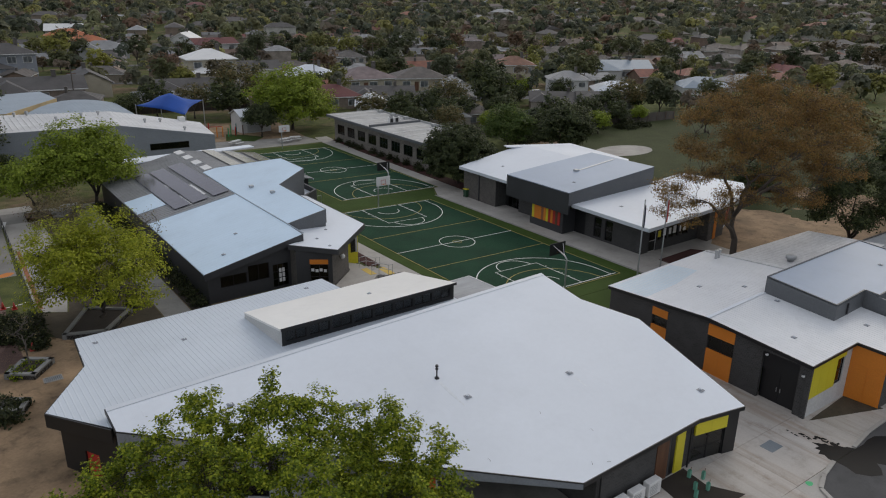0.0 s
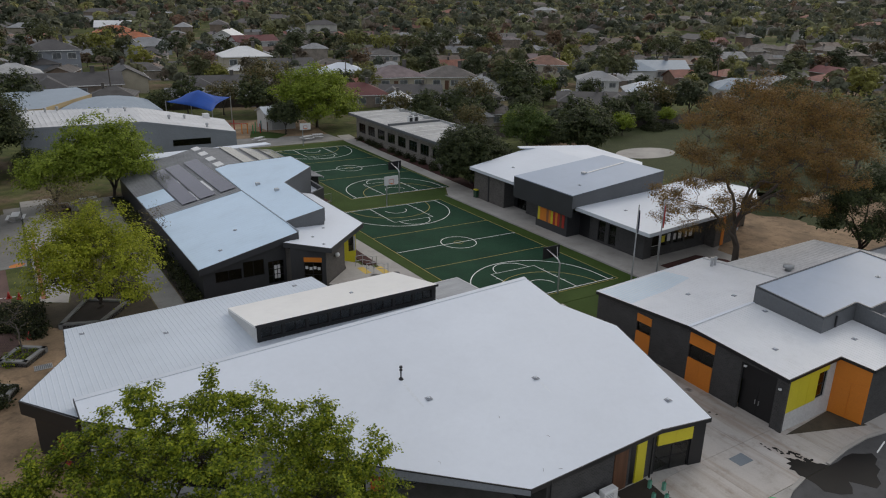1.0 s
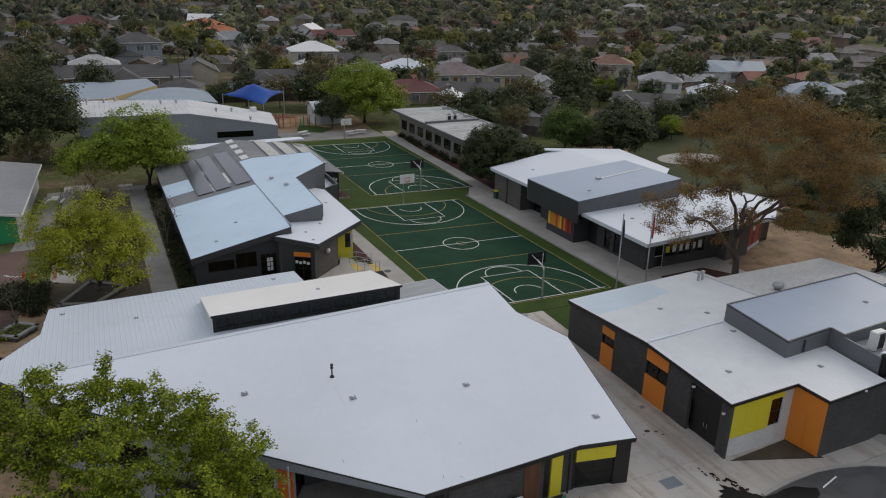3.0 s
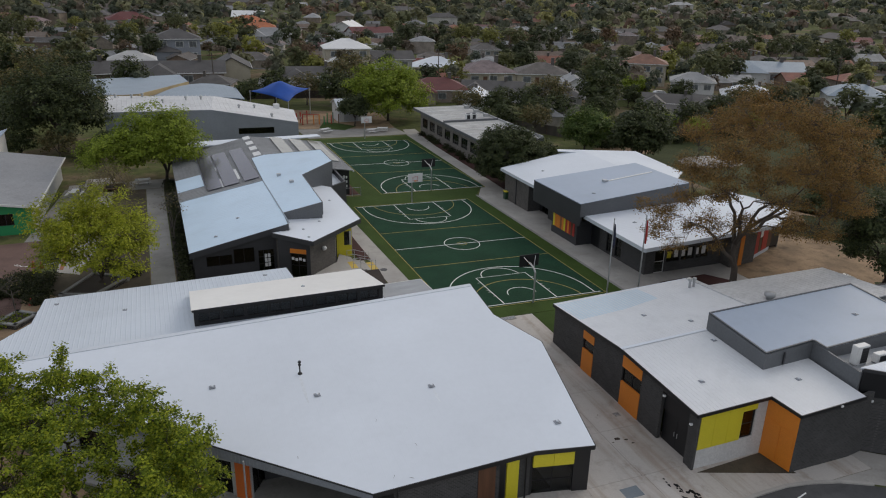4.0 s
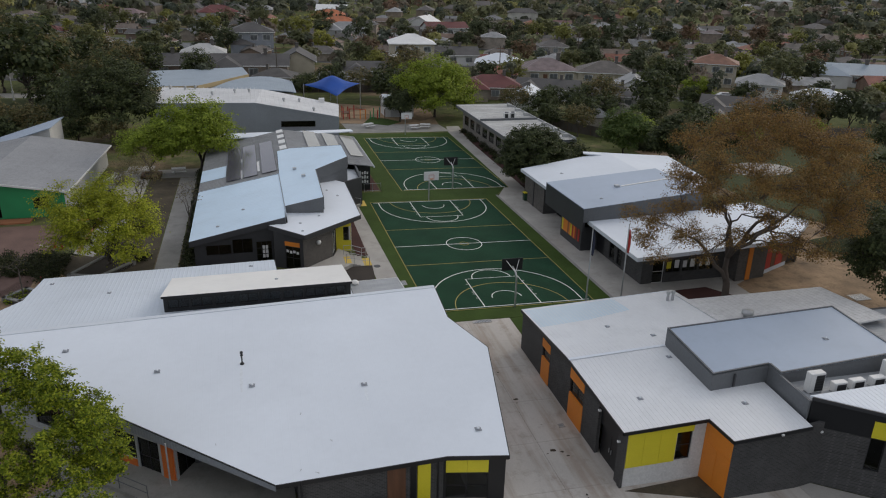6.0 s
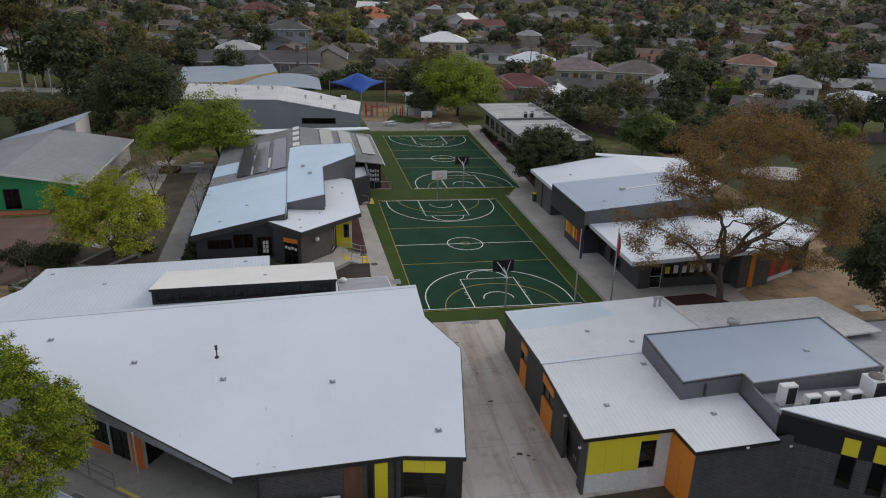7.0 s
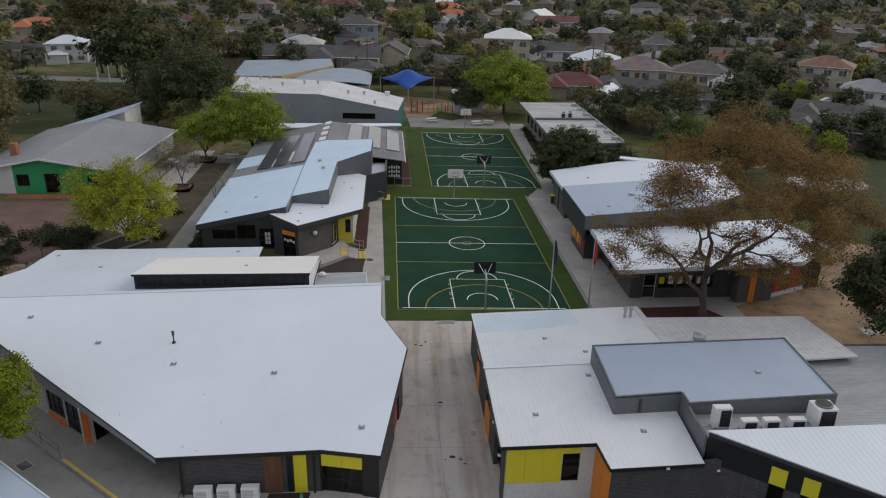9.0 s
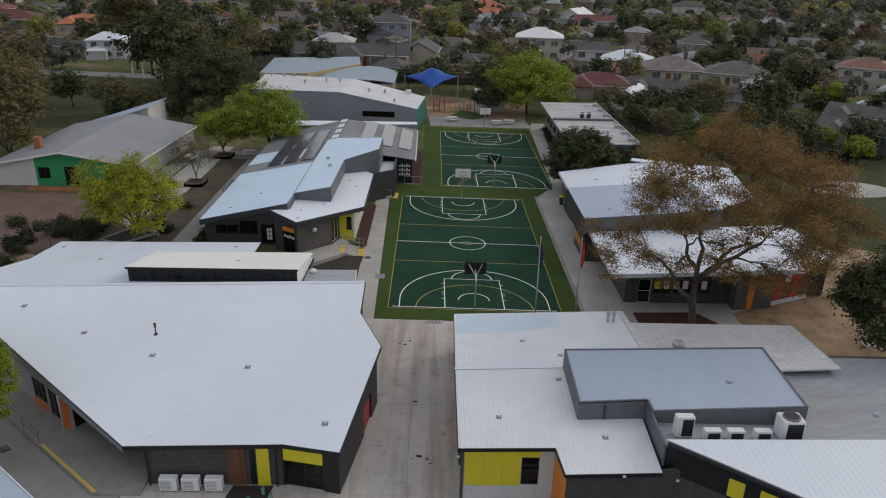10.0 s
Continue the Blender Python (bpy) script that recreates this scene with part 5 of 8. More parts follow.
for k, x in enumerate((-16.0, -14.2, -12.1)):
    solar_row(x, x + 1.6, 29.8, 45.0, 1, 14, "solar", old_l, "dark blue-black solar panels in a row on the grey roof")
for x in (-6.1, -3.5, -1.0):
    solar_row(x, x + 1.7, 39.0, 51.3, 1, 6, "collector", old_r, "glossy solar heating mats in a row on the grey roof", "heating_mat")

for x, y0, y1 in ((-14.38, 30.0, 33.6), (-12.45, 31.5, 36.0), (-14.38, 37.5, 39.0)):
    part("roof_sheet", Shape().prism(rect(x - 0.14, x + 0.14, y0, y1), old_l, lambda a1, b1: old_l(a1, b1) + 0.04).mesh("roof_sheet", M["white_paint"]), lb, "narrow white roof sheet")

# landing, steps and rails to the court
steps = thing("entry_steps", (-3.4, 11.0, 0.2), "concrete entry steps with a yellow landing edge", "steps")
part("landing", Shape().prism([(-9.05, 10.4), (-7.7, 7.9), (-4.75, 10.7), (-4.75, 13.6), (-5.6, 14.8), (-6.25, 12.9)], 0.0, 0.56).mesh("landing", M["concrete"]), steps)
for k in range(3):
    part("tread", Shape().box(-4.74 + k * 0.36, -4.38 + k * 0.36, 10.7, 13.2, 0.0, 0.46 - k * 0.1).mesh("tread", M["concrete"]), steps)
part("tactile_strip", Shape().box(-5.4, -4.8, 10.8, 12.5, 0.56, 0.57).mesh("tactile_strip", M["sun_yellow"]), steps, "yellow tactile strip")
part("tactile_strip", Shape().box(-3.65, -2.95, 10.75, 12.6, 0.22, 0.235).mesh("tactile_strip", M["sun_yellow"]), steps, "yellow tactile strip")
for y in (10.75, 12.95):
    for h in (0.5, 0.95):
        part("handrail", Shape().tube([(-5.3, y, 0.56 + h), (-4.6, y, 0.56 + h), (-3.6, y, 0.2 + h), (-3.2, y, 0.2 + h)], 0.024, 6).mesh("handrail", M["steel"]), steps, "steel handrail")
    for x, zb in ((-5.3, 0.56), (-4.6, 0.5), (-3.6, 0.2), (-3.2, 0.2)):
        part("rail_post", Shape().tube([(x, y, zb - 0.02), (x, y, zb + 0.95)], 0.024, 6).mesh("rail_post", M["steel"]), steps, "steel rail post")
pit = thing("garden_bed", (-4.0, 8.0, 0.2), "black mulch bed by the steps", "garden bed")
part("mulch", Shape().prism([(-7.3, 7.95), (-6.3, 7.4), (-3.25, 7.1), (-2.96, 10.6), (-4.75, 10.65), (-7.6, 7.95)][:5], 0.0, 0.27).mesh("mulch", M["bark_chips"]), pit)
steps = thing("entry_steps", (-2.2, 29.8, 0.2), "small concrete landing with yellow tactile pads", "steps")
part("landing", Shape().box(-3.3, -1.35, 28.7, 31.0, 0.0, 0.42).mesh("landing", M["concrete"]), steps)
part("tactile_strip", Shape().box(-3.2, -2.5, 28.9, 30.8, 0.42, 0.43).mesh("tactile_strip", M["sun_yellow"]), steps, "yellow tactile strip")
part("tactile_strip", Shape().box(-1.2, -0.6, 28.8, 30.9, 0.2, 0.215).mesh("tactile_strip", M["sun_yellow"]), steps, "yellow tactile strip")
for y in (28.75, 30.95):
    part("handrail", Shape().tube([(-2.4, y, 0.4), (-2.4, y, 1.35), (-1.3, y, 1.15), (-1.3, y, 0.2)], 0.024, 6).mesh("handrail", M["steel"]), steps, "steel handrail")

# ---- classroom building beside the flagpoles ----
fb = thing("classroom_building", (24.0, 15.0, -0.2), "dark brick classroom building with white roofs and deep eaves", "building")
F0 = -0.25
ft = plane(3.3 - 18.2 * 0.05, 0.05, 0)
FS = [(18.2, 0.35), (33.5, 0.1), (37.8, 3.45), (36.4, 10.3), (18.35, 10.4)]
roof(fb, FS, ft, M["white_roof"], 0.1, (0, 0.4), rib_high=0.006)
for p, q in zip(FS[:3] + FS[4:], FS[1:4] + FS[:1]):
    fascia(fb, p, q, ft, 0.36, 0.06, M["pale_roof"])
f_box = plane(4.6 - 17.7 * 0.1, 0.1, 0)
FBX = [(17.7, 10.2), (30.3, 9.7), (30.2, 18.9), (17.75, 19.9)]
roof(fb, FBX, f_box, M["slate_light"], 0.1, None, "pale blue-grey raised roof")
wall(fb, FBX[3], FBX[0], 2.25, lambda x, y: f_box(x, y) - 0.02, M["charcoal"], label="charcoal clad upper wall")
wall(fb, FBX[0], FBX[1], 3.2, lambda x, y: f_box(x, y) - 0.02, M["mid_grey"], thick=0.15)
wall(fb, FBX[1], FBX[2], 3.2, lambda x, y: f_box(x, y) - 0.02, M["mid_grey"], thick=0.15)
wall(fb, FBX[2], FBX[3], 3.2, lambda x, y: f_box(x, y) - 0.02, M["mid_grey"], thick=0.15)
ft_n = plane(3.55 - 18.5 * 0.1, 0.1, 0)
FN = [(18.5, 19.95), (30.2, 19.0), (30.5, 31.0), (27.2, 30.8), (18.5, 29.6)]
roof(fb, FN, ft_n, M["white_roof"], 0.1, (0, 0.4), rib_high=0.006)
for p, q in zip(FN[2:] + FN[:1], FN[3:] + FN[:2]):
    fascia(fb, p, q, ft_n, 0.34, 0.06, M["pale_roof"])
fe = plane(4.85 + 27 * 0.07, -0.07, 0)
roof(fb, [(30.3, 12.6), (37.4, 19.2), (39.2, 31.0), (27.6, 31.9), (27.2, 30.9), (30.3, 30.0)], fe, M["white_roof"], 0.12, (1, 0.4), "off-white roof", rib_high=0.006)
k0, k1 = (20.0, 9.8), (20.0, 2.4)
fh = [(1.2, 2.2, 0.0, 2.1), (2.7, 3.7, 0.0, 2.1)]
wall(fb, k0, k1, F0, 3.2, M["brick"], fh, label="dark charcoal brick wall")
for h in fh:
    window(fb, k0, k1, *h, (0, 1), name="glazed_door")
m0, m1 = (20.0, 2.4), (28.9, 2.4)
fw = [(1.1, 2.2, -0.2, 2.0), (2.4, 3.9, 0.7, 2.0), (4.1, 5.6, 0.7, 2.0), (5.8, 7.3, 0.7, 2.0)]
wall(fb, m0, m1, F0, 3.2, M["brick"], fw, label="dark charcoal brick wall")
window(fb, m0, m1, *fw[0], (0, 1), M["white_paint"], name="glazed_door", label="white framed glazed door")
for h in fw[1:]:
    window(fb, m0, m1, *h, (1, 0))
for k in range(6):
    panel(fb, m0, m1, 2.5 + 0.8 * k, 2.95 + 0.8 * k, 1.1, 1.75 + 0.12 * (k % 2), M["yellow"] if k == 0 else M["white_paint"], 0.012, 0.08, name="window_picture")
j0, j1 = (28.95, 1.2), (32.3, 1.65)
under_ft = lambda x, y: ft(x, y) - 0.1
wall(fb, (28.95, 2.62), j0, F0, 3.6, M["brown_brick"])
wall(fb, j0, j1, F0, under_ft, M["brown_brick"], label="grey-brown brick wall")
panel(fb, j0, j1, 1.1, 1.62, -0.2, 3.6, M["orange"], deep=0.06, label="tall orange panel")
p0, p1, p2 = (32.35, 1.95), (36.45, 3.75), (38.0, 4.25)
wall(fb, j1, p0, F0, under_ft, M["brown_brick"], thick=0.15)
wall(fb, p0, p1, 0.3, under_ft, M["brown_brick"], label="grey-brown clad end wall")
wall(fb, p1, p2, 0.1, 3.3, M["black"], label="black clad end wall")
panel(fb, p0, p1, 0.25, 1.2, 0.35, 3.5, M["red"], deep=0.06, label="red panel")
panel(fb, p0, p1, 1.25, 2.0, 0.35, 3.5, M["timber"], deep=0.05)
panel(fb, p0, p1, 1.3, 1.95, 1.9, 3.2, M["white_paint"], 0.03, -0.06, "patterned white sign board", "sign")
panel(fb, p0, p1, 2.05, 3.3, 0.35, 3.5, M["red"], deep=0.06, label="red panel")
panel(fb, p0, p1, 3.35, 4.35, 0.35, 3.5, M["timber"], deep=0.05)
part("base_board", Shape().prism([(32.5, 2.1), (36.4, 3.81), (36.37, 3.88), (32.47, 2.17)], F0 - 0.2, 0.3).mesh("base_board", M["pale_roof"]), fb, "pale base board under the clad wall")
wall(fb, p2, (36.0, 10.2), F0, under_ft, M["brown_brick"])
n0, n1 = (19.0, 29.3), (19.0, 23.2)
wall(fb, n0, n1, F0, lambda x, y: ft_n(x, y) - 0.1, M["brown_brick"], label="grey-brown brick wall")
part("downpipe", Shape().box(18.9, 19.0, 26.2, 26.32, F0, 3.3).mesh("downpipe", M["charcoal"]), fb, "dark square downpipe")
wall(fb, n1, (20.6, 23.2), F0, 3.4, M["brick"])
wall(fb, (20.6, 23.2), (20.6, 19.9), F0, 3.4, M["black"], [(0.5, 2.6, -0.2, 2.2)])
window(fb, (20.6, 23.2), (20.6, 19.9), 0.5, 2.6, -0.2, 2.2, (2, 1), name="glazed_door")
wall(fb, (30.4, 30.6), n0, F0, 3.3, M["brick"])
wall(fb, (38.8, 30.8), (30.4, 30.6), F0, 3.7, M["brick"])
wall(fb, (36.9, 19.4), (38.8, 30.8), F0, 3.9, M["charcoal"])
wall(fb, (30.4, 13.3), (36.9, 19.4), F0, 3.9, M["charcoal"])
b0, b1 = (18.2, 16.3), (18.2, 11.3)
wall(fb, (20.0, 20.2), (20.0, 16.3), F0, 2.9, M["brick"])
wall(fb, b0, b1, F0, 2.3, M["charcoal"], [(0.3, 4.6, 0.6, 2.2)])
tints = ["yellow", "orange", "orange", "orange", "rust", "orange", "yellow", "red", "orange", "red", "timber", "red"]
for k, c in enumerate(tints):
    panel(fb, b0, b1, 0.32 + k * 0.357, 0.32 + k * 0.357 + 0.33, 0.62, 2.18, M[c], 0.06, 0.02, name="coloured_slat", label=c.replace("timber", "brown").replace("rust", "rust") + " vertical slat")
wall(fb, b1, (20.0, 11.3), F0, 2.3, M["charcoal"])
wall(fb, (20.0, 11.3), (20.0, 9.8), F0, 3.2, M["black"])
wall(fb, (20.0, 16.3), b0, F0, 2.3, M["charcoal"])
for x, y, f in ((21.5, 6.5, ft), (22, 25.5, ft_n), (20.5, 12.3, f_box), (26.0, 4.0, ft)):
    roof_vent(fb, x, y, f, 0.3)
part("roof_hatch", Shape().box(23.3, 23.75, 14.7, 15.15, f_box(23.5, 15) - 0.05, f_box(23.5, 15) + 0.22).mesh("roof_hatch", M["steel"]), fb, "square steel roof cowl")
part("roof_duct", Shape().prism(rect(24.0, 29.5, 14.8, 15.05), f_box, lambda x, y: f_box(x, y) + 0.05).mesh("roof_duct", M["white_paint"]), fb, "long white roof duct")

# ---- trees ----
def leaf_mesh(name, centres, size, mat, rng, flat=0.35, long=1.5, out=None):
    """Small pointed four-cornered leaves, turned at random, tending level, or to face along out."""
    n = len(centres)
    nor = rng.normal(size=(n, 3))
    nor[:, 2] = np.abs(nor[:, 2]) + flat
    if out is not None:
        nor = nor * 0.55 + out
    nor /= np.linalg.norm(nor, axis=1)[:, None]
    a = np.cross(nor, rng.normal(size=(n, 3)))
    a /= np.linalg.norm(a, axis=1)[:, None] + 1e-9
    b = np.cross(nor, a)
    s = (size * rng.uniform(0.6, 1.35, n))[:, None]
    c = np.asarray(centres)
    bow = nor * s * 0.18
    v = np.stack([c - a * s * long / 2, c + b * s / 2 + bow, c + a * s * long / 2, c - b * s / 2 + bow], 1).reshape(-1, 3)
    me = bpy.data.meshes.new(name)
    me.vertices.add(4 * n)
    me.vertices.foreach_set("co", v.ravel())
    me.loops.add(4 * n)
    me.loops.foreach_set("vertex_index", np.arange(4 * n))
    me.polygons.add(n)
    me.polygons.foreach_set("loop_start", np.arange(n) * 4)
    me.polygons.foreach_set("loop_total", np.full(n, 4))
    me.update(calc_edges=True)
    me.materials.append(mat)
    return me


def bow_path(a, b, up, steps, rng, wob):
    a, b = np.array(a, float), np.array(b, float)
    m = (a + b) / 2 + np.array([0, 0, up])
    pts = []
    for k in range(steps + 1):
        t = k / steps
        p = (1 - t) ** 2 * a + 2 * t * (1 - t) * m + t * t * b
        pts.append(p + rng.normal(size=3) * wob * (0 < k < steps))
    return pts


def grow(seed, trunk_h, trunk_r, clumps, tips, leaves, spread, leaf, bark, leafy, lean=(0, 0), flat=0.35, sides=7, twig=True, bottom=0.5, facing=1.3, thick=1.0, low=4):
    """clumps: (x, y, z, radius) of the crown's masses. Returns the meshes of trunk and crown, in the tree's own metres."""
    rng = np.random.default_rng(seed)
    wood = Shape()
    top = np.array([lean[0], lean[1], trunk_h])
    fine = 6 if twig else 3
    tp = bow_path((0, 0, -0.15), top, 0, 5, rng, trunk_r * 0.25)
    wood.tube(tp, [trunk_r * (1.35 if k == 0 else 1 - 0.09 * k) for k in range(6)], sides)
    spots, ways = [], []
    total = sum(c[3] ** 2 for c in clumps)
    # main limbs: masses that lie the same way share one
    n_main = max(2, min(6, len(clumps) // 3))
    order = sorted(clumps, key=lambda c: math.atan2(c[1] - lean[1], c[0] - lean[0]))
    groups = [g for g in ([order[int(k)] for k in idx] for idx in np.array_split(np.arange(len(order)), n_main)) if g]
    for g in groups:
        mid = np.mean([c[:3] for c in g], 0)
        start = tp[5] if rng.random() < 0.7 else tp[low]
        fork = start + (mid - start) * rng.uniform(0.5, 0.66)
        main = bow_path(start, fork, 0.05 * np.linalg.norm(mid - start), 5, rng, trunk_r * 0.3)
        r1 = trunk_r * (0.42 + 0.28 / n_main * 2)
        wood.tube(main, [r1 * (1 - 0.085 * k) for k in range(6)], max(5, sides - 1))
        knots = [(p, r1 * (1 - 0.085 * k)) for k, p in enumerate(main)][2:]
        for cx, cy, cz, cr in sorted(g, key=lambda q: (q[0] - fork[0]) ** 2 + (q[1] - fork[1]) ** 2 + (q[2] - fork[2]) ** 2):
            c = np.array([cx, cy, cz])
            leave, girth = min(knots, key=lambda q: np.linalg.norm(q[0] - c) + 0.6 * max(0.0, q[0][2] - cz))
            reach = np.linalg.norm(c - leave)
            limb = bow_path(leave, c, 0.12 * reach, fine, rng, 0.035 * reach + 0.03 * cr)
            r0 = min(girth * 0.72, trunk_r * (0.16 + 0.07 * cr))
            wood.tube(limb, [max(0.02, r0 * (1 - 0.8 / fine * k)) for k in range(fine + 1)], max(5, sides - 2) if twig else 4)
            knots += [(p, r0 * (1 - 0.8 / fine * k)) for k, p in enumerate(limb)][1:-1]
            for _ in range(max(3, int(tips * cr ** 2 / total))):
                d = rng.normal(size=3)
                d /= np.linalg.norm(d)
                d[2] = d[2] if d[2] > 0 else d[2] * bottom
                tip = c + d * cr * rng.uniform(0.45, 1.05)
                if twig:
                    k = rng.integers(2, fine + 1)
                    wood.tube(bow_path(limb[k], tip, 0.06 * cr, 3, rng, 0.04 * cr), [max(0.012, r0 * 0.3) * thick, r0 * 0.2 * thick, r0 * 0.13 * thick, 0.008 * thick], 4, False)
                spots.append(tip)
                ways.append(c - np.array([0, 0, 0.35 * cr]))
    spots = np.array(spots)
    cl = np.repeat(spots, leaves, 0) + rng.normal(size=(len(spots) * leaves, 3)) * spread * np.array([1, 1, 0.62])
    way = cl - np.repeat(np.array(ways), leaves, 0)
    way /= np.linalg.norm(way, axis=1)[:, None] + 1e-9
    return wood.mesh("trunk", bark, True), leaf_mesh("crown", cl, leaf, leafy, rng, flat, 1.5, way * facing)


def ball(n, r, z, squash, seed, inner=0.55, size=0.42):
    """Masses of a rounded crown, spread evenly over its shell."""
    rng = np.random.default_rng(seed)
    out = []
    for k in range(n):
        a = 2.4 * k + rng.uniform(-0.3, 0.3)
        h = 1 - 1.6 * (k + 0.5) / n
        s = math.sqrt(max(0, 1 - h * h))
        d = r * rng.uniform(inner, 0.8)
        out.append((d * s * math.cos(a), d * s * math.sin(a), z + h * d * squash, r * size * rng.uniform(0.75, 1.2)))
    return out


def tree(at, meshes, label, category="tree", turn=0.0, size=1.0, name="tree", group=""):
    t = thing(name, (0, 0, 0), label, category, group)
    part("trunk", meshes[0], t)
    part("crown", meshes[1], t)
    t.matrix_basis = pose(at[0], at[1], gz(*at) if len(at) < 3 else at[2], 0, 0, turn) @ Matrix.Scale(size, 4)
    return t


tree((-26.2, 14.9), grow(3, 1.0, 0.2, ball(20, 4.7, 4.2, 0.86, 5), 900, 30, 0.28, 0.125, M["bark_dark"], M["leaf_lime"], (0.2, 0)), "bushy tree with bright lime spring leaves in a planter")
tree((-19.6, 47.6), grow(4, 1.6, 0.26, ball(17, 5.2, 5.3, 0.8, 6), 620, 34, 0.38, 0.19, M["bark_dark"], M["leaf_fresh"]), "spreading tree with fresh green leaves behind the classrooms")
tree((-25.8, 46.2), grow(5, 1.3, 0.18, ball(12, 3.7, 4.0, 0.75, 7), 320, 32, 0.34, 0.18, M["bark_dark"], M["leaf_fresh"]), "smaller tree with fresh green leaves in a round planter")
front = [(0.1, 3.0, 8.5, 1.1), (-2.4, 4.1, 8.4, 1.1), (1.5, 2.5, 7.8, 1.3), (3.4, -0.3, 7.7, 1.3), (-4.2, 4.0, 7.4, 1.4), (-1.2, 3.3, 7.6, 1.4), (2.4, 0.9, 7.3, 1.4), (4.7, -1.0, 6.3, 1.4), (5.3, -1.5, 4.8, 1.2), (-3.0, 1.6, 7.0, 1.8), (0.2, -1.0, 6.8, 2.0), (2.6, -2.0, 6.0, 1.8), (-5.2, 3.0, 6.2, 1.7), (-2.0, -1.2, 6.2, 2.0), (-5.6, 0.4, 5.4, 1.9), (-4.0, -2.4, 5.0, 2.1), (-0.6, -3.2, 5.4, 2.1), (2.0, -3.8, 4.6, 1.8), (4.2, -3.2, 4.2, 1.5), (-6.8, 2.4, 4.6, 1.5), (-2.6, 4.6, 5.8, 1.5), (-7.6, 3.2, 6.6, 1.4), (-1.0, 1.0, 7.4, 1.6), (0.8, 1.6, 7.3, 1.4), (-7.8, -1.6, 4.4, 1.7), (-6.0, 3.8, 6.8, 1.3), (-7.2, 4.2, 5.4, 1.2), (0.15, 3.1, 9.5, 0.5), (-2.4, 4.2, 9.2, 0.5), (3.3, -0.3, 8.7, 0.6), (4.8, 0.9, 4.3, 1.3), (4.1, 1.6, 5.4, 1.3), (4.6, 0.4, 3.1, 1.1), (3.5, 2.5, 4.5, 1.3), (3.2, 1.9, 3.0, 1.2)]
tree((-25.6, -18.9), grow(8, 2.2, 0.26, [(x, y, z, r * 0.9) for x, y, z, r in front], 1450, 74, 0.16, 0.088, M["bark_dark"], M["leaf_olive"], (0.2, 0.2), facing=0.7), "large broad tree with olive and fresh green leaves by the hall")
gum = []
for k in range(30):
    rho, a = 6.9 * math.sqrt((k + 0.5) / 30), 2.4 * k
    dx, dy = rho * math.cos(a), rho * math.sin(a)
    gum.append((1.8 + dx * 1.1, -0.8 + dy * 1.15, 16.2 - 3.2 * (rho / 6.9) ** 2 - 0.16 * max(0.0, dx) + 0.9 * math.sin(2.1 * k), 1.5 + 0.42 * math.sin(1.3 * k)))
for k in range(16):
    a, rho = 0.393 * k + 0.2, 5.2 + 1.6 * math.sin(1.7 * k)
    gum.append((1.6 + rho * math.cos(a), -0.6 + rho * math.sin(a), 10.9 + 1.1 * math.sin(2.3 * k + 1) - 0.1 * rho * math.cos(a), 1.25 + 0.2 * math.sin(3.1 * k)))
gum += [(6.6, -2.4, 11.6, 1.8), (7.6, 0.6, 10.8, 1.7), (5.0, -3.6, 10.6, 1.6), (8.2, -1.6, 9.4, 1.5), (5.8, 1.8, 10.2, 1.6), (3.8, 3.4, 11.0, 1.5), (6.4, -3.4, 8.8, 1.3), (-4.6, 1.0, 11.4, 1.3), (-3.0, 4.2, 11.2, 1.3)]
gum += [(-5.4, 3.4, 8.4, 1.2), (-6.6, 2.2, 7.2, 1.1), (-4.2, 4.8, 7.0, 1.1), (-5.6, 4.4, 5.8, 0.9), (-3.2, 2.8, 6.6, 1.0), (-7.2, 3.4, 8.6, 1.0), (-4.6, 2.0, 9.4, 1.1), (-2.4, 4.6, 8.6, 1.0), (-6.4, 0.8, 5.9, 0.9), (-2.6, 0.6, 5.6, 0.8), (2.6, -2.0, 6.9, 1.0), (4.6, -0.8, 7.2, 1.1), (3.4, 1.0, 8.4, 1.0), (0.0, -3.6, 8.2, 1.1), (2.6, -4.6, 7.6, 1.1), (-2.6, -2.0, 8.0, 1.1), (5.6, -3.0, 6.8, 1.0), (6.6, 1.0, 8.0, 1.1), (-1.0, 2.6, 9.0, 1.1), (1.0, 4.2, 8.4, 1.0), (-4.2, -0.6, 7.6, 1.1), (-5.6, -1.6, 8.8, 1.0), (0.6, 0.2, 7.6, 0.9), (8.0, -0.4, 7.2, 0.9)]
tree((23.0, -5.7), grow(9, 5.4, 0.37, gum, 2500, 44, 0.27, 0.082, M["bark_gum"], M["leaf_gum"], (-0.1, 0.7), 0.1, bottom=0.35, facing=0.8, thick=1.5, low=3), "tall spreading gum tree with brownish olive leaves")
tree((41.6, 47.0), grow(13, 1.4, 0.2, ball(16, 4.2, 4.0, 0.72, 14), 420, 26, 0.32, 0.2, M["bark_dark"], M["leaf_mid"], twig=False), "spreading mid-green tree by the boundary fence")
tree((46.0, 39.0), grow(11, 1.6, 0.25, ball(26, 4.6, 4.4, 0.72, 12, 0.6, 0.36), 700, 22, 0.26, 0.24, M["bark_dark"], M["leaf_dark"], twig=False), "dense rounded dark green tree at the field edge")
tree((22.2, 34.6), grow(10, 1.2, 0.25, ball(44, 4.7, 3.7, 0.9, 11, 0.72, 0.3), 1700, 26, 0.2, 0.16, M["bark_dark"], M["leaf_dark"], twig=False), "dense rounded dark green tree by the classrooms")
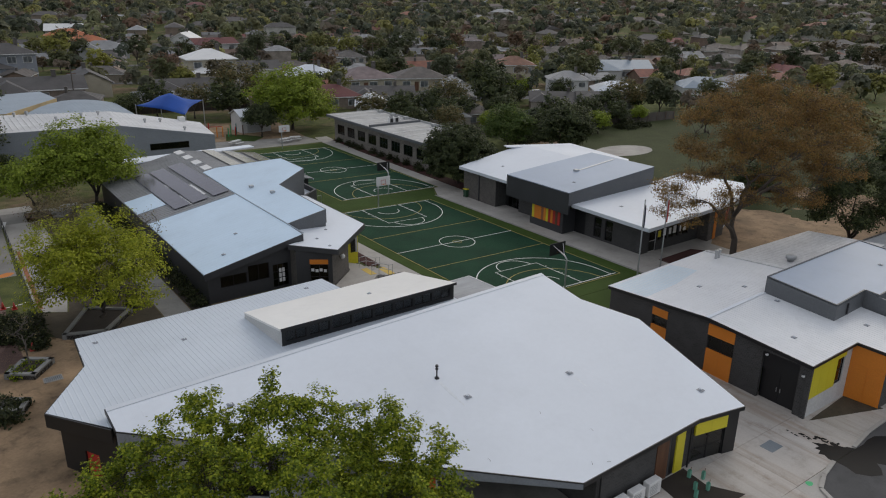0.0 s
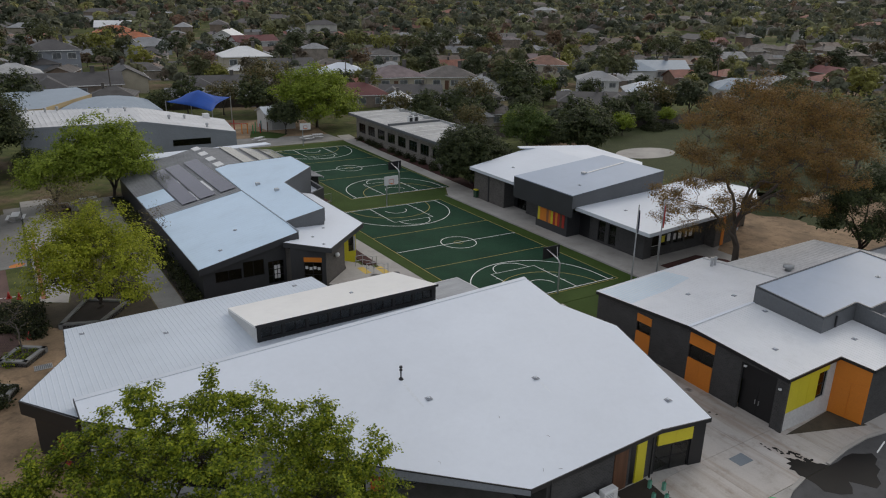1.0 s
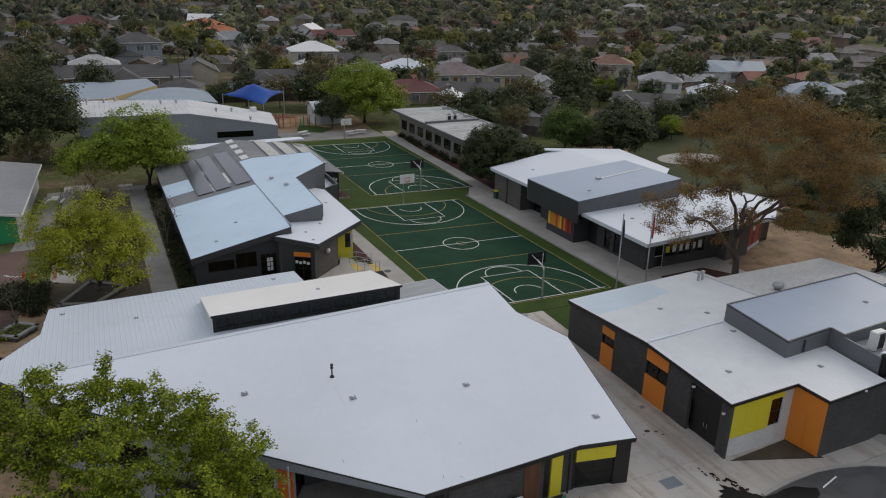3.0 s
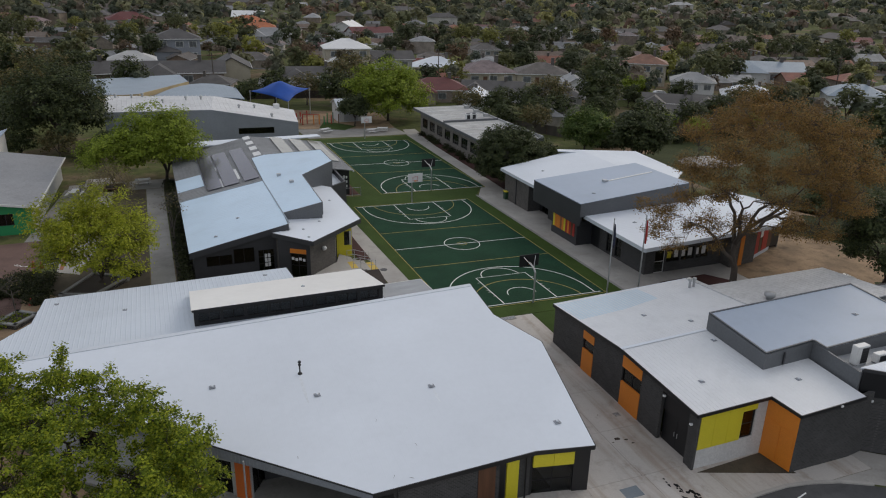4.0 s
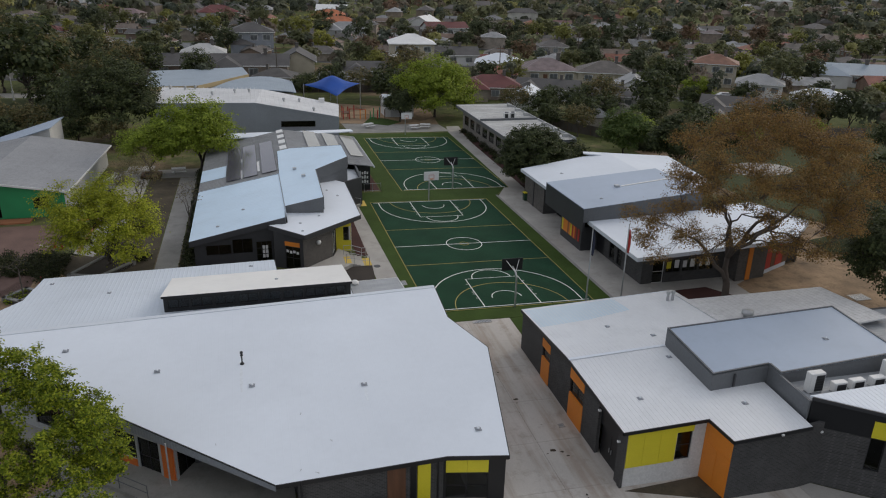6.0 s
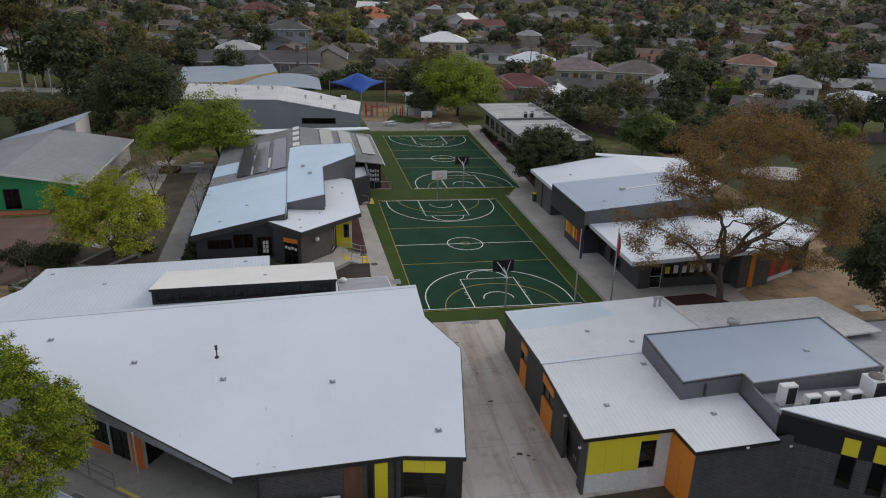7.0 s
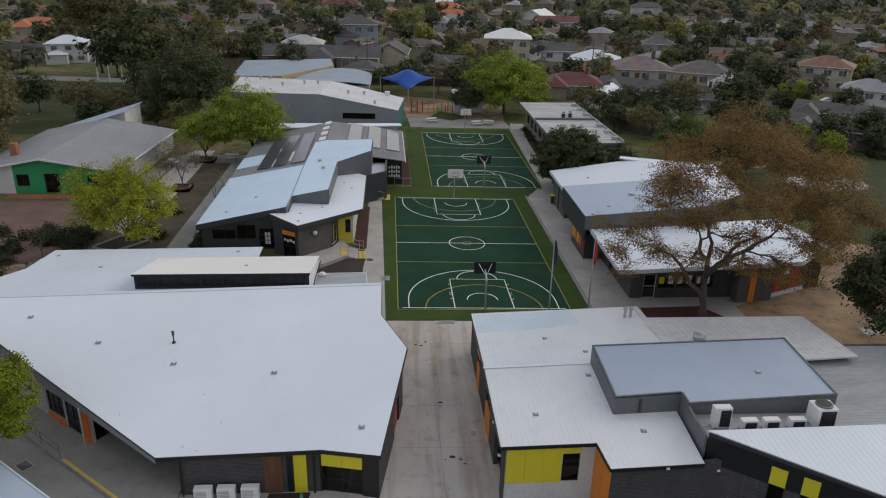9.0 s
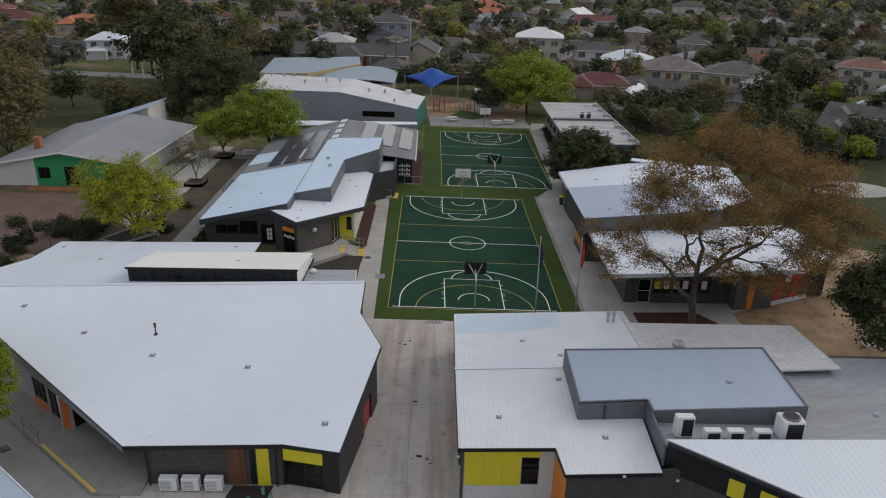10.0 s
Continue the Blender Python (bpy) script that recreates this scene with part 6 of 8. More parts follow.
tree((21.0, 83.0), grow(12, 2.2, 0.3, ball(22, 7.6, 5.6, 0.6, 13), 700, 30, 0.5, 0.26, M["bark_dark"], M["leaf_fresh"]), "broad fresh green tree beyond the far court")
tree((13.6, 79.3), grow(14, 1.4, 0.16, ball(12, 2.9, 3.4, 0.7, 15), 260, 26, 0.34, 0.24, M["bark_dark"], M["leaf_dark"]), "small dark green tree beyond the far court")
tree((36.4, -8.8), grow(16, 2.4, 0.24, [(x - 0.1, y - 0.7, z, r) for x, y, z, r in ball(15, 5.2, 6.0, 0.85, 17, 0.6, 0.32)], 460, 62, 0.34, 0.15, M["bark_dark"], M["leaf_dark"], (-0.8, -0.8)), "dark green tree at the bare yard's edge")
tree((-25.6, 33.0), grow(18, 1.4, 0.11, ball(11, 2.8, 3.9, 0.9, 19), 300, 12, 0.3, 0.1, M["bark"], M["leaf_bare"]), "almost bare young tree with pale buds")
tree((-19.8, 25.0), grow(20, 1.2, 0.09, ball(9, 1.7, 3.6, 1.1, 21), 170, 1, 0.2, 0.1, M["bark"], M["leaf_bare"]), "leafless young tree by the classroom wall")
tree((-33.0, 70.0), grow(22, 3.0, 0.4, ball(17, 7.6, 6.6, 0.8, 23), 520, 44, 0.55, 0.24, M["bark_dark"], M["leaf_dark"]), "large dark gum tree behind the green gable")
tree((-68.0, 126.0), grow(24, 3.0, 0.4, ball(22, 6.6, 15.0, 1.5, 25), 620, 30, 0.6, 0.3, M["bark_dark"], M["leaf_gum_olive"]), "very tall dull olive gum tree by the oval")
dark_mesh = grow(26, 2.2, 0.3, ball(18, 5.0, 5.6, 0.75, 27), 150, 18, 0.46, 0.42, M["bark_dark"], M["leaf_dark"], twig=False)
gum_mesh = grow(28, 3.0, 0.3, ball(18, 5.6, 7.0, 0.75, 29), 150, 18, 0.54, 0.4, M["bark"], M["leaf_gum_olive"], twig=False)
fresh_mesh = grow(30, 1.6, 0.2, ball(14, 4.0, 4.4, 0.75, 31), 220, 18, 0.42, 0.34, M["bark_dark"], M["leaf_fresh"], twig=False)
for k, (x, y, s, kind) in enumerate([(-55, 46, 0.9, 1), (-62, 79, 0.7, 0), (-60, 54, 1.1, 1), (-70, 66, 1.2, 1), (-66, 44, 1.1, 1), (-64, 66, 0.9, 1), (-46, 90, 0.8, 0), (-52, 40, 0.6, 1), (-40, 100, 0.9, 1), (-38, 66, 0.5, 0), (-33, 63, 0.42, 1), (-27, 64.5, 0.4, 0), (-45, 69, 0.55, 1), (-23, 61, 0.36, 0), (-42, 80, 0.7, 0), (-52, 72, 0.6, 1), (-48, 66, 0.5, 0), (-50, 108, 0.8, 1), (-78, 88, 1.2, 1), (-60, 36, 1.3, 1), (-74, 30, 1.2, 0), (-53, 102, 1.6, 0),
                                     (30.5, 40, 0.45, 0), (47, 52, 0.7, 2), (57, 52, 0.75, 0), (63, 76, 0.95, 0), (44, 82, 0.6, 0), (48, 78, 0.65, 0), (40, 76, 0.6, 0), (36, 80, 0.55, 1), (51, 71, 0.6, 0), (45, 69, 0.6, 0), (38, 68, 0.5, 0), (56, 66, 0.6, 0), (41, 62, 0.5, 1), (54, 80, 0.7, 1), (60, 70, 0.6, 0), (50, 62, 0.5, 2), (68, 82, 0.6, 0), (70, 57, 0.6, 0), (64, 57, 0.55, 2), (78, 59, 0.65, 0), (86, 61, 0.7, 1), (75, 53, 0.45, 0), (92, 62, 0.6, 0), (82, 54, 0.45, 2), (66, 50, 0.55, 2), (81, 101, 0.9, 0), (82, 90, 0.8, 2), (88, 82, 0.6, 0), (76, 84, 0.5, 0), (84, 40, 0.6, 0), (62, -4, 1.0, 0), (54, -12, 0.9, 0), (70, 10, 1.0, 1), (78, 24, 1.1, 0), (48, 8, 0.5, 0), (60, 16, 0.8, 0),
                                     (-2, 104, 0.55, 0), (4, 108, 0.7, 0), (10, 104, 0.6, 1), (15, 98, 0.8, 0), (-47.8, 134.7, 1.1, 0), (-40.7, 128.8, 0.9, 1), (-56, 124, 1.2, 1), (-36, 134, 0.9, 0), (28, 98, 1.0, 2), (20, 106, 0.9, 1), (-24, 126, 0.8, 0), (33, 66, 0.5, 0)]):
    tree((x, y), (dark_mesh, gum_mesh, fresh_mesh)[kind], ("dark green tree in the school grounds", "olive brown gum tree in the school grounds", "fresh green tree in the school grounds")[kind], "tree", 47.0 * k, s, "tree", "trees in the grounds")

# ---- further school buildings ----
bb = thing("classroom_building", (-13, 73, 0), "long pale grey classroom building with a white ribbed roof", "building")
def bt(x, y):
    return 5.88 - 0.178 * max(0.0, x + 12.1) + 0.05 * (y - 66.5)


BBP = [(-27, 68.3), (-12.1, 67.1), (0.8, 66.1), (2.0, 76.0), (-8.5, 78.5), (-27, 80.5)]
for poly in ([BBP[0], BBP[1], (-10.6, 78.7), BBP[5]], [BBP[1], BBP[2], BBP[3], BBP[4], (-10.6, 78.7)]):
    roof(bb, poly, bt, M["worn_roof"], 0.12, (1, 0.7), rib_high=0.02, rib_wide=0.08)
wall(bb, BBP[0], BBP[1], -0.1, lambda x, y: bt(x, y) - 0.14, M["mid_pale"], label="grey clad wall")
wall(bb, BBP[1], BBP[2], -0.1, lambda x, y: bt(x, y) - 0.14, M["mid_pale"], [(3.8, 9.2, 2.0, 2.95)], label="grey clad wall")
window(bb, BBP[1], BBP[2], 3.8, 9.2, 2.0, 2.95, (3, 0))
fascia(bb, BBP[0], BBP[1], bt, 0.3, 0.05, M["mid_pale"], lift=-0.004)
fascia(bb, BBP[1], BBP[2], bt, 0.3, 0.05, M["mid_pale"], lift=-0.004)
wall(bb, BBP[2], BBP[3], -0.1, lambda x, y: bt(x, y) - 0.14, M["teal"], label="teal end wall")
for p, q in zip(BBP[3:], BBP[4:] + BBP[:1]):
    wall(bb, p, q, -0.1, lambda x, y: bt(x, y) - 0.14, M["mid_pale"])
for x, y in ((-23.2, 78.5), (-21.6, 78.9), (-25.6, 79.0), (-18.7, 73.5), (-15.2, 75.0), (-12.9, 75.2), (-7.5, 71.4), (-4.9, 73.0), (-3.0, 67.6)):
    z = bt(x, y)
    part("roof_cowl", Shape().tube([(x, y, z - 0.03), (x, y, z + 0.3), (x, y, z + 0.32), (x, y, z + 0.6)], [0.14, 0.14, 0.26, 0.2], 10).mesh("roof_cowl", M["steel"]), bb)
part("plant_box", Shape().box(-1.4, -0.5, 75.2, 76.2, 3.9, 5.0).mesh("plant_box", M["white_paint"]), bb, "white roof plant box")
b3 = thing("classroom_building", (-16, 96, 0), "classroom building with a blue-grey steel roof", "building")
arch = lambda x, y: 4.45 - 0.011 * (x + 11.5) ** 2 + 0.02 * (y - 100)
vx = [-21.0 + 2.1 * k for k in range(9)]
for p, q in zip(vx, vx[1:]):
    f = lambda x: 107.5 - 0.09 * (x + 10) ** 2
    roof(b3, [(p, 91.0), (q, 91.0), (q, f(q)), (p, f(p))], arch, M["slate_roof"], 0.14, (1, 0.7), rib_high=0.01)
ring3 = [(-20.6, 91.4), (-4.6, 91.4), (-4.6, 104.3), (-10.0, 107.0), (-20.6, 97.0)]
for p, q in zip(ring3, ring3[1:] + ring3[:1]):
    wall(b3, p, q, -0.1, lambda x, y: arch(x, y) - 0.3, M["house_cream"])
b4 = thing("classroom_building", (-30, 104, 0), "classroom building with a blue-grey roof and cream trim", "building")
t4 = lambda x, y: 4.25 + (y - 98) * 0.025
B4 = [(-32, 97), (-22.4, 97.8), (-12.8, 111), (-14, 121), (-33, 117)]
roof(b4, B4, t4, M["slate_roof"], 0.15)
for p, q in zip(B4, B4[1:] + B4[:1]):
    wall(b4, p, q, -0.1, lambda x, y: t4(x, y) - 0.16, M["house_cream"])
for p, q in zip(B4[:2], B4[1:3]):
    fascia(b4, p, q, t4, 0.8, 0.08, M["buff"], label="wide buff fascia")
nb = thing("classroom_building", (27, 56, 0), "long low brick classroom building with a flat grey roof", "building")
nt = plane(3.75, 0.0, 0.006)
roof(nb, rect(21.8, 31.4, 42, 71), nt, M["flat_roof"], 0.2, (0, 0.6), rib_high=0.01)
for p, q in zip(rect(21.8, 31.4, 42, 71), rect(21.8, 31.4, 42, 71)[1:] + [(21.8, 42)]):
    fascia(nb, p, q, nt, 0.4, 0.05, M["mid_grey"])
part("parapet", Shape().slab((31.3, 42), (31.3, 71), 0.15, 3.6, 4.35).mesh("parapet", M["pale_wall"]), nb)
a0, a1 = (23.0, 70.5), (23.0, 42.5)
nh = [(k * 3.4 + 1.0, k * 3.4 + 3.4, 1.0, 2.6) for k in range(8)]
wall(nb, a0, a1, -0.3, 3.6, M["pale_brick"], nh, label="grey-brown brick wall")
for h in nh:
    window(nb, a0, a1, *h, (2, 0))
wall(nb, a1, (31.2, 42.5), -0.3, 3.6, M["brown_brick"])
wall(nb, (31.2, 42.5), (31.2, 70.5), -0.3, 3.6, M["brown_brick"])
wall(nb, (31.2, 70.5), a0, -0.3, 3.6, M["brown_brick"])
for y in (44.5, 47.6, 50.7, 53.8, 60.0, 63.2, 66.4, 69.4):
    part("roof_batten", Shape().box(22.2, 31.0, y - 0.07, y + 0.07, nt(25, y) + 0.002, nt(25, y) + 0.05).mesh("roof_batten", M["white_paint"]), nb, "pale joint strip across the roof")
part("roof_step", Shape().box(21.8, 31.2, 56.6, 57.0, 3.9, 4.4).mesh("roof_step", M["mid_grey"]), nb)
for y in (44, 48, 52, 60, 64, 68):
    part("vent_box", Shape().box(30.2, 30.9, y - 0.35, y + 0.35, nt(30, y) - 0.05, nt(30, y) + 0.45).mesh("vent_box", M["pale_wall"]), nb)
for x, y in ((26.5, 58), (27.6, 58.2)):
    condenser(x, y, nt(x, y) + 0.02, 0.9, 0.7, 0.9, True, "grey air conditioner unit on the flat roof")
gb = thing("classroom_building", (-41, 42, 0), "classroom building with a bright green gable under a grey roof", "building")
gl = plane(4.55 + 40.8 * 0.19, 0.19, 0)
gr = plane(4.55 - 40.8 * 0.17, -0.17, 0)
roof(gb, [(-49.5, 30.8), (-40.8, 30.8), (-40.8, 53.5), (-49.5, 53.5)], gl, M["grey_pale"], 0.1, (0, 0.5), rib_high=0.01)
roof(gb, [(-40.8, 30.8), (-32.2, 30.8), (-31.4, 53.5), (-40.8, 53.5)], gr, M["grey_pale"], 0.1, (0, 0.5), rib_high=0.01)
fascia(gb, (-49.5, 30.8), (-40.8, 30.8), gl, 0.22, 0.06, M["white_paint"])
fascia(gb, (-40.8, 30.8), (-32.2, 30.8), gr, 0.22, 0.06, M["white_paint"])
fascia(gb, (-32.2, 30.8), (-31.4, 53.5), gr, 0.2, 0.06, M["white_paint"])
g_top = lambda x, y: min(gl(x, y), gr(x, y)) - 0.12
wall(gb, (-49, 31.4), (-44.2, 31.4), -0.1, g_top, M["white_wall"])
p0, p1 = (-44.2, 31.4), (-32.8, 31.4)
ghh = [(0.3, 1.7, 1.1, 2.5), (3.3, 5.0, 0.3, 2.6), (8.3, 9.7, 1.2, 2.4)]
wall(gb, p0, (-40.8, 31.4), -0.1, g_top, M["green"], [(0.3, 1.7, 1.1, 2.5)], label="bright green clad gable wall")
wall(gb, (-40.8, 31.4), p1, -0.1, g_top, M["green"], [(0.05, 1.7, 0.3, 2.6), (4.9, 6.3, 1.2, 2.4)], label="bright green clad gable wall")
window(gb, p0, p1, *ghh[0], (1, 0))
window(gb, p0, p1, 3.45, 5.1, 0.3, 2.6, (1, 1), name="glazed_door")
window(gb, p0, p1, *ghh[2], (1, 0))
wall(gb, p1, (-32.0, 53), -0.1, 3.0, M["pale_wall"])
wall(gb, (-32.0, 53), (-49, 53), -0.1, g_top, M["pale_wall"])
wall(gb, (-49, 53), (-49, 31.4), -0.1, 2.9, M["pale_wall"])
part("ramp", Shape().prism([(-44.5, 29.3), (-36.0, 29.3), (-36.0, 30.7), (-44.5, 30.7)], 0, 0.35).mesh("ramp", M["rust"]), gb, "terracotta red ramp")
pop = plane(1.5 + 51 * 0.3145, 0.3145, 0)
roof(gb, [(-51, 54.2), (-38.6, 54.2), (-38.6, 62), (-51, 62)], pop, M["slate_light"], 0.12, (0, 0.5), "pale raised skillion roof", rib_high=0.01)
for p, q in zip([(-50.6, 54.6), (-38.9, 54.6), (-38.9, 61.6), (-50.6, 61.6)], [(-38.9, 54.6), (-38.9, 61.6), (-50.6, 61.6), (-50.6, 54.6)]):
    wall(gb, p, q, -0.1, lambda x, y: pop(x, y) - 0.12, M["white_wall"])
part("chimney", Shape().box(-46.4, -45.6, 36.0, 36.8, 3.0, 5.0).mesh("chimney", M["rust"]), gb, "orange brick chimney")

# ---- play area ----
sail = thing("shade_sail", (3, 94, 0), "bright blue shade sail on steel posts over the play area", "shade sail")
A, B, C, D = (-2.4, 97.0, 4.2), (8.3, 93.0, 4.9), (3.0, 86.5, 3.5), (3.5, 103, 4.8)
n = 10
sv = []
for i in range(n + 1):
    for j in range(n + 1):
        s, t = i / n, j / n
        p = (Vector(A) * (1 - s) * (1 - t) + Vector(C) * s * (1 - t) + Vector(D) * (1 - s) * t + Vector(B) * s * t)
        p += (Vector((3, 94.5, 4.4)) - p) * (0.16 * abs(math.sin(math.pi * s)) * abs(2 * t - 1) + 0.16 * abs(math.sin(math.pi * t)) * abs(2 * s - 1))
        sv.append((p.x, p.y, p.z + 1.9 * ((1 - abs(2 * s - 1)) * (1 - abs(2 * t - 1))) ** 0.8))
sf = [(i * (n + 1) + j, i * (n + 1) + j + 1, (i + 1) * (n + 1) + j + 1, (i + 1) * (n + 1) + j) for i in range(n) for j in range(n)]
me = mesh_of("cloth", sv, sf, M["blue_cloth"], True)
cl = part("cloth", me, sail)
so = cl.modifiers.new("thick", "SOLIDIFY")
so.thickness = 0.02
for p in (A, B, C, D):
    part("post", Shape().tube([(p[0], p[1], 0), (p[0], p[1], p[2] + 0.2)], 0.09, 8).mesh("post", M["steel"]), sail, "grey steel post")
gym = thing("playground", (6.5, 83, 0), "red and green wooden play frame on tan soft-fall", "playground")
for x, y, h, c in ((3.5, 82, 2.2, "red"), (4.6, 82, 2.0, "red"), (4.6, 84, 2.0, "red"), (3.5, 84, 2.2, "red"), (6.6, 82, 1.8, "orange"), (7.6, 82, 1.8, "orange"), (8.4, 81.5, 1.5, "green"), (9.2, 82.5, 1.9, "green"), (9.8, 81.8, 1.6, "red"), (10.4, 83, 1.9, "teal"), (11.2, 82, 1.7, "timber"), (5.6, 83, 2.4, "red")):
    part("post", Shape().tube([(x, y, 0), (x, y, h)], 0.09, 6).mesh("post", M[c]), gym)
part("deck", Shape().box(3.4, 4.7, 81.9, 84.1, 1.1, 1.2).mesh("deck", M["timber"]), gym)
part("bar", Shape().tube([(4.6, 82, 1.95), (7.6, 82, 1.75)], 0.06, 6).mesh("bar", M["red"]), gym)
shed = thing("garden_shed", (14.2, 86, 0), "pale closed shed with a shallow gable roof", "shed")
roof(shed, [(11.3, 83.2), (17.3, 83.2), (17.3, 86), (11.3, 86)], plane(2.85 - 83.2 * 0.36, 0, 0.36), M["pale_roof"], 0.08)
roof(shed, [(11.3, 86), (17.3, 86), (17.3, 88.8), (11.3, 88.8)], plane(2.85 + 88.8 * 0.36, 0, -0.36), M["pale_roof"], 0.08)
for p, q in zip(rect(11.6, 17.0, 83.5, 88.5), rect(11.6, 17.0, 83.5, 88.5)[1:] + [(11.6, 83.5)]):
    wall(shed, p, q, -0.1, 2.84, M["white_wall"])
for x in (11.6, 16.85):
    part("gable", Shape().add([(x, 83.5, 2.84), (x, 88.5, 2.84), (x, 86, 3.74), (x + 0.15, 83.5, 2.84), (x + 0.15, 88.5, 2.84), (x + 0.15, 86, 3.74)], [(0, 2, 1), (3, 4, 5), (0, 3, 5, 2), (1, 2, 5, 4), (0, 1, 4, 3)]).mesh("gable", M["white_wall"]), shed)
part("roller_door", Shape().box(12.6, 15.2, 83.44, 83.5, 0, 2.4).mesh("roller_door", M["pale_wall"]), shed, "pale grey roller door")


# ---- hoops, flagpoles, bins ----
def hoop(x, y, face, board_mat, label, back_mat=None):
    """A post-mounted basketball hoop; face +1 looks along +y."""
    g = gz(x, y)
    h = thing("basketball_hoop", (x, y, g), label, "basketball hoop", "hoops")
    part("pole", Shape().tube([(x, y, g), (x, y, g + 2.75), (x, y + face * 0.25, g + 2.98), (x, y + face * 1.0, g + 3.25)], [0.075, 0.075, 0.07, 0.06], 10).mesh("pole", M["steel"]), h)
    part("brace", Shape().tube([(x, y + face * 0.3, g + 2.98), (x - 0.55, y + face * 1.08, g + 3.75)], 0.03, 6).mesh("brace", M["steel"]), h)
    part("brace", Shape().tube([(x, y + face * 0.3, g + 2.98), (x + 0.55, y + face * 1.08, g + 3.75)], 0.03, 6).mesh("brace", M["steel"]), h)
    yb = y + face * 1.12
    b = part("backboard", Shape().bevel_box(x - 0.9, x + 0.9, min(yb, yb + face * 0.05), max(yb, yb + face * 0.05), g + 2.85, g + 3.9, 0.01).mesh("backboard", M[board_mat]), h, "white backboard" if board_mat == "white_paint" else "black backboard")
    s = Shape()
    yf = yb + face * 0.06
    for p, q in (((x - 0.3, g + 3.05), (x + 0.3, g + 3.05)), ((x - 0.3, g + 3.5), (x + 0.3, g + 3.5)), ((x - 0.3, g + 3.05), (x - 0.3, g + 3.5)), ((x + 0.3, g + 3.05), (x + 0.3, g + 3.5))):
        s.tube([(p[0], yf, p[1]), (q[0], yf, q[1])], 0.025, 4)
    part("target_mark", s.mesh("target_mark", M["red"] if board_mat == "white_paint" else M["white_paint"]), b)
    ring = [(x + 0.23 * math.cos(a * math.pi / 8), yb + face * 0.38 + 0.23 * math.sin(a * math.pi / 8), g + 3.05) for a in range(17)]
    part("ring", Shape().tube(ring, 0.015, 5, False).mesh("ring", M["orange"]), h)
    part("bracket", Shape().box(x - 0.08, x + 0.08, min(yb, yb + face * 0.16), max(yb, yb + face * 0.16), g + 3.0, g + 3.08).mesh("bracket", M["orange"]), h)


hoop(7.12, -0.1, 1, "black", "steel post basketball hoop with a black backboard")
hoop(7.1, 30.1, -1, "white_paint", "steel post basketball hoop with a white backboard")
hoop(11.3, 34.6, 1, "black", "steel post basketball hoop with a black backboard")
hoop(12.1, 67.8, -1, "white_paint", "steel post basketball hoop with a white backboard")


def flagpole(x, y, cloth, label):
    g = gz(x, y)
    f = thing("flagpole", (x, y, g), label, "flagpole", "flagpoles")
    part("pole", Shape().tube([(x, y, g), (x, y, g + 4), (x, y, g + 8.2)], [0.07, 0.06, 0.04], 8).mesh("pole", M["steel"]), f)
    part("finial", Shape().tube([(x, y, g + 8.2), (x, y, g + 8.26), (x, y, g + 8.32)], [0.05, 0.06, 0.02], 8).mesh("finial", M["steel"]), f)
    v, fc = [], []
    for k in range(9):
        z = g + 7.9 - k * 0.24
        w = 0.1 + 0.16 * math.sin(k / 8 * math.pi) + 0.03 * k / 8
        for j in range(5):
            v.append((x + 0.05 + w * j / 4, y + 0.06 * math.sin(j * 1.7 + k * 0.4), z - 0.12 * j / 4))
    for k in range(8):
        for j in range(4):
            a = k * 5 + j
            fc.append((a, a + 5, a + 6, a + 1))
    c = part("flag", mesh_of("flag", v, fc, cloth, True), f, "limp hanging flag")
    c.modifiers.new("thick", "SOLIDIFY").thickness = 0.01


flagpole(11.45, -4.07, M["flag_navy"], "tall steel flagpole with a limp dark flag")
flagpole(14.5, -4.0, M["red"], "tall steel flagpole with a limp red flag")
bin_ = thing("wheelie_bin", (18.9, 28.6, gz(18.9, 28.6)), "dark green wheelie bin with a yellow lid", "bin")
g = gz(18.9, 28.6) + 0.02
part("body", Shape().add([(18.65, 28.35, g + 0.06), (19.15, 28.35, g + 0.06), (19.15, 28.85, g + 0.06), (18.65, 28.85, g + 0.06), (18.6, 28.28, g + 0.98), (19.2, 28.28, g + 0.98), (19.2, 28.92, g + 0.98), (18.6, 28.92, g + 0.98)], [(3, 2, 1, 0), (4, 5, 6, 7), (0, 1, 5, 4), (1, 2, 6, 5), (2, 3, 7, 6), (3, 0, 4, 7)]).mesh("body", M["bin_green"]), bin_)
part("lid", Shape().bevel_box(18.57, 19.23, 28.25, 28.96, g + 0.98, g + 1.06, 0.02).mesh("lid", M["yellow"]), bin_, "yellow lid")
for x in (18.7, 19.1):
    part("wheel", Shape().tube([(x - 0.03, 28.86, g + 0.1), (x + 0.03, 28.86, g + 0.1)], 0.1, 10).mesh("wheel", M["rubber"]), bin_)

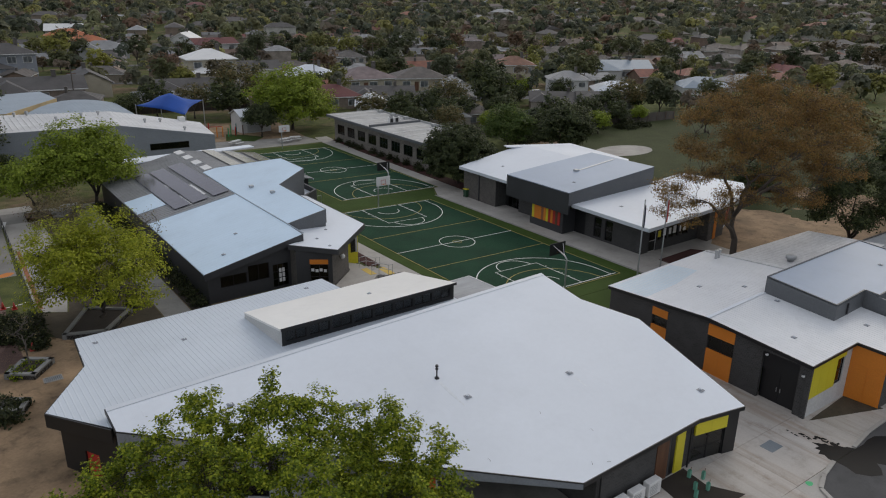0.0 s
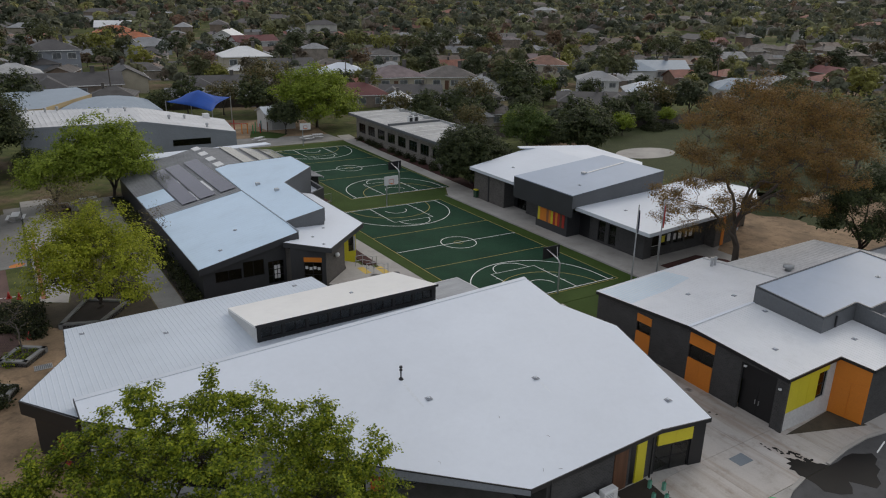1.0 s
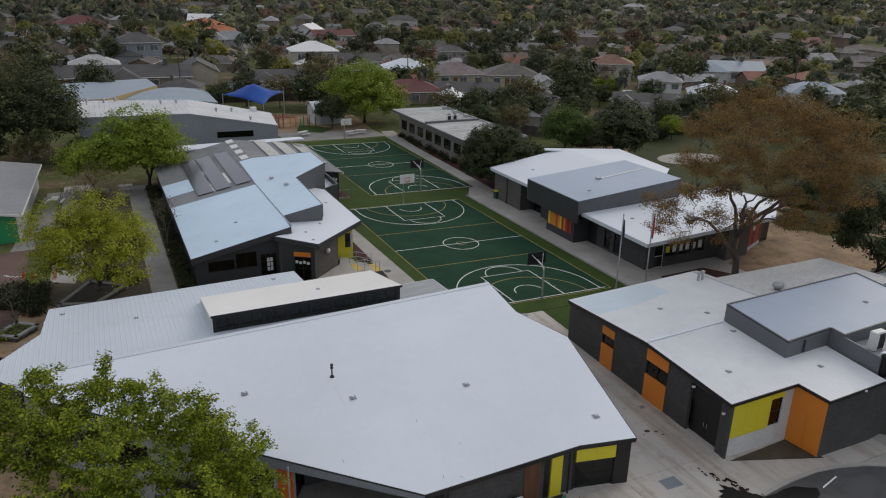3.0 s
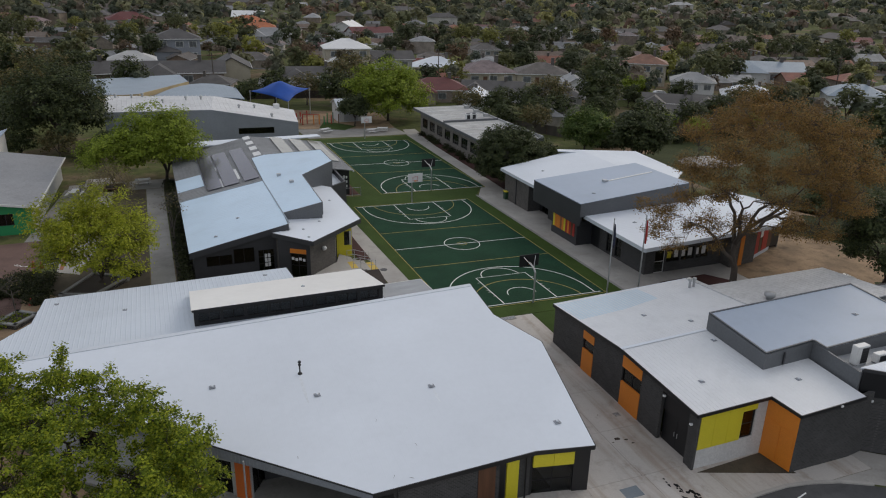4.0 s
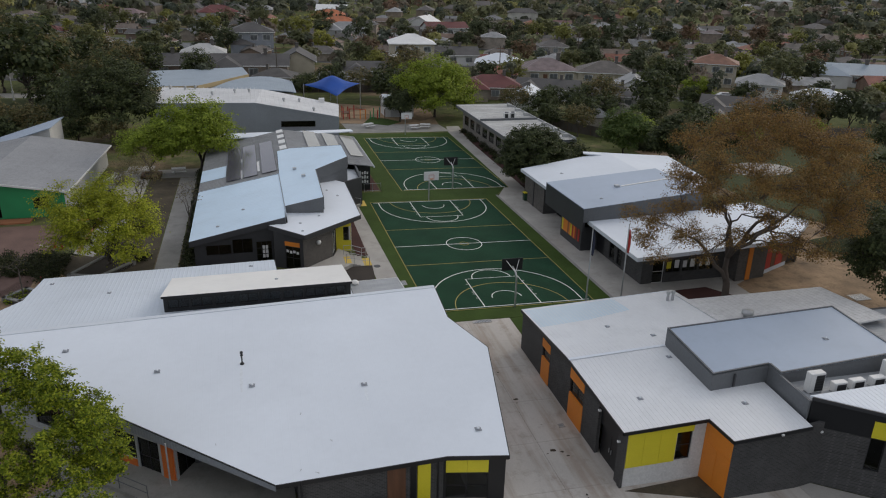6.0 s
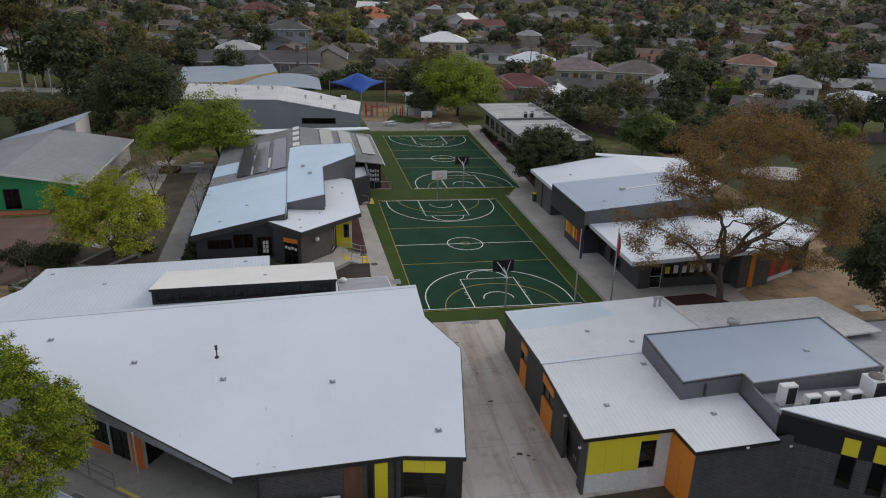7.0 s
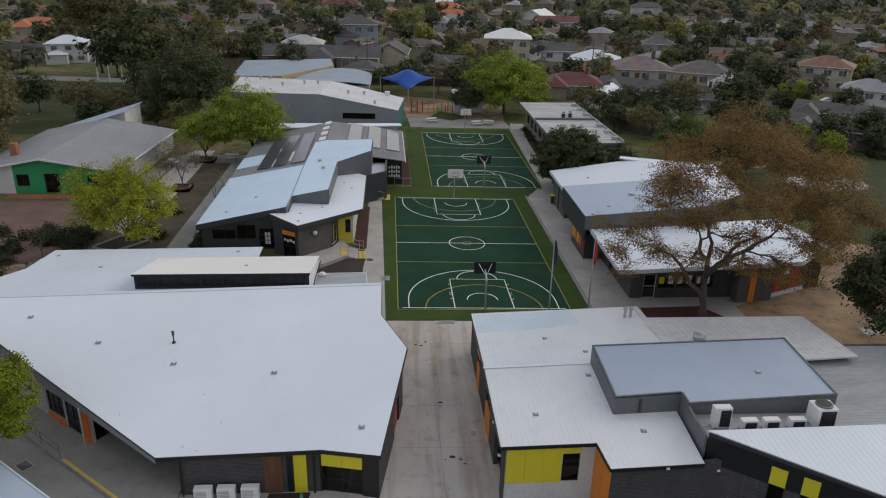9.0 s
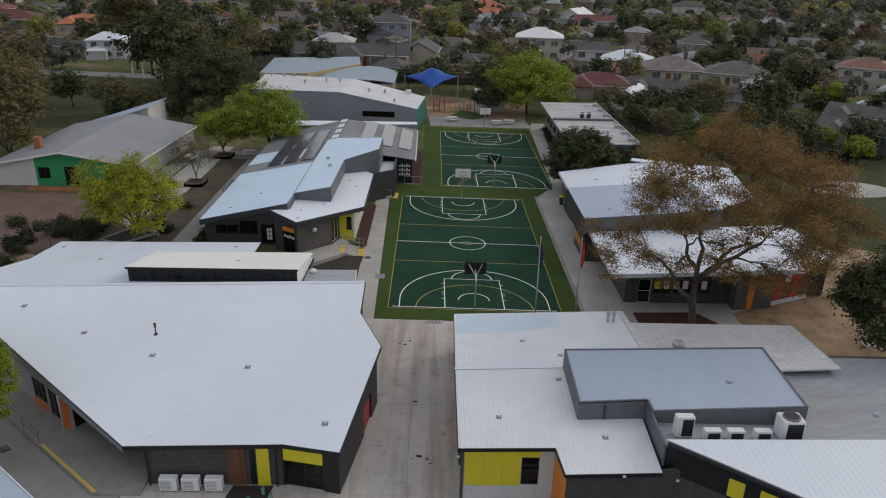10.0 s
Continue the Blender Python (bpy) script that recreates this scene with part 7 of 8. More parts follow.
# ---- houses ----
def house_meshes(w, d, h, rise, style, storeys=1):
    """Wall, roof, chimney, window and door meshes of one detached house, in its own metres."""
    out = []
    o = 0.5
    body = Shape().box(-w / 2, w / 2, -d / 2, d / 2, -0.4, h)
    r = Shape()
    if style == "hip":
        k = min(w, d) / 2 + o
        a = max(0.0, w / 2 + o - k)
        b = max(0.0, d / 2 + o - k)
        v = [(-w / 2 - o, -d / 2 - o, h), (w / 2 + o, -d / 2 - o, h), (w / 2 + o, d / 2 + o, h), (-w / 2 - o, d / 2 + o, h)]
        v += [(x, y, h - 0.18) for x, y, _ in v] + [(-a, -b, h + rise), (a, b, h + rise)]
        if w >= d:
            f = [(0, 1, 9, 8), (1, 2, 9), (2, 3, 8, 9), (3, 0, 8)]
        else:
            f = [(0, 1, 8), (1, 2, 9, 8), (2, 3, 9), (3, 0, 8, 9)]
        r.add(v, f + [(7, 6, 5, 4), (0, 4, 5, 1), (1, 5, 6, 2), (2, 6, 7, 3), (3, 7, 4, 0)])
    else:
        v = [(-w / 2 - o, -d / 2 - o, h - 0.05), (w / 2 + o, -d / 2 - o, h - 0.05), (w / 2 + o, 0, h + rise), (-w / 2 - o, 0, h + rise), (w / 2 + o, d / 2 + o, h - 0.05), (-w / 2 - o, d / 2 + o, h - 0.05)]
        v += [(x, y, z - 0.16) for x, y, z in v]
        r.add(v, [(0, 1, 2, 3), (3, 2, 4, 5), (7, 6, 9, 8), (8, 9, 11, 10), (0, 6, 7, 1), (5, 4, 10, 11), (1, 7, 8, 2), (2, 8, 10, 4), (0, 3, 9, 6), (3, 5, 11, 9)])
        body.add([(-w / 2, -d / 2, h), (-w / 2, d / 2, h), (-w / 2, 0, h + rise * 0.93), (-w / 2 + 0.2, -d / 2, h), (-w / 2 + 0.2, d / 2, h), (-w / 2 + 0.2, 0, h + rise * 0.93)], [(0, 2, 1), (3, 4, 5), (0, 3, 5, 2), (1, 2, 5, 4)])
        body.add([(w / 2, -d / 2, h), (w / 2, d / 2, h), (w / 2, 0, h + rise * 0.93), (w / 2 - 0.2, -d / 2, h), (w / 2 - 0.2, d / 2, h), (w / 2 - 0.2, 0, h + rise * 0.93)], [(0, 1, 2), (3, 5, 4), (0, 2, 5, 3), (1, 4, 5, 2)])
    out.append(("wall", body.mesh("wall", M["house_wall"])))
    out.append(("roof", r.mesh("roof", M["tile_roof"])))
    out.append(("chimney", Shape().box(w * 0.18, w * 0.18 + 0.7, -0.4, 0.4, h, h + rise + 0.9).box(w * 0.18 - 0.06, w * 0.18 + 0.76, -0.46, 0.46, h + rise + 0.9, h + rise + 1.05).mesh("chimney", M["brown_brick"])))
    for s in range(storeys):
        z = 0.9 + 2.8 * s
        for x in (-w * 0.3, w * 0.05, w * 0.34):
            out.append(("window", Shape().box(x - 0.95, x + 0.95, -d / 2 - 0.06, -d / 2 + 0.02, z - 0.08, z + 1.38).mesh("window", M["white_paint"])))
            out.append(("pane", Shape().box(x - 0.86, x - 0.03, -d / 2 - 0.075, -d / 2 - 0.055, z, z + 1.3).box(x + 0.03, x + 0.86, -d / 2 - 0.075, -d / 2 - 0.055, z, z + 1.3).mesh("pane", M["glass"])))
    out.append(("door", Shape().box(-w * 0.14, -w * 0.14 + 0.95, -d / 2 - 0.05, -d / 2 + 0.02, 0, 2.1).mesh("door", M["timber"])))
    for y in (-d / 2 - o - 0.06, d / 2 + o):
        out.append(("gutter", Shape().box(-w / 2 - o, w / 2 + o, y, y + 0.06, h - 0.2, h - 0.04).mesh("gutter", M["white_paint"])))
    return out


def wing_meshes(w, d, h, rise):
    """A front wing with its own hipped roof and a carport slab."""
    r = Shape()
    x0, x1, y0, y1 = -w / 2 - 0.3, -w / 2 + 6.3, -d / 2 - 3.5, 0.5
    r.add([(x0, y0, h - 0.1), (x1, y0, h - 0.1), (x1, y1, h - 0.1), (x0, y1, h - 0.1), ((x0 + x1) / 2, y0 + 3.2, h + rise * 0.9), ((x0 + x1) / 2, y1, h + rise * 0.9)], [(0, 1, 4), (1, 2, 5, 4), (3, 0, 4, 5), (2, 3, 5), (3, 2, 1, 0)])
    return [("wall", Shape().box(-w / 2 + 0.1, -w / 2 + 5.9, -d / 2 - 3.1, -d / 2 + 0.3, -0.4, h - 0.1).mesh("wall", M["house_wall"])), ("roof", r.mesh("roof", M["tile_roof"]))]


KINDS = [
    (house_meshes(14, 9.5, 2.9, 2.3, "hip") + wing_meshes(14, 9.5, 2.9, 2.0), "single-storey house with a hipped tile roof"),
    (house_meshes(12, 10, 2.9, 2.2, "hip"), "compact house with a hipped tile roof"),
    (house_meshes(13, 8, 3.0, 2.4, "gable"), "house with a gabled roof"),
    (house_meshes(11, 9, 5.7, 2.1, "hip", 2) + wing_meshes(11, 9, 2.9, 1.2), "two-storey house with a hipped roof"),
    (house_meshes(15, 8.5, 2.8, 1.9, "gable") + wing_meshes(15, 8.5, 2.8, 1.8), "long house with a gabled roof and a front wing"),
]


def house(kind, x, y, turn, size=1.0, roof_mat=None, wall_mat=None, label=None):
    t = thing("house", (0, 0, 0), label or KINDS[kind][1], "house", "houses of the suburb")
    for name, me in KINDS[kind][0]:
        if (name == "roof" and roof_mat) or (name == "wall" and wall_mat):
            me = me.copy()
            me.materials[0] = M[roof_mat if name == "roof" else wall_mat]
        part(name, me, t)
    t.matrix_basis = pose(x, y, gz(x, y), 0, 0, turn) @ Matrix.Scale(size, 4)


rng = np.random.default_rng(5)
NAMED = [
    (3, 34, 164, -8, 1.15, "white_paint", "house_cream", "two-storey cream house with a white hipped roof"),
    (0, 39.5, 105, -15, 0.95, "maroon_roof", None, "house with a dark red tile roof"),
    (2, 43, 92, 60, 0.75, "pale_roof", "white_wall", "small white house with a pale grey gabled roof"),
    (1, 55, 145, -20, 1.05, "pale_roof", "house_cream", "cream house with a pale grey hipped roof"),
    (1, 62, 128, -10, 1.15, None, "house_cream", "cream house with a brown hipped roof"),
    (1, 76, 123, -25, 1.1, None, "house_cream", "cream house with a brown hipped roof"),
    (2, 73, 102, 65, 0.9, "grey_roof", "white_wall", "white gabled house with a grey roof"),
    (3, 104, 117, -35, 1.0, None, "house_cream", "cream two-storey house with a brown tile roof"),
    (4, 74, 64, -38, 0.8, "dark_tile", None, "long low house with a dark tile roof"),
    (4, 90, 70, -38, 0.85, "dark_tile", "house_cream", "long low house with a dark tile roof"),
    (0, 62, 92, -30, 0.85, "dark_tile", "pale_wall", "house with a dark hipped roof"),
    (4, 52, 102, -30, 0.9, "dark_tile", "white_wall", "low white house with a dark tile roof"),
    (3, 96, 88, -38, 0.85, "grey_roof", "white_wall", "white two-storey house with a grey hipped roof"),
    (0, 107, 82, -40, 0.8, "pale_roof", "white_wall", "white house with a pale grey roof"),
    (0, 131, 74, -40, 0.9, "slate_roof", "white_wall", "white house with a blue-grey hipped roof"),
    (4, 142, 112, -30, 1.2, "slate_roof", "white_wall", "long white house with a blue-grey roof"),
    (4, 82, 77, -40, 0.8, "dark_tile", None, "low house with a dark roof"),
    (3, -23.4, 148, 0, 0.95, "flat_roof", "house_cream", "cream rendered two-storey block"),
    (2, 68, 292, 60, 1.3, "white_paint", "white_wall", "white house with a steep gable"),
    (4, 72, 270, 5, 1.2, "maroon_roof", "white_wall", "long house with a red roof"),
    (0, 27, 258, -10, 1.2, "grey_roof", "pale_wall", "grey house with a hipped roof"),
    (0, 29, 296, -10, 1.2, "orange_tile", None, "house with an orange tile roof"),
    (2, 36, 384, -15, 1.3, "white_paint", None, "house with a pale blue-white roof"),
    (0, 30, 345, -10, 1.3, "orange_tile", None, "house with an orange tile roof"),
    (3, -83, 146, 12, 0.85, "pale_roof", "white_wall", "white two-storey house with a pale roof"),
    (3, -71, 156, 10, 1.0, "slate_roof", "white_wall", "white two-storey house with a blue-grey roof"),
    (0, -118, 212, 10, 1.1, "orange_tile", None, "house with an orange tile roof"),
    (0, -144, 214, 10, 1.3, "maroon_roof", None, "house with a dark red tile roof"),
    (0, -26, 360, 5, 1.4, "maroon_roof", "pale_wall", "house with a red tile roof"),
    (3, -11, 196, 0, 1.2, "dark_tile", "mid_pale", "dark two-storey house with a charcoal roof"),
    (2, 0, 150, 85, 1.1, "dark_tile", "house_cream", "cream gabled house with a dark tile roof"),
    (4, -12, 140, -5, 1.2, "dark_tile", None, "long house with a dark tile roof"),
    (4, 18, 134, -8, 1.0, "dark_tile", "white_wall", "long white house with a dark tile roof"),
    (4, -34, 142, 8, 1.2, "dark_tile", None, "long house with a dark tile roof"),
    (4, 46, 166, -8, 1.1, "dark_tile", "white_wall", "long white house with a dark gabled roof"),
]
taken = []
for kind, x, y, turn, size, rm, wm, lab in NAMED:
    house(kind, x, y, turn, size, rm, wm, lab)
    taken.append((x, y))


def in_view(x, y, near, far):
    a, r = math.degrees(math.atan2(x + 16, y + 50)), math.hypot(x + 16, y + 50)
    return near < r < far and -36 < a < 72


EDGE = [(-135.0, 118.0), (-44.0, 116.0), (14.0, 108.0), (30.0, 92.0), (38.0, 82.0), (55.0, 56.0), (92.0, 54.0), (130.0, 40.0)]


def free(x, y):
    if y < bend(x, EDGE) + 8:
        return False
    return all(math.hypot(x - a, y - b) > 13.5 for a, b in taken)


ca, sa = math.cos(radians(-17)), math.sin(radians(-17))
lots = []
for row in range(-4, 60):
    for col in range(-40, 60):
        u = col * 18.5 + rng.uniform(-2, 2)
        v = 26 * row + (7 if row % 2 else -2) + rng.uniform(-1.5, 1.5)
        x, y = u * ca - v * sa, u * sa + v * ca + 90
        lots.append((x, y, math.degrees(math.atan2(sa, ca)) + (180 if row % 2 else 0) + (90 if rng.random() < 0.2 else 0), rng.random(), rng.random()))
near_lots = [q for q in lots if in_view(q[0], q[1], 120, 405) and free(q[0], q[1])]
rng.shuffle(near_lots)
near_lots = sorted(near_lots, key=lambda q: math.hypot(q[0], q[1]))[:285]
for x, y, turn, a, b in near_lots:
    house((0, 0, 1, 2, 4, 1, 3, 0, 4, 2)[int(a * 10)], x, y, turn + (b - 0.5) * 8, 0.68 + 0.18 * b)
    taken.append((x, y))

# far houses, too many to count
far = Shape()
far_wall = Shape()
n_far = 0
for x, y, turn, a, b in lots:
    if not in_view(x, y, 120, 1500) or not free(x, y) or b > (0.42 if math.hypot(x + 16, y + 50) < 600 else 0.17):
        continue
    n_far += 1
    c, s = math.cos(radians(turn)), math.sin(radians(turn))
    w, d, h, z = 6.5 + 2 * a, 4.6 + b, 2.8 + (2.6 if a > 0.85 else 0), gz(x, y)
    put = lambda p, q, e: (x + c * p - s * q, y + s * p + c * q, z + e)
    far_wall.add([put(p, q, e) for e in (-0.3, h) for p, q in ((-w, -d), (w, -d), (w, d), (-w, d))], [(0, 1, 5, 4), (1, 2, 6, 5), (2, 3, 7, 6), (3, 0, 4, 7)])
    k = 0.5 if b > 0.3 else d * 0.95
    far.add([put(-w - 0.5, -d - 0.5, h), put(w + 0.5, -d - 0.5, h), put(w + 0.5, d + 0.5, h), put(-w - 0.5, d + 0.5, h), put(-w + k, 0, h + 2.3), put(w - k, 0, h + 2.3)], [(0, 1, 5, 4), (1, 2, 5), (2, 3, 4, 5), (3, 0, 4)])
fh = thing("far_houses", (150, 500, gz(150, 500)), "hundreds of distant tiled roofs of the suburb", "houses", "", "stuff")
tagged(part("far_roof", far.mesh("far_roof", M["far_roof"]), fh), kind="stuff")
tagged(part("far_wall", far_wall.mesh("far_wall", M["far_wall"]), fh), kind="stuff")

def open_front(x, y):
    """The front gardens of the named houses, which have no trees."""
    for _, a, b, *_ in NAMED:
        d = Vector((-8 - a, -45 - b)).normalized()
        u, v = (x - a) * d.x + (y - b) * d.y, (x - a) * -d.y + (y - b) * d.x
        if -6 < u < 26 and abs(v) < 7.5:
            return True
    return False


# garden trees
GT = []
for k in range(7):
    r = (2.6, 3.2, 2.9, 3.8, 2.4, 3.4, 3.0)[k]
    GT.append(grow(50 + k, 1.2 + 0.3 * k % 1.5, 0.14 + 0.02 * k, ball(11 + k % 3, r, r * (1.15 + 0.12 * (k % 4)), (0.8, 0.95, 1.25, 0.75, 1.5, 0.9, 1.0)[k], 70 + k), 85, 11, 0.34, 0.44, M["bark_dark"], M["leaf_mixed"], sides=4, twig=False))
spots = []
tries = 0
while len(spots) < 290 and tries < 9000:
    tries += 1
    a, r = radians(rng.uniform(-36, 72)), 112 + 250 * rng.random() ** 0.8
    x, y = -16 + r * math.sin(a), -50 + r * math.cos(a)
    if y < bend(x, EDGE) + 2 or open_front(x, y) or any(math.hypot(x - p, y - q) < 5.2 for p, q in taken[:330]) or any(math.hypot(x - p, y - q) < 3.5 for p, q in spots):
        continue
    spots.append((x, y))
for k, (x, y) in enumerate(spots):
    tree((x, y), GT[k % 7], "garden tree among the houses", "tree", rng.uniform(0, 360), rng.uniform(0.75, 1.35), "garden_tree", "garden trees")

# far woods and garden trees beyond counting
cent = []
tries = 0
while len(cent) < 8200 and tries < 60000:
    tries += 1
    a = radians(rng.uniform(-37, 73))
    r = 130 + 1900 * rng.random() ** 1.25
    x, y = -16 + r * math.sin(a), -50 + r * math.cos(a)
    if y < bend(x, EDGE) + 2 or (r < 420 and (rng.random() < 0.4 or open_front(x, y))):
        continue
    if r < 420 and any(abs(x - p) + abs(y - q) < 9.5 for p, q in taken):
        continue
    cent.append((x, y, r))
shares = np.cumsum([q[1] for q in FAR_HAZE_TINTS])
kinds = [[[], [], []] for _ in FAR_HAZE_TINTS]
for x, y, r in cent:
    near = r < 420
    k = int(np.searchsorted(shares, rng.random() * shares[-1]))
    h = rng.uniform(2.6, 6.2) + (0.0 if near else rng.uniform(0.8, 3.4))
    w = rng.uniform(1.6, 3.6) + (0 if near else rng.uniform(0.8, 3.4))
    if rng.random() < 0.08:
        h, w = h * 1.5, w * 0.7
    z = gz(x, y)
    for j in range(5 if near else 3):
        a, d = rng.uniform(0, 6.28), w * 0.55 * math.sqrt(rng.random())
        lr = w * rng.uniform(0.42, 0.66)
        c = np.array([x + d * math.cos(a), y + d * math.sin(a), z + h - lr * 0.5 - rng.uniform(0, 0.4) * h * (j > 0)])
        n = 30 if near else 16
        o = rng.normal(size=(n, 3))
        o /= np.linalg.norm(o, axis=1)[:, None]
        o[:, 2] = np.where(o[:, 2] < -0.35, -o[:, 2], o[:, 2])
        kinds[k][0].append(c + o * lr * rng.uniform(0.84, 1.05, n)[:, None] * np.array([1, 1, 0.85]))
        kinds[k][1].append(o * 2.2)
        kinds[k][2].append(np.full(n, lr * (0.56 if near else 0.8)))
woods = thing("far_trees", (150, 400, gz(150, 400)), "thick belt of garden trees among the distant houses", "trees", "", "stuff")
rg = np.random.default_rng(9)
for (far_name, _, _), (at, way, big) in zip(FAR_HAZE_TINTS, kinds):
    tagged(part("far_crowns", leaf_mesh("far_crowns", np.concatenate(at), np.concatenate(big), M["far_" + far_name], rg, 0.2, 1.25, np.concatenate(way)), woods, far_name.replace("_", " ") + " tree crowns"), kind="stuff")

# ---- small things of the grounds ----
def blotch(x, y, rx, ry, seed, mat, label, off=0.026, name="stain", category="stain", n=18):
    r = np.random.default_rng(seed)
    waves = [(j, r.uniform(0.06, 0.2) / j ** 0.45, r.uniform(0, 6.28)) for j in (1, 2, 3, 5, 8, 11)]
    poly = []
    for k in range(n):
        a = 2 * math.pi * k / n
        f = 0.85 + sum(c * math.sin(j * a + p) for j, c, p in waves)
        poly.append((x + rx * f * math.cos(a), y + ry * f * math.sin(a)))
    sheet(name, poly, off, M[mat], label, 0.004, category)


rw = np.random.default_rng(41)
for k in range(24):
    f = rw.random() ** 0.8
    x, y = 3.15 + 0.95 * f + rw.normal() * 0.22 * (0.4 + f), -22.0 - 2.6 * f + rw.normal() * 0.12
    blotch(x, y, 0.05 + 0.13 * f * rw.random(), 0.05 + 0.2 * rw.random() * (0.4 + f), 100 + k, "wet", "dark wet splash on the concrete lane", 0.0262 + 0.0002 * k)
sheet("stain", [(2.5, -25.44), (2.42, -25.1), (2.6, -24.75), (2.45, -24.5), (2.85, -24.4), (2.8, -24.1), (3.2, -24.15), (3.25, -23.7), (3.5, -24.1), (3.75, -24.2), (3.8, -24.6), (4.15, -24.7), (4.3, -25.0), (4.5, -25.1), (4.7, -25.44)], 0.034, M["wet"], "black wet run spreading over the concrete lane", 0.004, "stain")
sheet("stain", [(2.5, -25.46), (4.7, -25.46), (5.5, -25.5), (6.2, -25.4), (6.95, -25.45), (7.5, -25.8), (8.0, -26.05), (7.7, -26.5), (7.1, -26.7), (6.85, -27.1), (6.1, -27.3), (5.6, -27.8), (4.97, -27.9), (4.6, -27.3), (4.25, -26.8), (3.9, -27.2), (3.4, -27.5), (2.8, -27.2), (2.3, -26.6), (2.5, -26.0)], 0.036, M["wet"], "large black wet patch on the asphalt", 0.004, "stain")
sheet("parking_line", [(8.3, -26.2), (8.36, -26.1), (9.9, -25.73), (9.84, -25.83)], 0.037, M["line_white"], "short white painted parking line", 0.004, "painted line")
for k, (x, y, rx, ry) in enumerate([(49.0, 6.0, 5.5, 6.0), (47.0, 0.6, 3.4, 2.6), (40.5, -7.2, 2.4, 1.6)]):
    blotch(x, y, rx, ry, 150 + k, "grass", "thin grass patch at the yard edge", 0.028, "grass_patch", "grass", 48)
blotch(-0.6, -25.6, 0.28, 0.2, 160, "mark_green", "green sprayed mark on the concrete", 0.026, "sprayed_mark", "paint mark", 10)
for k, (x, y, r) in enumerate([(2.93, -18.3, 0.24), (3.41, -18.5, 0.14), (3.61, -18.9, 0.12), (2.56, -12.9, 0.2), (2.48, -9.55, 0.1), (1.98, -5.2, 0.16), (1.23, -5.6, 0.14), (1.62, -5.75, 0.18), (2.5, -18.5, 0.08), (2.5, -13.3, 0.07), (1.4, -5.2, 0.1), (3.2, -15.8, 0.06), (2.2, -8.3, 0.07)]):
    blotch(x, y, r, r * 0.55, 120 + k, "soil_stain", "small patch of dark leaf litter on the lane", 0.026, "leaf_litter", "leaf litter", 12)


def grate(x, y, w, d, label="steel drain grate set in the ground", turn=0.0, bars="steel"):
    t = thing("drain_grate", (0, 0, 0), label, "drain", "drains")
    s = Shape().box(-w / 2, w / 2, -d / 2, -d / 2 + 0.05, 0, 0.03).box(-w / 2, w / 2, d / 2 - 0.05, d / 2, 0, 0.03).box(-w / 2, -w / 2 + 0.05, -d / 2 + 0.05, d / 2 - 0.05, 0, 0.03).box(w / 2 - 0.05, w / 2, -d / 2 + 0.05, d / 2 - 0.05, 0, 0.03)
    part("rim", s.mesh("rim", M["concrete"]), t)
    part("bed", Shape().box(-w / 2 + 0.05, w / 2 - 0.05, -d / 2 + 0.05, d / 2 - 0.05, 0, 0.008).mesh("bed", M["mid_grey"]), t)
    n = max(4, int(w / 0.12))
    for k in range(n):
        x0 = -w / 2 + 0.06 + (w - 0.12) * (k + 0.5) / n
        part("bar", Shape().box(x0 - 0.02, x0 + 0.02, -d / 2 + 0.05, d / 2 - 0.05, 0.009, 0.026).mesh("bar", M[bars]), t)
    t.matrix_basis = pose(x, y, gz(x, y) + 0.022, 0, 0, turn)


cp = thing("cover_plate", (0.9, -22.6, gz(0.9, -22.6)), "blue-grey steel cover plate flush in the lane", "cover plate")
part("plate", Shape().bevel_box(0.35, 1.45, -23.0, -22.2, gz(0.9, -22.6), gz(0.9, -22.6) + 0.035, 0.01).mesh("plate", M["cover_plate"]), cp)
grate(-30.7, 7.4, 1.1, 0.75)
grate(-21.2, -18.2, 0.95, 0.7, "dark iron drain grate before the hall", -40, "charcoal")
grate(4.4, -16.1, 0.4, 0.4)
grate(37.8, -4.1, 1.6, 1.2, "square concrete drain pit cover in the yard")
grate(-1.1, 6.2, 0.85, 0.95)
grate(3.6, -2.2, 1.6, 0.5)


def shrub(x, y, r, h, seed, mat="leaf_shrub", label="low dark green shrub", n=420, leaf=0.12):
    rg = np.random.default_rng(seed)
    d = rg.normal(size=(n, 3))
    d /= np.linalg.norm(d, axis=1)[:, None]
    d *= rg.uniform(0.35, 1.0, n)[:, None]
    d[:, 2] = np.abs(d[:, 2])
    lumps = 1 + 0.25 * np.sin(d[:, :1] * 5 + seed) * np.cos(d[:, 1:2] * 6)
    c = d * np.array([r, r, h]) * lumps + np.array([0, 0, 0.05])
    t = thing("shrub", (0, 0, 0), label, "shrub", "shrubs")
    w = Shape()
    for k in range(7):
        a = 0.9 * k
        w.tube([(0, 0, -0.05), (0.3 * r * math.cos(a), 0.3 * r * math.sin(a), 0.4 * h), (0.7 * r * math.cos(a), 0.7 * r * math.sin(a), 0.75 * h)], [0.03, 0.02, 0.01], 4)
    part("stem", w.mesh("stem", M["bark_dark"]), t)
    part("foliage", leaf_mesh("foliage", c, leaf, M[mat], rg, 0.3), t)
    t.matrix_basis = pose(x, y, gz(x, y))


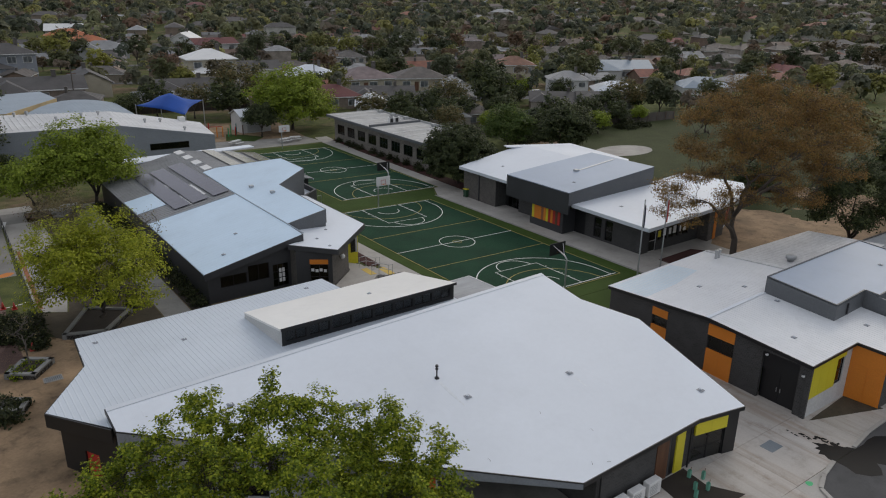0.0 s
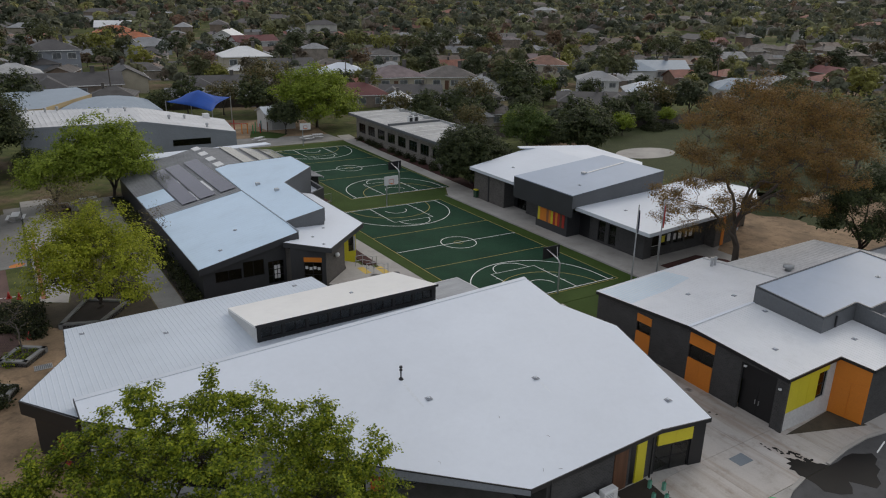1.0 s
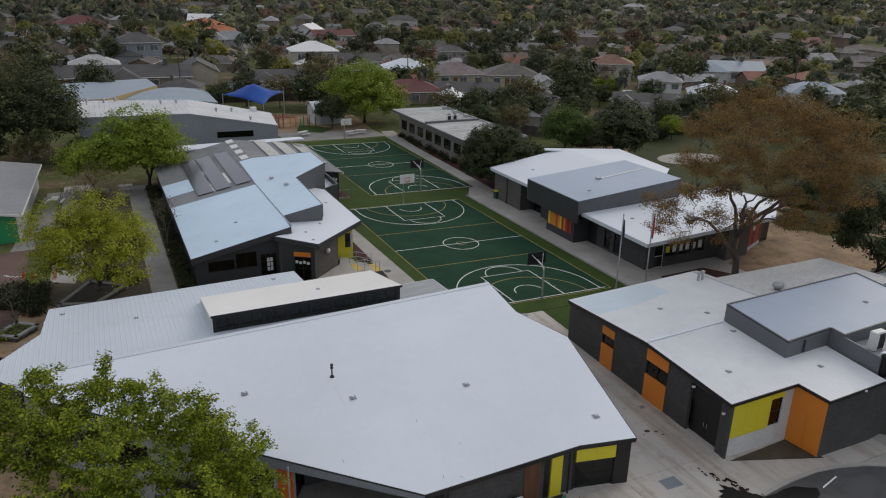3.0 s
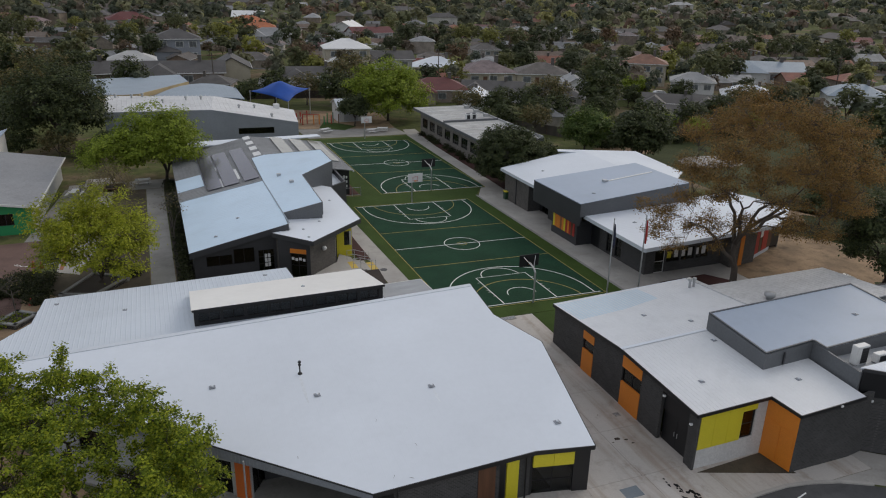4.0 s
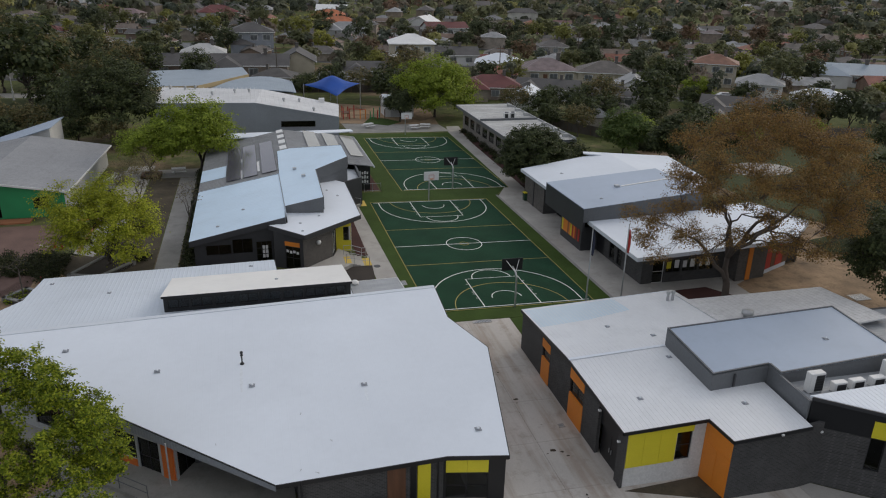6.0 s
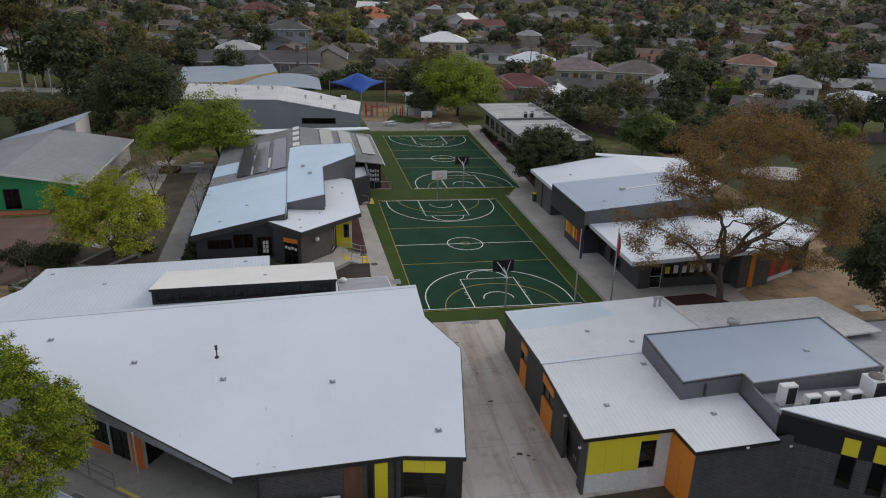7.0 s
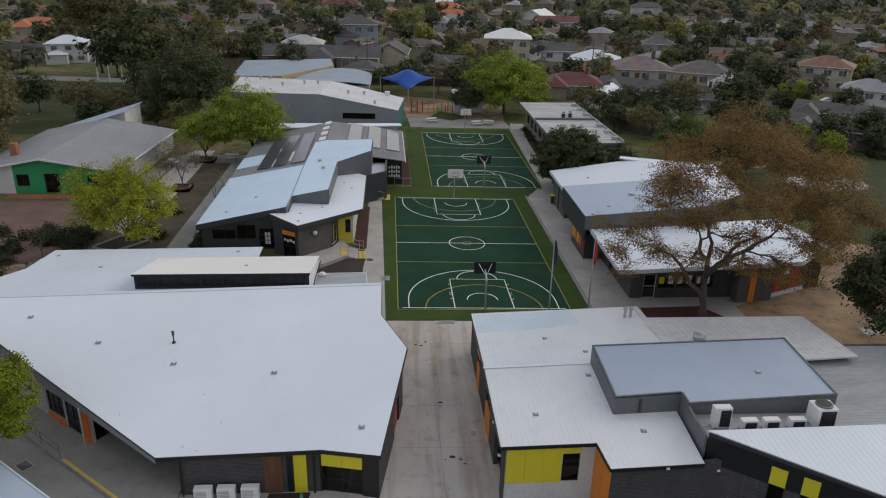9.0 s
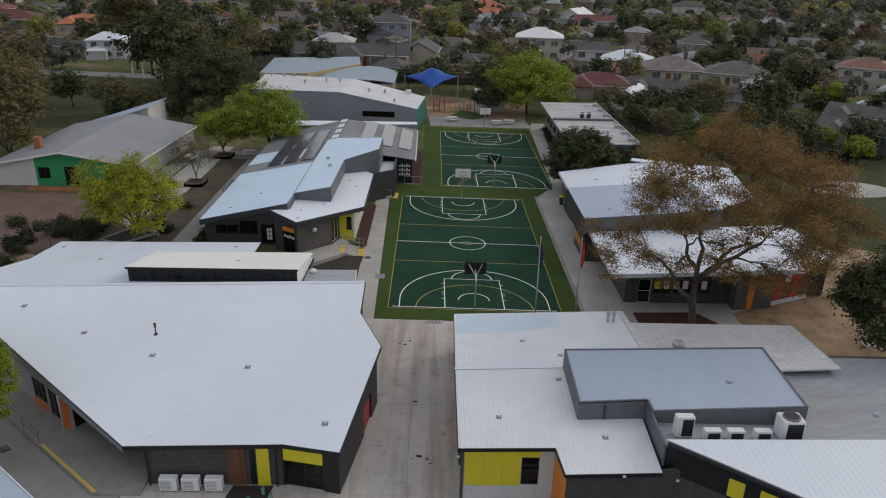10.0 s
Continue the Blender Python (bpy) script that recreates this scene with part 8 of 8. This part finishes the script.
rs_ = np.random.default_rng(77)
k = 0
for cx, cy, n, sx, sy in ((-31.7, 15.8, 22, 1.5, 3.4), (-35.5, 15.0, 9, 2.4, 2.6), (-40, 9.0, 10, 5.0, 3.0), (-37, 17, 8, 4.0, 2.0), (-33.2, 4.0, 4, 1.2, 1.2), (-38, -4, 5, 3.0, 4.0), (-31.5, -14.0, 4, 1.2, 2.0)):
    for _ in range(n):
        shrub(cx + rs_.uniform(-sx, sx), cy + rs_.uniform(-sy, sy), rs_.uniform(0.6, 1.25), rs_.uniform(0.5, 1.2), 200 + k)
        k += 1
for x, y in ((-32.6, 9.6), (-31.6, 9.0), (-31.9, 10.0), (-32.5, 8.8), (-31.0, 9.7)):
    shrub(x, y, 0.55, 0.5, 200 + k, "leaf_olive", "low olive green garden bed plant", 260, 0.1)
    k += 1
for x, y in (*((-19.35 + 0.25 * math.sin(3.1 * j), 13.6 + 1.35 * j) for j in range(25)), (22.1, 38.5), (22.2, 41), (21.9, 43.2), (22.0, 49.5), (22.3, 63), (22.4, 52), (22.5, 57), (22.3, 61), (22.4, 47.5), (22.5, 65), (22.4, 44.5), (22.3, 54.5), (22.5, 68), (-23.5, 16.5), (-25, 18.5), (-28.0, 31.5), (-24, 24)):
    shrub(x, y, 0.6 + 0.3 * rs_.random(), 0.7 + 0.5 * rs_.random(), 200 + k)
    k += 1
for k2 in range(34):
    shrub(46 + rs_.uniform(0, 34), 53 - rs_.uniform(-1, 3), 1.1 + rs_.random(), 0.9 + rs_.random(), 300 + k2, "leaf_shrub", "rounded shrub along the school boundary", 380, 0.2)


def planter(pts, label, mat="stone"):
    t = thing("planter", (pts[0][0], pts[0][1], gz(*pts[0])), label, "planter", "planters")
    for p, q in zip(pts, pts[1:] + pts[:1]):
        z = gz(*p)
        part("edge_block", Shape().slab(p, q, 0.3, z - 0.05, z + 0.42).mesh("edge_block", M[mat]), t)
    z = gz(*pts[0])
    part("soil", Shape().prism(pts, z, z + 0.3).mesh("soil", M["bark_chips"]), t)


planter([(-29.2, 13.0), (-26.4, 12.0), (-23.9, 15.2), (-26.8, 17.4)], "angled stone planter round the lime-green tree")
planter([(-33.2, 9.0), (-31.6, 7.9), (-30.2, 9.7), (-31.8, 10.9)], "angled stone garden bed with a bare sapling")
planter([(-34.2, 4.6), (-32.9, 3.6), (-32.2, 5.0), (-33.4, 5.8)], "small angled stone garden bed")
planter([(-26.8, 31.8), (-24.6, 31.8), (-24.6, 34.2), (-26.8, 34.2)], "square timber planter round the bare tree", "timber")
planter([(-27.0, 45.0), (-24.6, 45.0), (-24.6, 47.4), (-27.0, 47.4)], "square timber planter round the green tree", "timber")
tree((-31.7, 9.4), grow(90, 1.6, 0.07, ball(7, 1.2, 3.0, 1.0, 91), 70, 1, 0.2, 0.08, M["bark"], M["leaf_bare"]), "bare sapling in the stone garden bed")

# entrance kerb, yellow line and rail
ent = thing("entrance_ramp", (-18, -18.5, -0.5), "concrete entrance kerb with a painted yellow edge", "kerb")
pa, pb = (-23.4, -14.6), (-14.4, -22.0)
lift = lambda h: (lambda x, y: gz(x, y) + h)
kd = (Vector(pb) - Vector(pa)).normalized()
kn = Vector((-kd.y, kd.x))


def along(u0, u1, w0, w1):
    a, c = Vector(pa) + kd * u0, Vector(pa) + kd * u1
    return [tuple(a + kn * w0), tuple(c + kn * w0), tuple(c + kn * w1), tuple(a + kn * w1)]


run_k = (Vector(pb) - Vector(pa)).length
part("platform", Shape().prism([(-28.5, -8.0), (-26.2, -12.1), (-23.2, -14.55), (-14.2, -21.95), (-11.95, -21.95), (-11.95, -15.4), (-17.3, -15.2), (-18.0, -16.4)], -0.7, lift(0.16)).mesh("platform", M["concrete_dark"]), ent, "grey concrete entrance platform")
part("kerb_wall", Shape().prism(along(0, run_k, -0.04, 0.22), -0.7, lift(0.2)).mesh("kerb_wall", M["concrete_dark"]), ent)
part("yellow_edge", Shape().prism(along(5.45, run_k, 0.02, 0.18), lift(0.16), lift(0.245)).mesh("yellow_edge", M["sun_yellow"]), ent, "painted yellow edge line")
for h in (0.5, 0.95):
    part("handrail", Shape().tube([(-22.4, -15.35, gz(-22.4, -15.35) + 0.18 + h), (-19.3, -17.9, gz(-19.3, -17.9) + 0.18 + h)], 0.025, 6).mesh("handrail", M["mid_grey"]), ent, "grey steel handrail")
for f in (0, 0.5, 1):
    x, y = -22.4 + 3.1 * f, -15.35 - 2.55 * f
    part("rail_post", Shape().tube([(x, y, gz(x, y)), (x, y, gz(x, y) + 1.13)], 0.025, 6).mesh("rail_post", M["mid_grey"]), ent, "grey steel rail post")
sheet("yard_paving", [(-30, -36), (-13.1, -36), (-13.1, -23.2), (-23.8, -14.8), (-26.5, -17.5)], 0.025, M["concrete_dark"], "grey paving before the hall", 0.06, "pavement")

for x, y in ((-5.4, -21.7), (-4.9, -22.2), (-6.0, -22.5), (-5.5, -22.9), (-6.5, -22.9)):
    t = thing("plant_guard", (x, y, gz(x, y)), "mint green plastic guard round a young plant", "plant guard", "plant guards")
    z = gz(x, y) + 0.03
    part("sleeve", Shape().tube([(x, y, z), (x, y, z + 0.45)], 0.11, 4, False).mesh("sleeve", M["mint"]), t)
    part("stake", Shape().tube([(x + 0.09, y, z), (x + 0.09, y, z + 0.6)], 0.015, 4).mesh("stake", M["timber"]), t)


def wall_light(x, y, z, label="small white outdoor wall light"):
    t = thing("wall_light", (x, y, z), label, "wall light", "wall lights")
    part("housing", Shape().bevel_box(x - 0.08, x + 0.08, y - 0.08, y + 0.08, z, z + 0.1, 0.015).mesh("housing", M["white_paint"]), t)
    part("bracket", Shape().tube([(x, y, z + 0.1), (x, y + 0.12, z + 0.1)], 0.03, 6).mesh("bracket", M["charcoal"]), t)


for x, y, z in ((5.08, -21.7, 2.3), (16.0, -23.95, 2.75), (5.1, -19.3, 2.7), (13.2, -24.24, 3.2)):
    wall_light(x, y, z)

# post line, goal posts, light poles, play pieces
for x, y, h in ((-54.3, 107.5, 6.0), (-58.0, 110.0, 9.0), (-61.6, 112.5, 9.0), (-65.0, 115.0, 6.0)):
    t = thing("goal_post", (x, y, 0.2), "tall white football goal post on the oval", "goal post", "goal posts")
    part("post", Shape().tube([(x, y, 0.15), (x, y, h)], [0.09, 0.06], 8).mesh("post", M["white_paint"]), t)
    part("pad", Shape().tube([(x, y, 0.2), (x, y, 2.0)], 0.2, 8).mesh("pad", M["white_wall"]), t)
for x, y, h in ((-50, 116, 9.0), (-6, 133, 8.0), (52, 136, 8.0), (110, 118, 8.5), (150, 95, 8.5), (-70, 150, 8.5), (34, 190, 9.0), (90, 170, 9.0)):
    t = thing("power_pole", (x, y, gz(x, y)), "timber street power pole with a cross-arm", "power pole", "power poles")
    z = gz(x, y)
    part("pole", Shape().tube([(x, y, z - 0.1), (x, y, z + h)], [0.16, 0.11], 8).mesh("pole", M["bark"]), t)
    part("cross_arm", Shape().box(x - 1.1, x + 1.1, y - 0.06, y + 0.06, z + h - 0.7, z + h - 0.55).mesh("cross_arm", M["timber"]), t)
    part("cross_arm", Shape().box(x - 0.9, x + 0.9, y - 0.06, y + 0.06, z + h - 1.5, z + h - 1.37).mesh("cross_arm", M["timber"]), t)
pp = thing("play_post", (47.9, 41.2, -0.2), "red-capped play post with thin legs on the field edge", "play equipment")
part("cap", Shape().tube([(47.9, 41.2, 2.2), (47.9, 41.2, 2.35), (47.9, 41.2, 2.75), (47.9, 41.2, 2.9)], [0.3, 0.48, 0.42, 0.1], 10).mesh("cap", M["red"], True), pp, "rounded red cap")
for dx, dy in ((-0.25, 0), (0.25, 0.1), (0.6, -0.2)):
    part("leg", Shape().tube([(47.9 + dx * 1.6, 41.2 + dy, -0.2), (47.9 + dx * 0.6, 41.2 + dy, 2.3)], 0.05, 6).mesh("leg", M["charcoal"]), pp)


def picnic_table(x, y, turn):
    t = thing("picnic_table", (0, 0, 0), "pale aluminium picnic table on the paving", "picnic table", "picnic tables")
    part("table_top", Shape().box(-0.9, 0.9, -0.38, 0.38, 0.72, 0.76).mesh("table_top", M["white_paint"]), t)
    for s in (-1, 1):
        part("seat", Shape().box(-0.9, 0.9, s * 0.75 - 0.14, s * 0.75 + 0.14, 0.42, 0.46).mesh("seat", M["white_paint"]), t)
        part("leg", Shape().tube([(s * 0.6, -0.75, 0.42), (s * 0.6, -0.3, 0.05), (s * 0.6, 0.3, 0.05), (s * 0.6, 0.75, 0.42)], 0.03, 6).tube([(s * 0.6, 0, 0.05), (s * 0.6, 0, 0.72)], 0.03, 6).mesh("leg", M["steel"]), t)
    t.matrix_basis = pose(x, y, gz(x, y) + 0.03, 0, 0, turn)


for x, y, a in ((14.6, 72.2, 10), (16.8, 73.0, -15), (6.8, 73.8, 25), (-22.5, 47.2, 5), (-30, 44, 80)):
    picnic_table(x, y, a)


def fence(p, q, h, label, gap=2.4, mat="charcoal", slat=None):
    a, b = Vector(p), Vector(q)
    n = max(1, int((b - a).length / gap))
    t = thing("fence", (*p, gz(*p)), label, "fence", "fences")
    for k in range(n + 1):
        c = a + (b - a) * k / n
        z = gz(c.x, c.y)
        part("post", Shape().tube([(c.x, c.y, z - 0.05), (c.x, c.y, z + h)], 0.035, 5).mesh("post", M[mat]), t)
    for k in range(n):
        c, d = a + (b - a) * k / n, a + (b - a) * (k + 1) / n
        z0, z1 = gz(c.x, c.y), gz(d.x, d.y)
        if slat:
            part("paling_panel", Shape().slab(c, d, 0.03, z0 + 0.05, z0 + h - 0.05, z1 + h - 0.05, 0.04).mesh("paling_panel", M[slat]), t)
        else:
            part("rail", Shape().tube([(c.x, c.y, z0 + h - 0.05), (d.x, d.y, z1 + h - 0.05)], 0.02, 5).tube([(c.x, c.y, z0 + 0.15), (d.x, d.y, z1 + 0.15)], 0.02, 5).mesh("rail", M[mat]), t)


fence((34, 80), (46, 58), 1.8, "brown timber paling fence at the school boundary", 2.4, "timber", "bark")
fence((46, 58), (92, 53), 1.8, "brown timber paling fence at the school boundary", 2.4, "timber", "bark")
fence((-44, 112), (60, 113.5), 1.8, "grey timber paling fence behind the play area", 2.4, "timber", "bark_dark")
fence((-30.05, 19.3), (-29.75, 30), 1.0, "low dark rail fence by the path", 2.4)
fence((-29.74, 30.4), (-29.35, 47.2), 1.0, "low dark rail fence by the path", 2.4)
fence((0.0, 34.6), (2.1, 34.7), 1.1, "steel rail by the dark wall", 1.0, "steel")


# ---- streets and cars ----
def street(cx, cy, turn, length, wide=6.5):
    c, s = math.cos(radians(turn)), math.sin(radians(turn))
    f = lambda u, v: (cx + c * u - s * v, cy + s * u + c * v)
    n = int(length / 60)
    for k in range(n):
        u0, u1 = -length / 2 + k * 60, -length / 2 + (k + 1) * 60
        sheet("road", [f(u0, -wide / 2), f(u1, -wide / 2), f(u1, wide / 2), f(u0, wide / 2)], 0.04, M["road_grey"], "worn grey suburban street", 0.03, "road")


for v in (12.5, 64.5, 116.5, 168.5):
    street(60 - v * sa, 90 + v * ca, -17, 540)


def car(x, y, turn, paint, label):
    t = thing("car", (0, 0, 0), label, "car", "parked cars")
    prof = [(-2.1, 0.35), (2.15, 0.35), (2.2, 0.75), (1.3, 0.92), (0.7, 1.42), (-1.1, 1.45), (-1.9, 0.95), (-2.15, 0.9)]
    v = [(px, s * (0.86 if pz < 1 else 0.68), pz) for s in (-1, 1) for px, pz in prof]
    n = len(prof)
    f = [tuple(range(n)), tuple(range(2 * n - 1, n - 1, -1))] + [((k + 1) % n, k, n + k, n + (k + 1) % n) for k in range(n)]
    part("body", mesh_of("body", v, f, M[paint]), t)
    g = Shape()
    for s in (-1, 1):
        g.add([(1.05, s * 0.83, 0.95), (0.65, s * 0.715, 1.36), (-1.0, s * 0.715, 1.38), (-1.6, s * 0.83, 0.97)], [(0, 1, 2, 3)])
    g.add([(1.25, -0.7, 0.96), (1.25, 0.7, 0.96), (0.76, 0.6, 1.4), (0.76, -0.6, 1.4)], [(0, 1, 2, 3)])
    part("glazing", g.mesh("glazing", M["solar"]), t)
    for px in (-1.35, 1.35):
        for s in (-1, 1):
            part("wheel", Shape().tube([(px, s * 0.72, 0.32), (px, s * 0.9, 0.32)], 0.32, 12).mesh("wheel", M["rubber"]), t)
    t.matrix_basis = pose(x, y, gz(x, y) + 0.04, 0, 0, turn)


for k, (u0, v0) in enumerate([(30, 14.4), (52, 10.6), (-20, 14.4), (88, 14.4), (-62, 10.6), (10, 66.4), (70, 62.6), (120, 14.4), (-40, 66.4)]):
    x, y = 60 + ca * u0 - sa * v0, 90 + sa * u0 + ca * v0
    if y > 70:
        car(x, y, -17, ("car_paint", "mid_grey", "charcoal")[k % 3], ("white parked car on the street", "grey parked car on the street", "dark parked car on the street")[k % 3])
car(83, 92, 60, "car_paint", "white parked car by a house")

# painted marks and cones of the paved yard, stains of the lane
blotch(-30.85, 29.1, 0.75, 0.6, 170, "orange", "orange painted shape on the paving", 0.03, "painted_shape", "paint mark", 14)
for k in range(9):
    a = radians(200 + 14 * k)
    x, y = -31.6 + 1.9 * math.cos(a), 22.6 + 1.2 * math.sin(a)
    sheet("painted_dash", rect(x - 0.16, x + 0.16, y - 0.05, y + 0.05), 0.03, M["line_white"], "short white painted dash on the brown paving", 0.004, "painted line")
for k, (x, y) in enumerate(((-31.1, 12.5), (-31.2, 20.8), (-31.9, 21.3))):
    t = thing("traffic_cone", (x, y, gz(x, y)), "small red plastic cone on the ground", "cone", "cones")
    z = gz(x, y) + 0.02
    part("base", Shape().bevel_box(x - 0.2, x + 0.2, y - 0.2, y + 0.2, z, z + 0.05, 0.015).mesh("base", M["red"]), t)
    part("body", Shape().tube([(x, y, z + 0.04), (x, y, z + 0.55)], [0.15, 0.04], 10).mesh("body", M["red"], True), t)
cv = thing("ground_cover", (-2.55, 10.5, 0.2), "round dark cover in the path", "cover")
part("lid", Shape().tube([(-2.55, 10.45, 0.15), (-2.55, 10.45, 0.235)], 0.32, 16).mesh("lid", M["charcoal"]), cv)

# covered walkway by the entrance
cw = thing("covered_walkway", (-18.5, -25.5, gz(-18, -25)), "covered walkway with a pale blue-grey sheet roof", "walkway roof")
CW = [(-21.8, -20.3), (-24.2, -23.4), (-15.4, -30.4), (-13.0, -27.3)]
roof(cw, CW, plane(2.5, 0, 0), M["slate_light"], 0.06, None, "pale blue-grey sheet roof")
for p, q in zip(CW, CW[1:] + CW[:1]):
    fascia(cw, p, q, plane(2.52, 0, 0), 0.18, 0.06, M["pale_roof"])
for p, q in ((0, 1), (3, 2)):
    for f in (0.1, 0.9):
        x, y = CW[p][0] + (CW[q][0] - CW[p][0]) * f, CW[p][1] + (CW[q][1] - CW[p][1]) * f
        part("post", Shape().tube([(x, y, gz(x, y)), (x, y, 2.45)], 0.05, 8).mesh("post", M["steel"]), cw, "grey steel post")

# dry twigs and faint streaks on the hall roof
for x, y, a in ((-11.35, -16.42, 70), (-9.95, -18.74, 110), (-11.65, -20.39, 60), (-10.87, -20.75, 150), (-15.77, -17.66, 95)):
    t = thing("twig", (x, y, hall_top(x, y)), "short dry twig fallen on the white roof", "twig", "twigs")
    dx, dy = 0.1 * math.cos(radians(a)), 0.1 * math.sin(radians(a))
    part("stick", Shape().tube([(x - dx, y - dy, hall_top(x - dx, y - dy) + 0.012), (x + 0.02, y, hall_top(x, y) + 0.03), (x + dx, y + dy, hall_top(x + dx, y + dy) + 0.014)], [0.008, 0.007, 0.004], 5).mesh("stick", M["bark_dark"]), t)
for x, y, n in ((-14.42, -11.75, 2.2), (-7.6, -15.2, 1.0)):
    part("stain", Shape().prism([(x - 0.03, y - n), (x + 0.04, y - n), (x + 0.09, y - n * 0.4), (x + 0.07, y), (x - 0.07, y), (x - 0.1, y - n * 0.5)], hall_top, lambda p, q: hall_top(p, q) + 0.0035).mesh("stain", M["roof_streak"]), hall, "faint grey dirt streak")
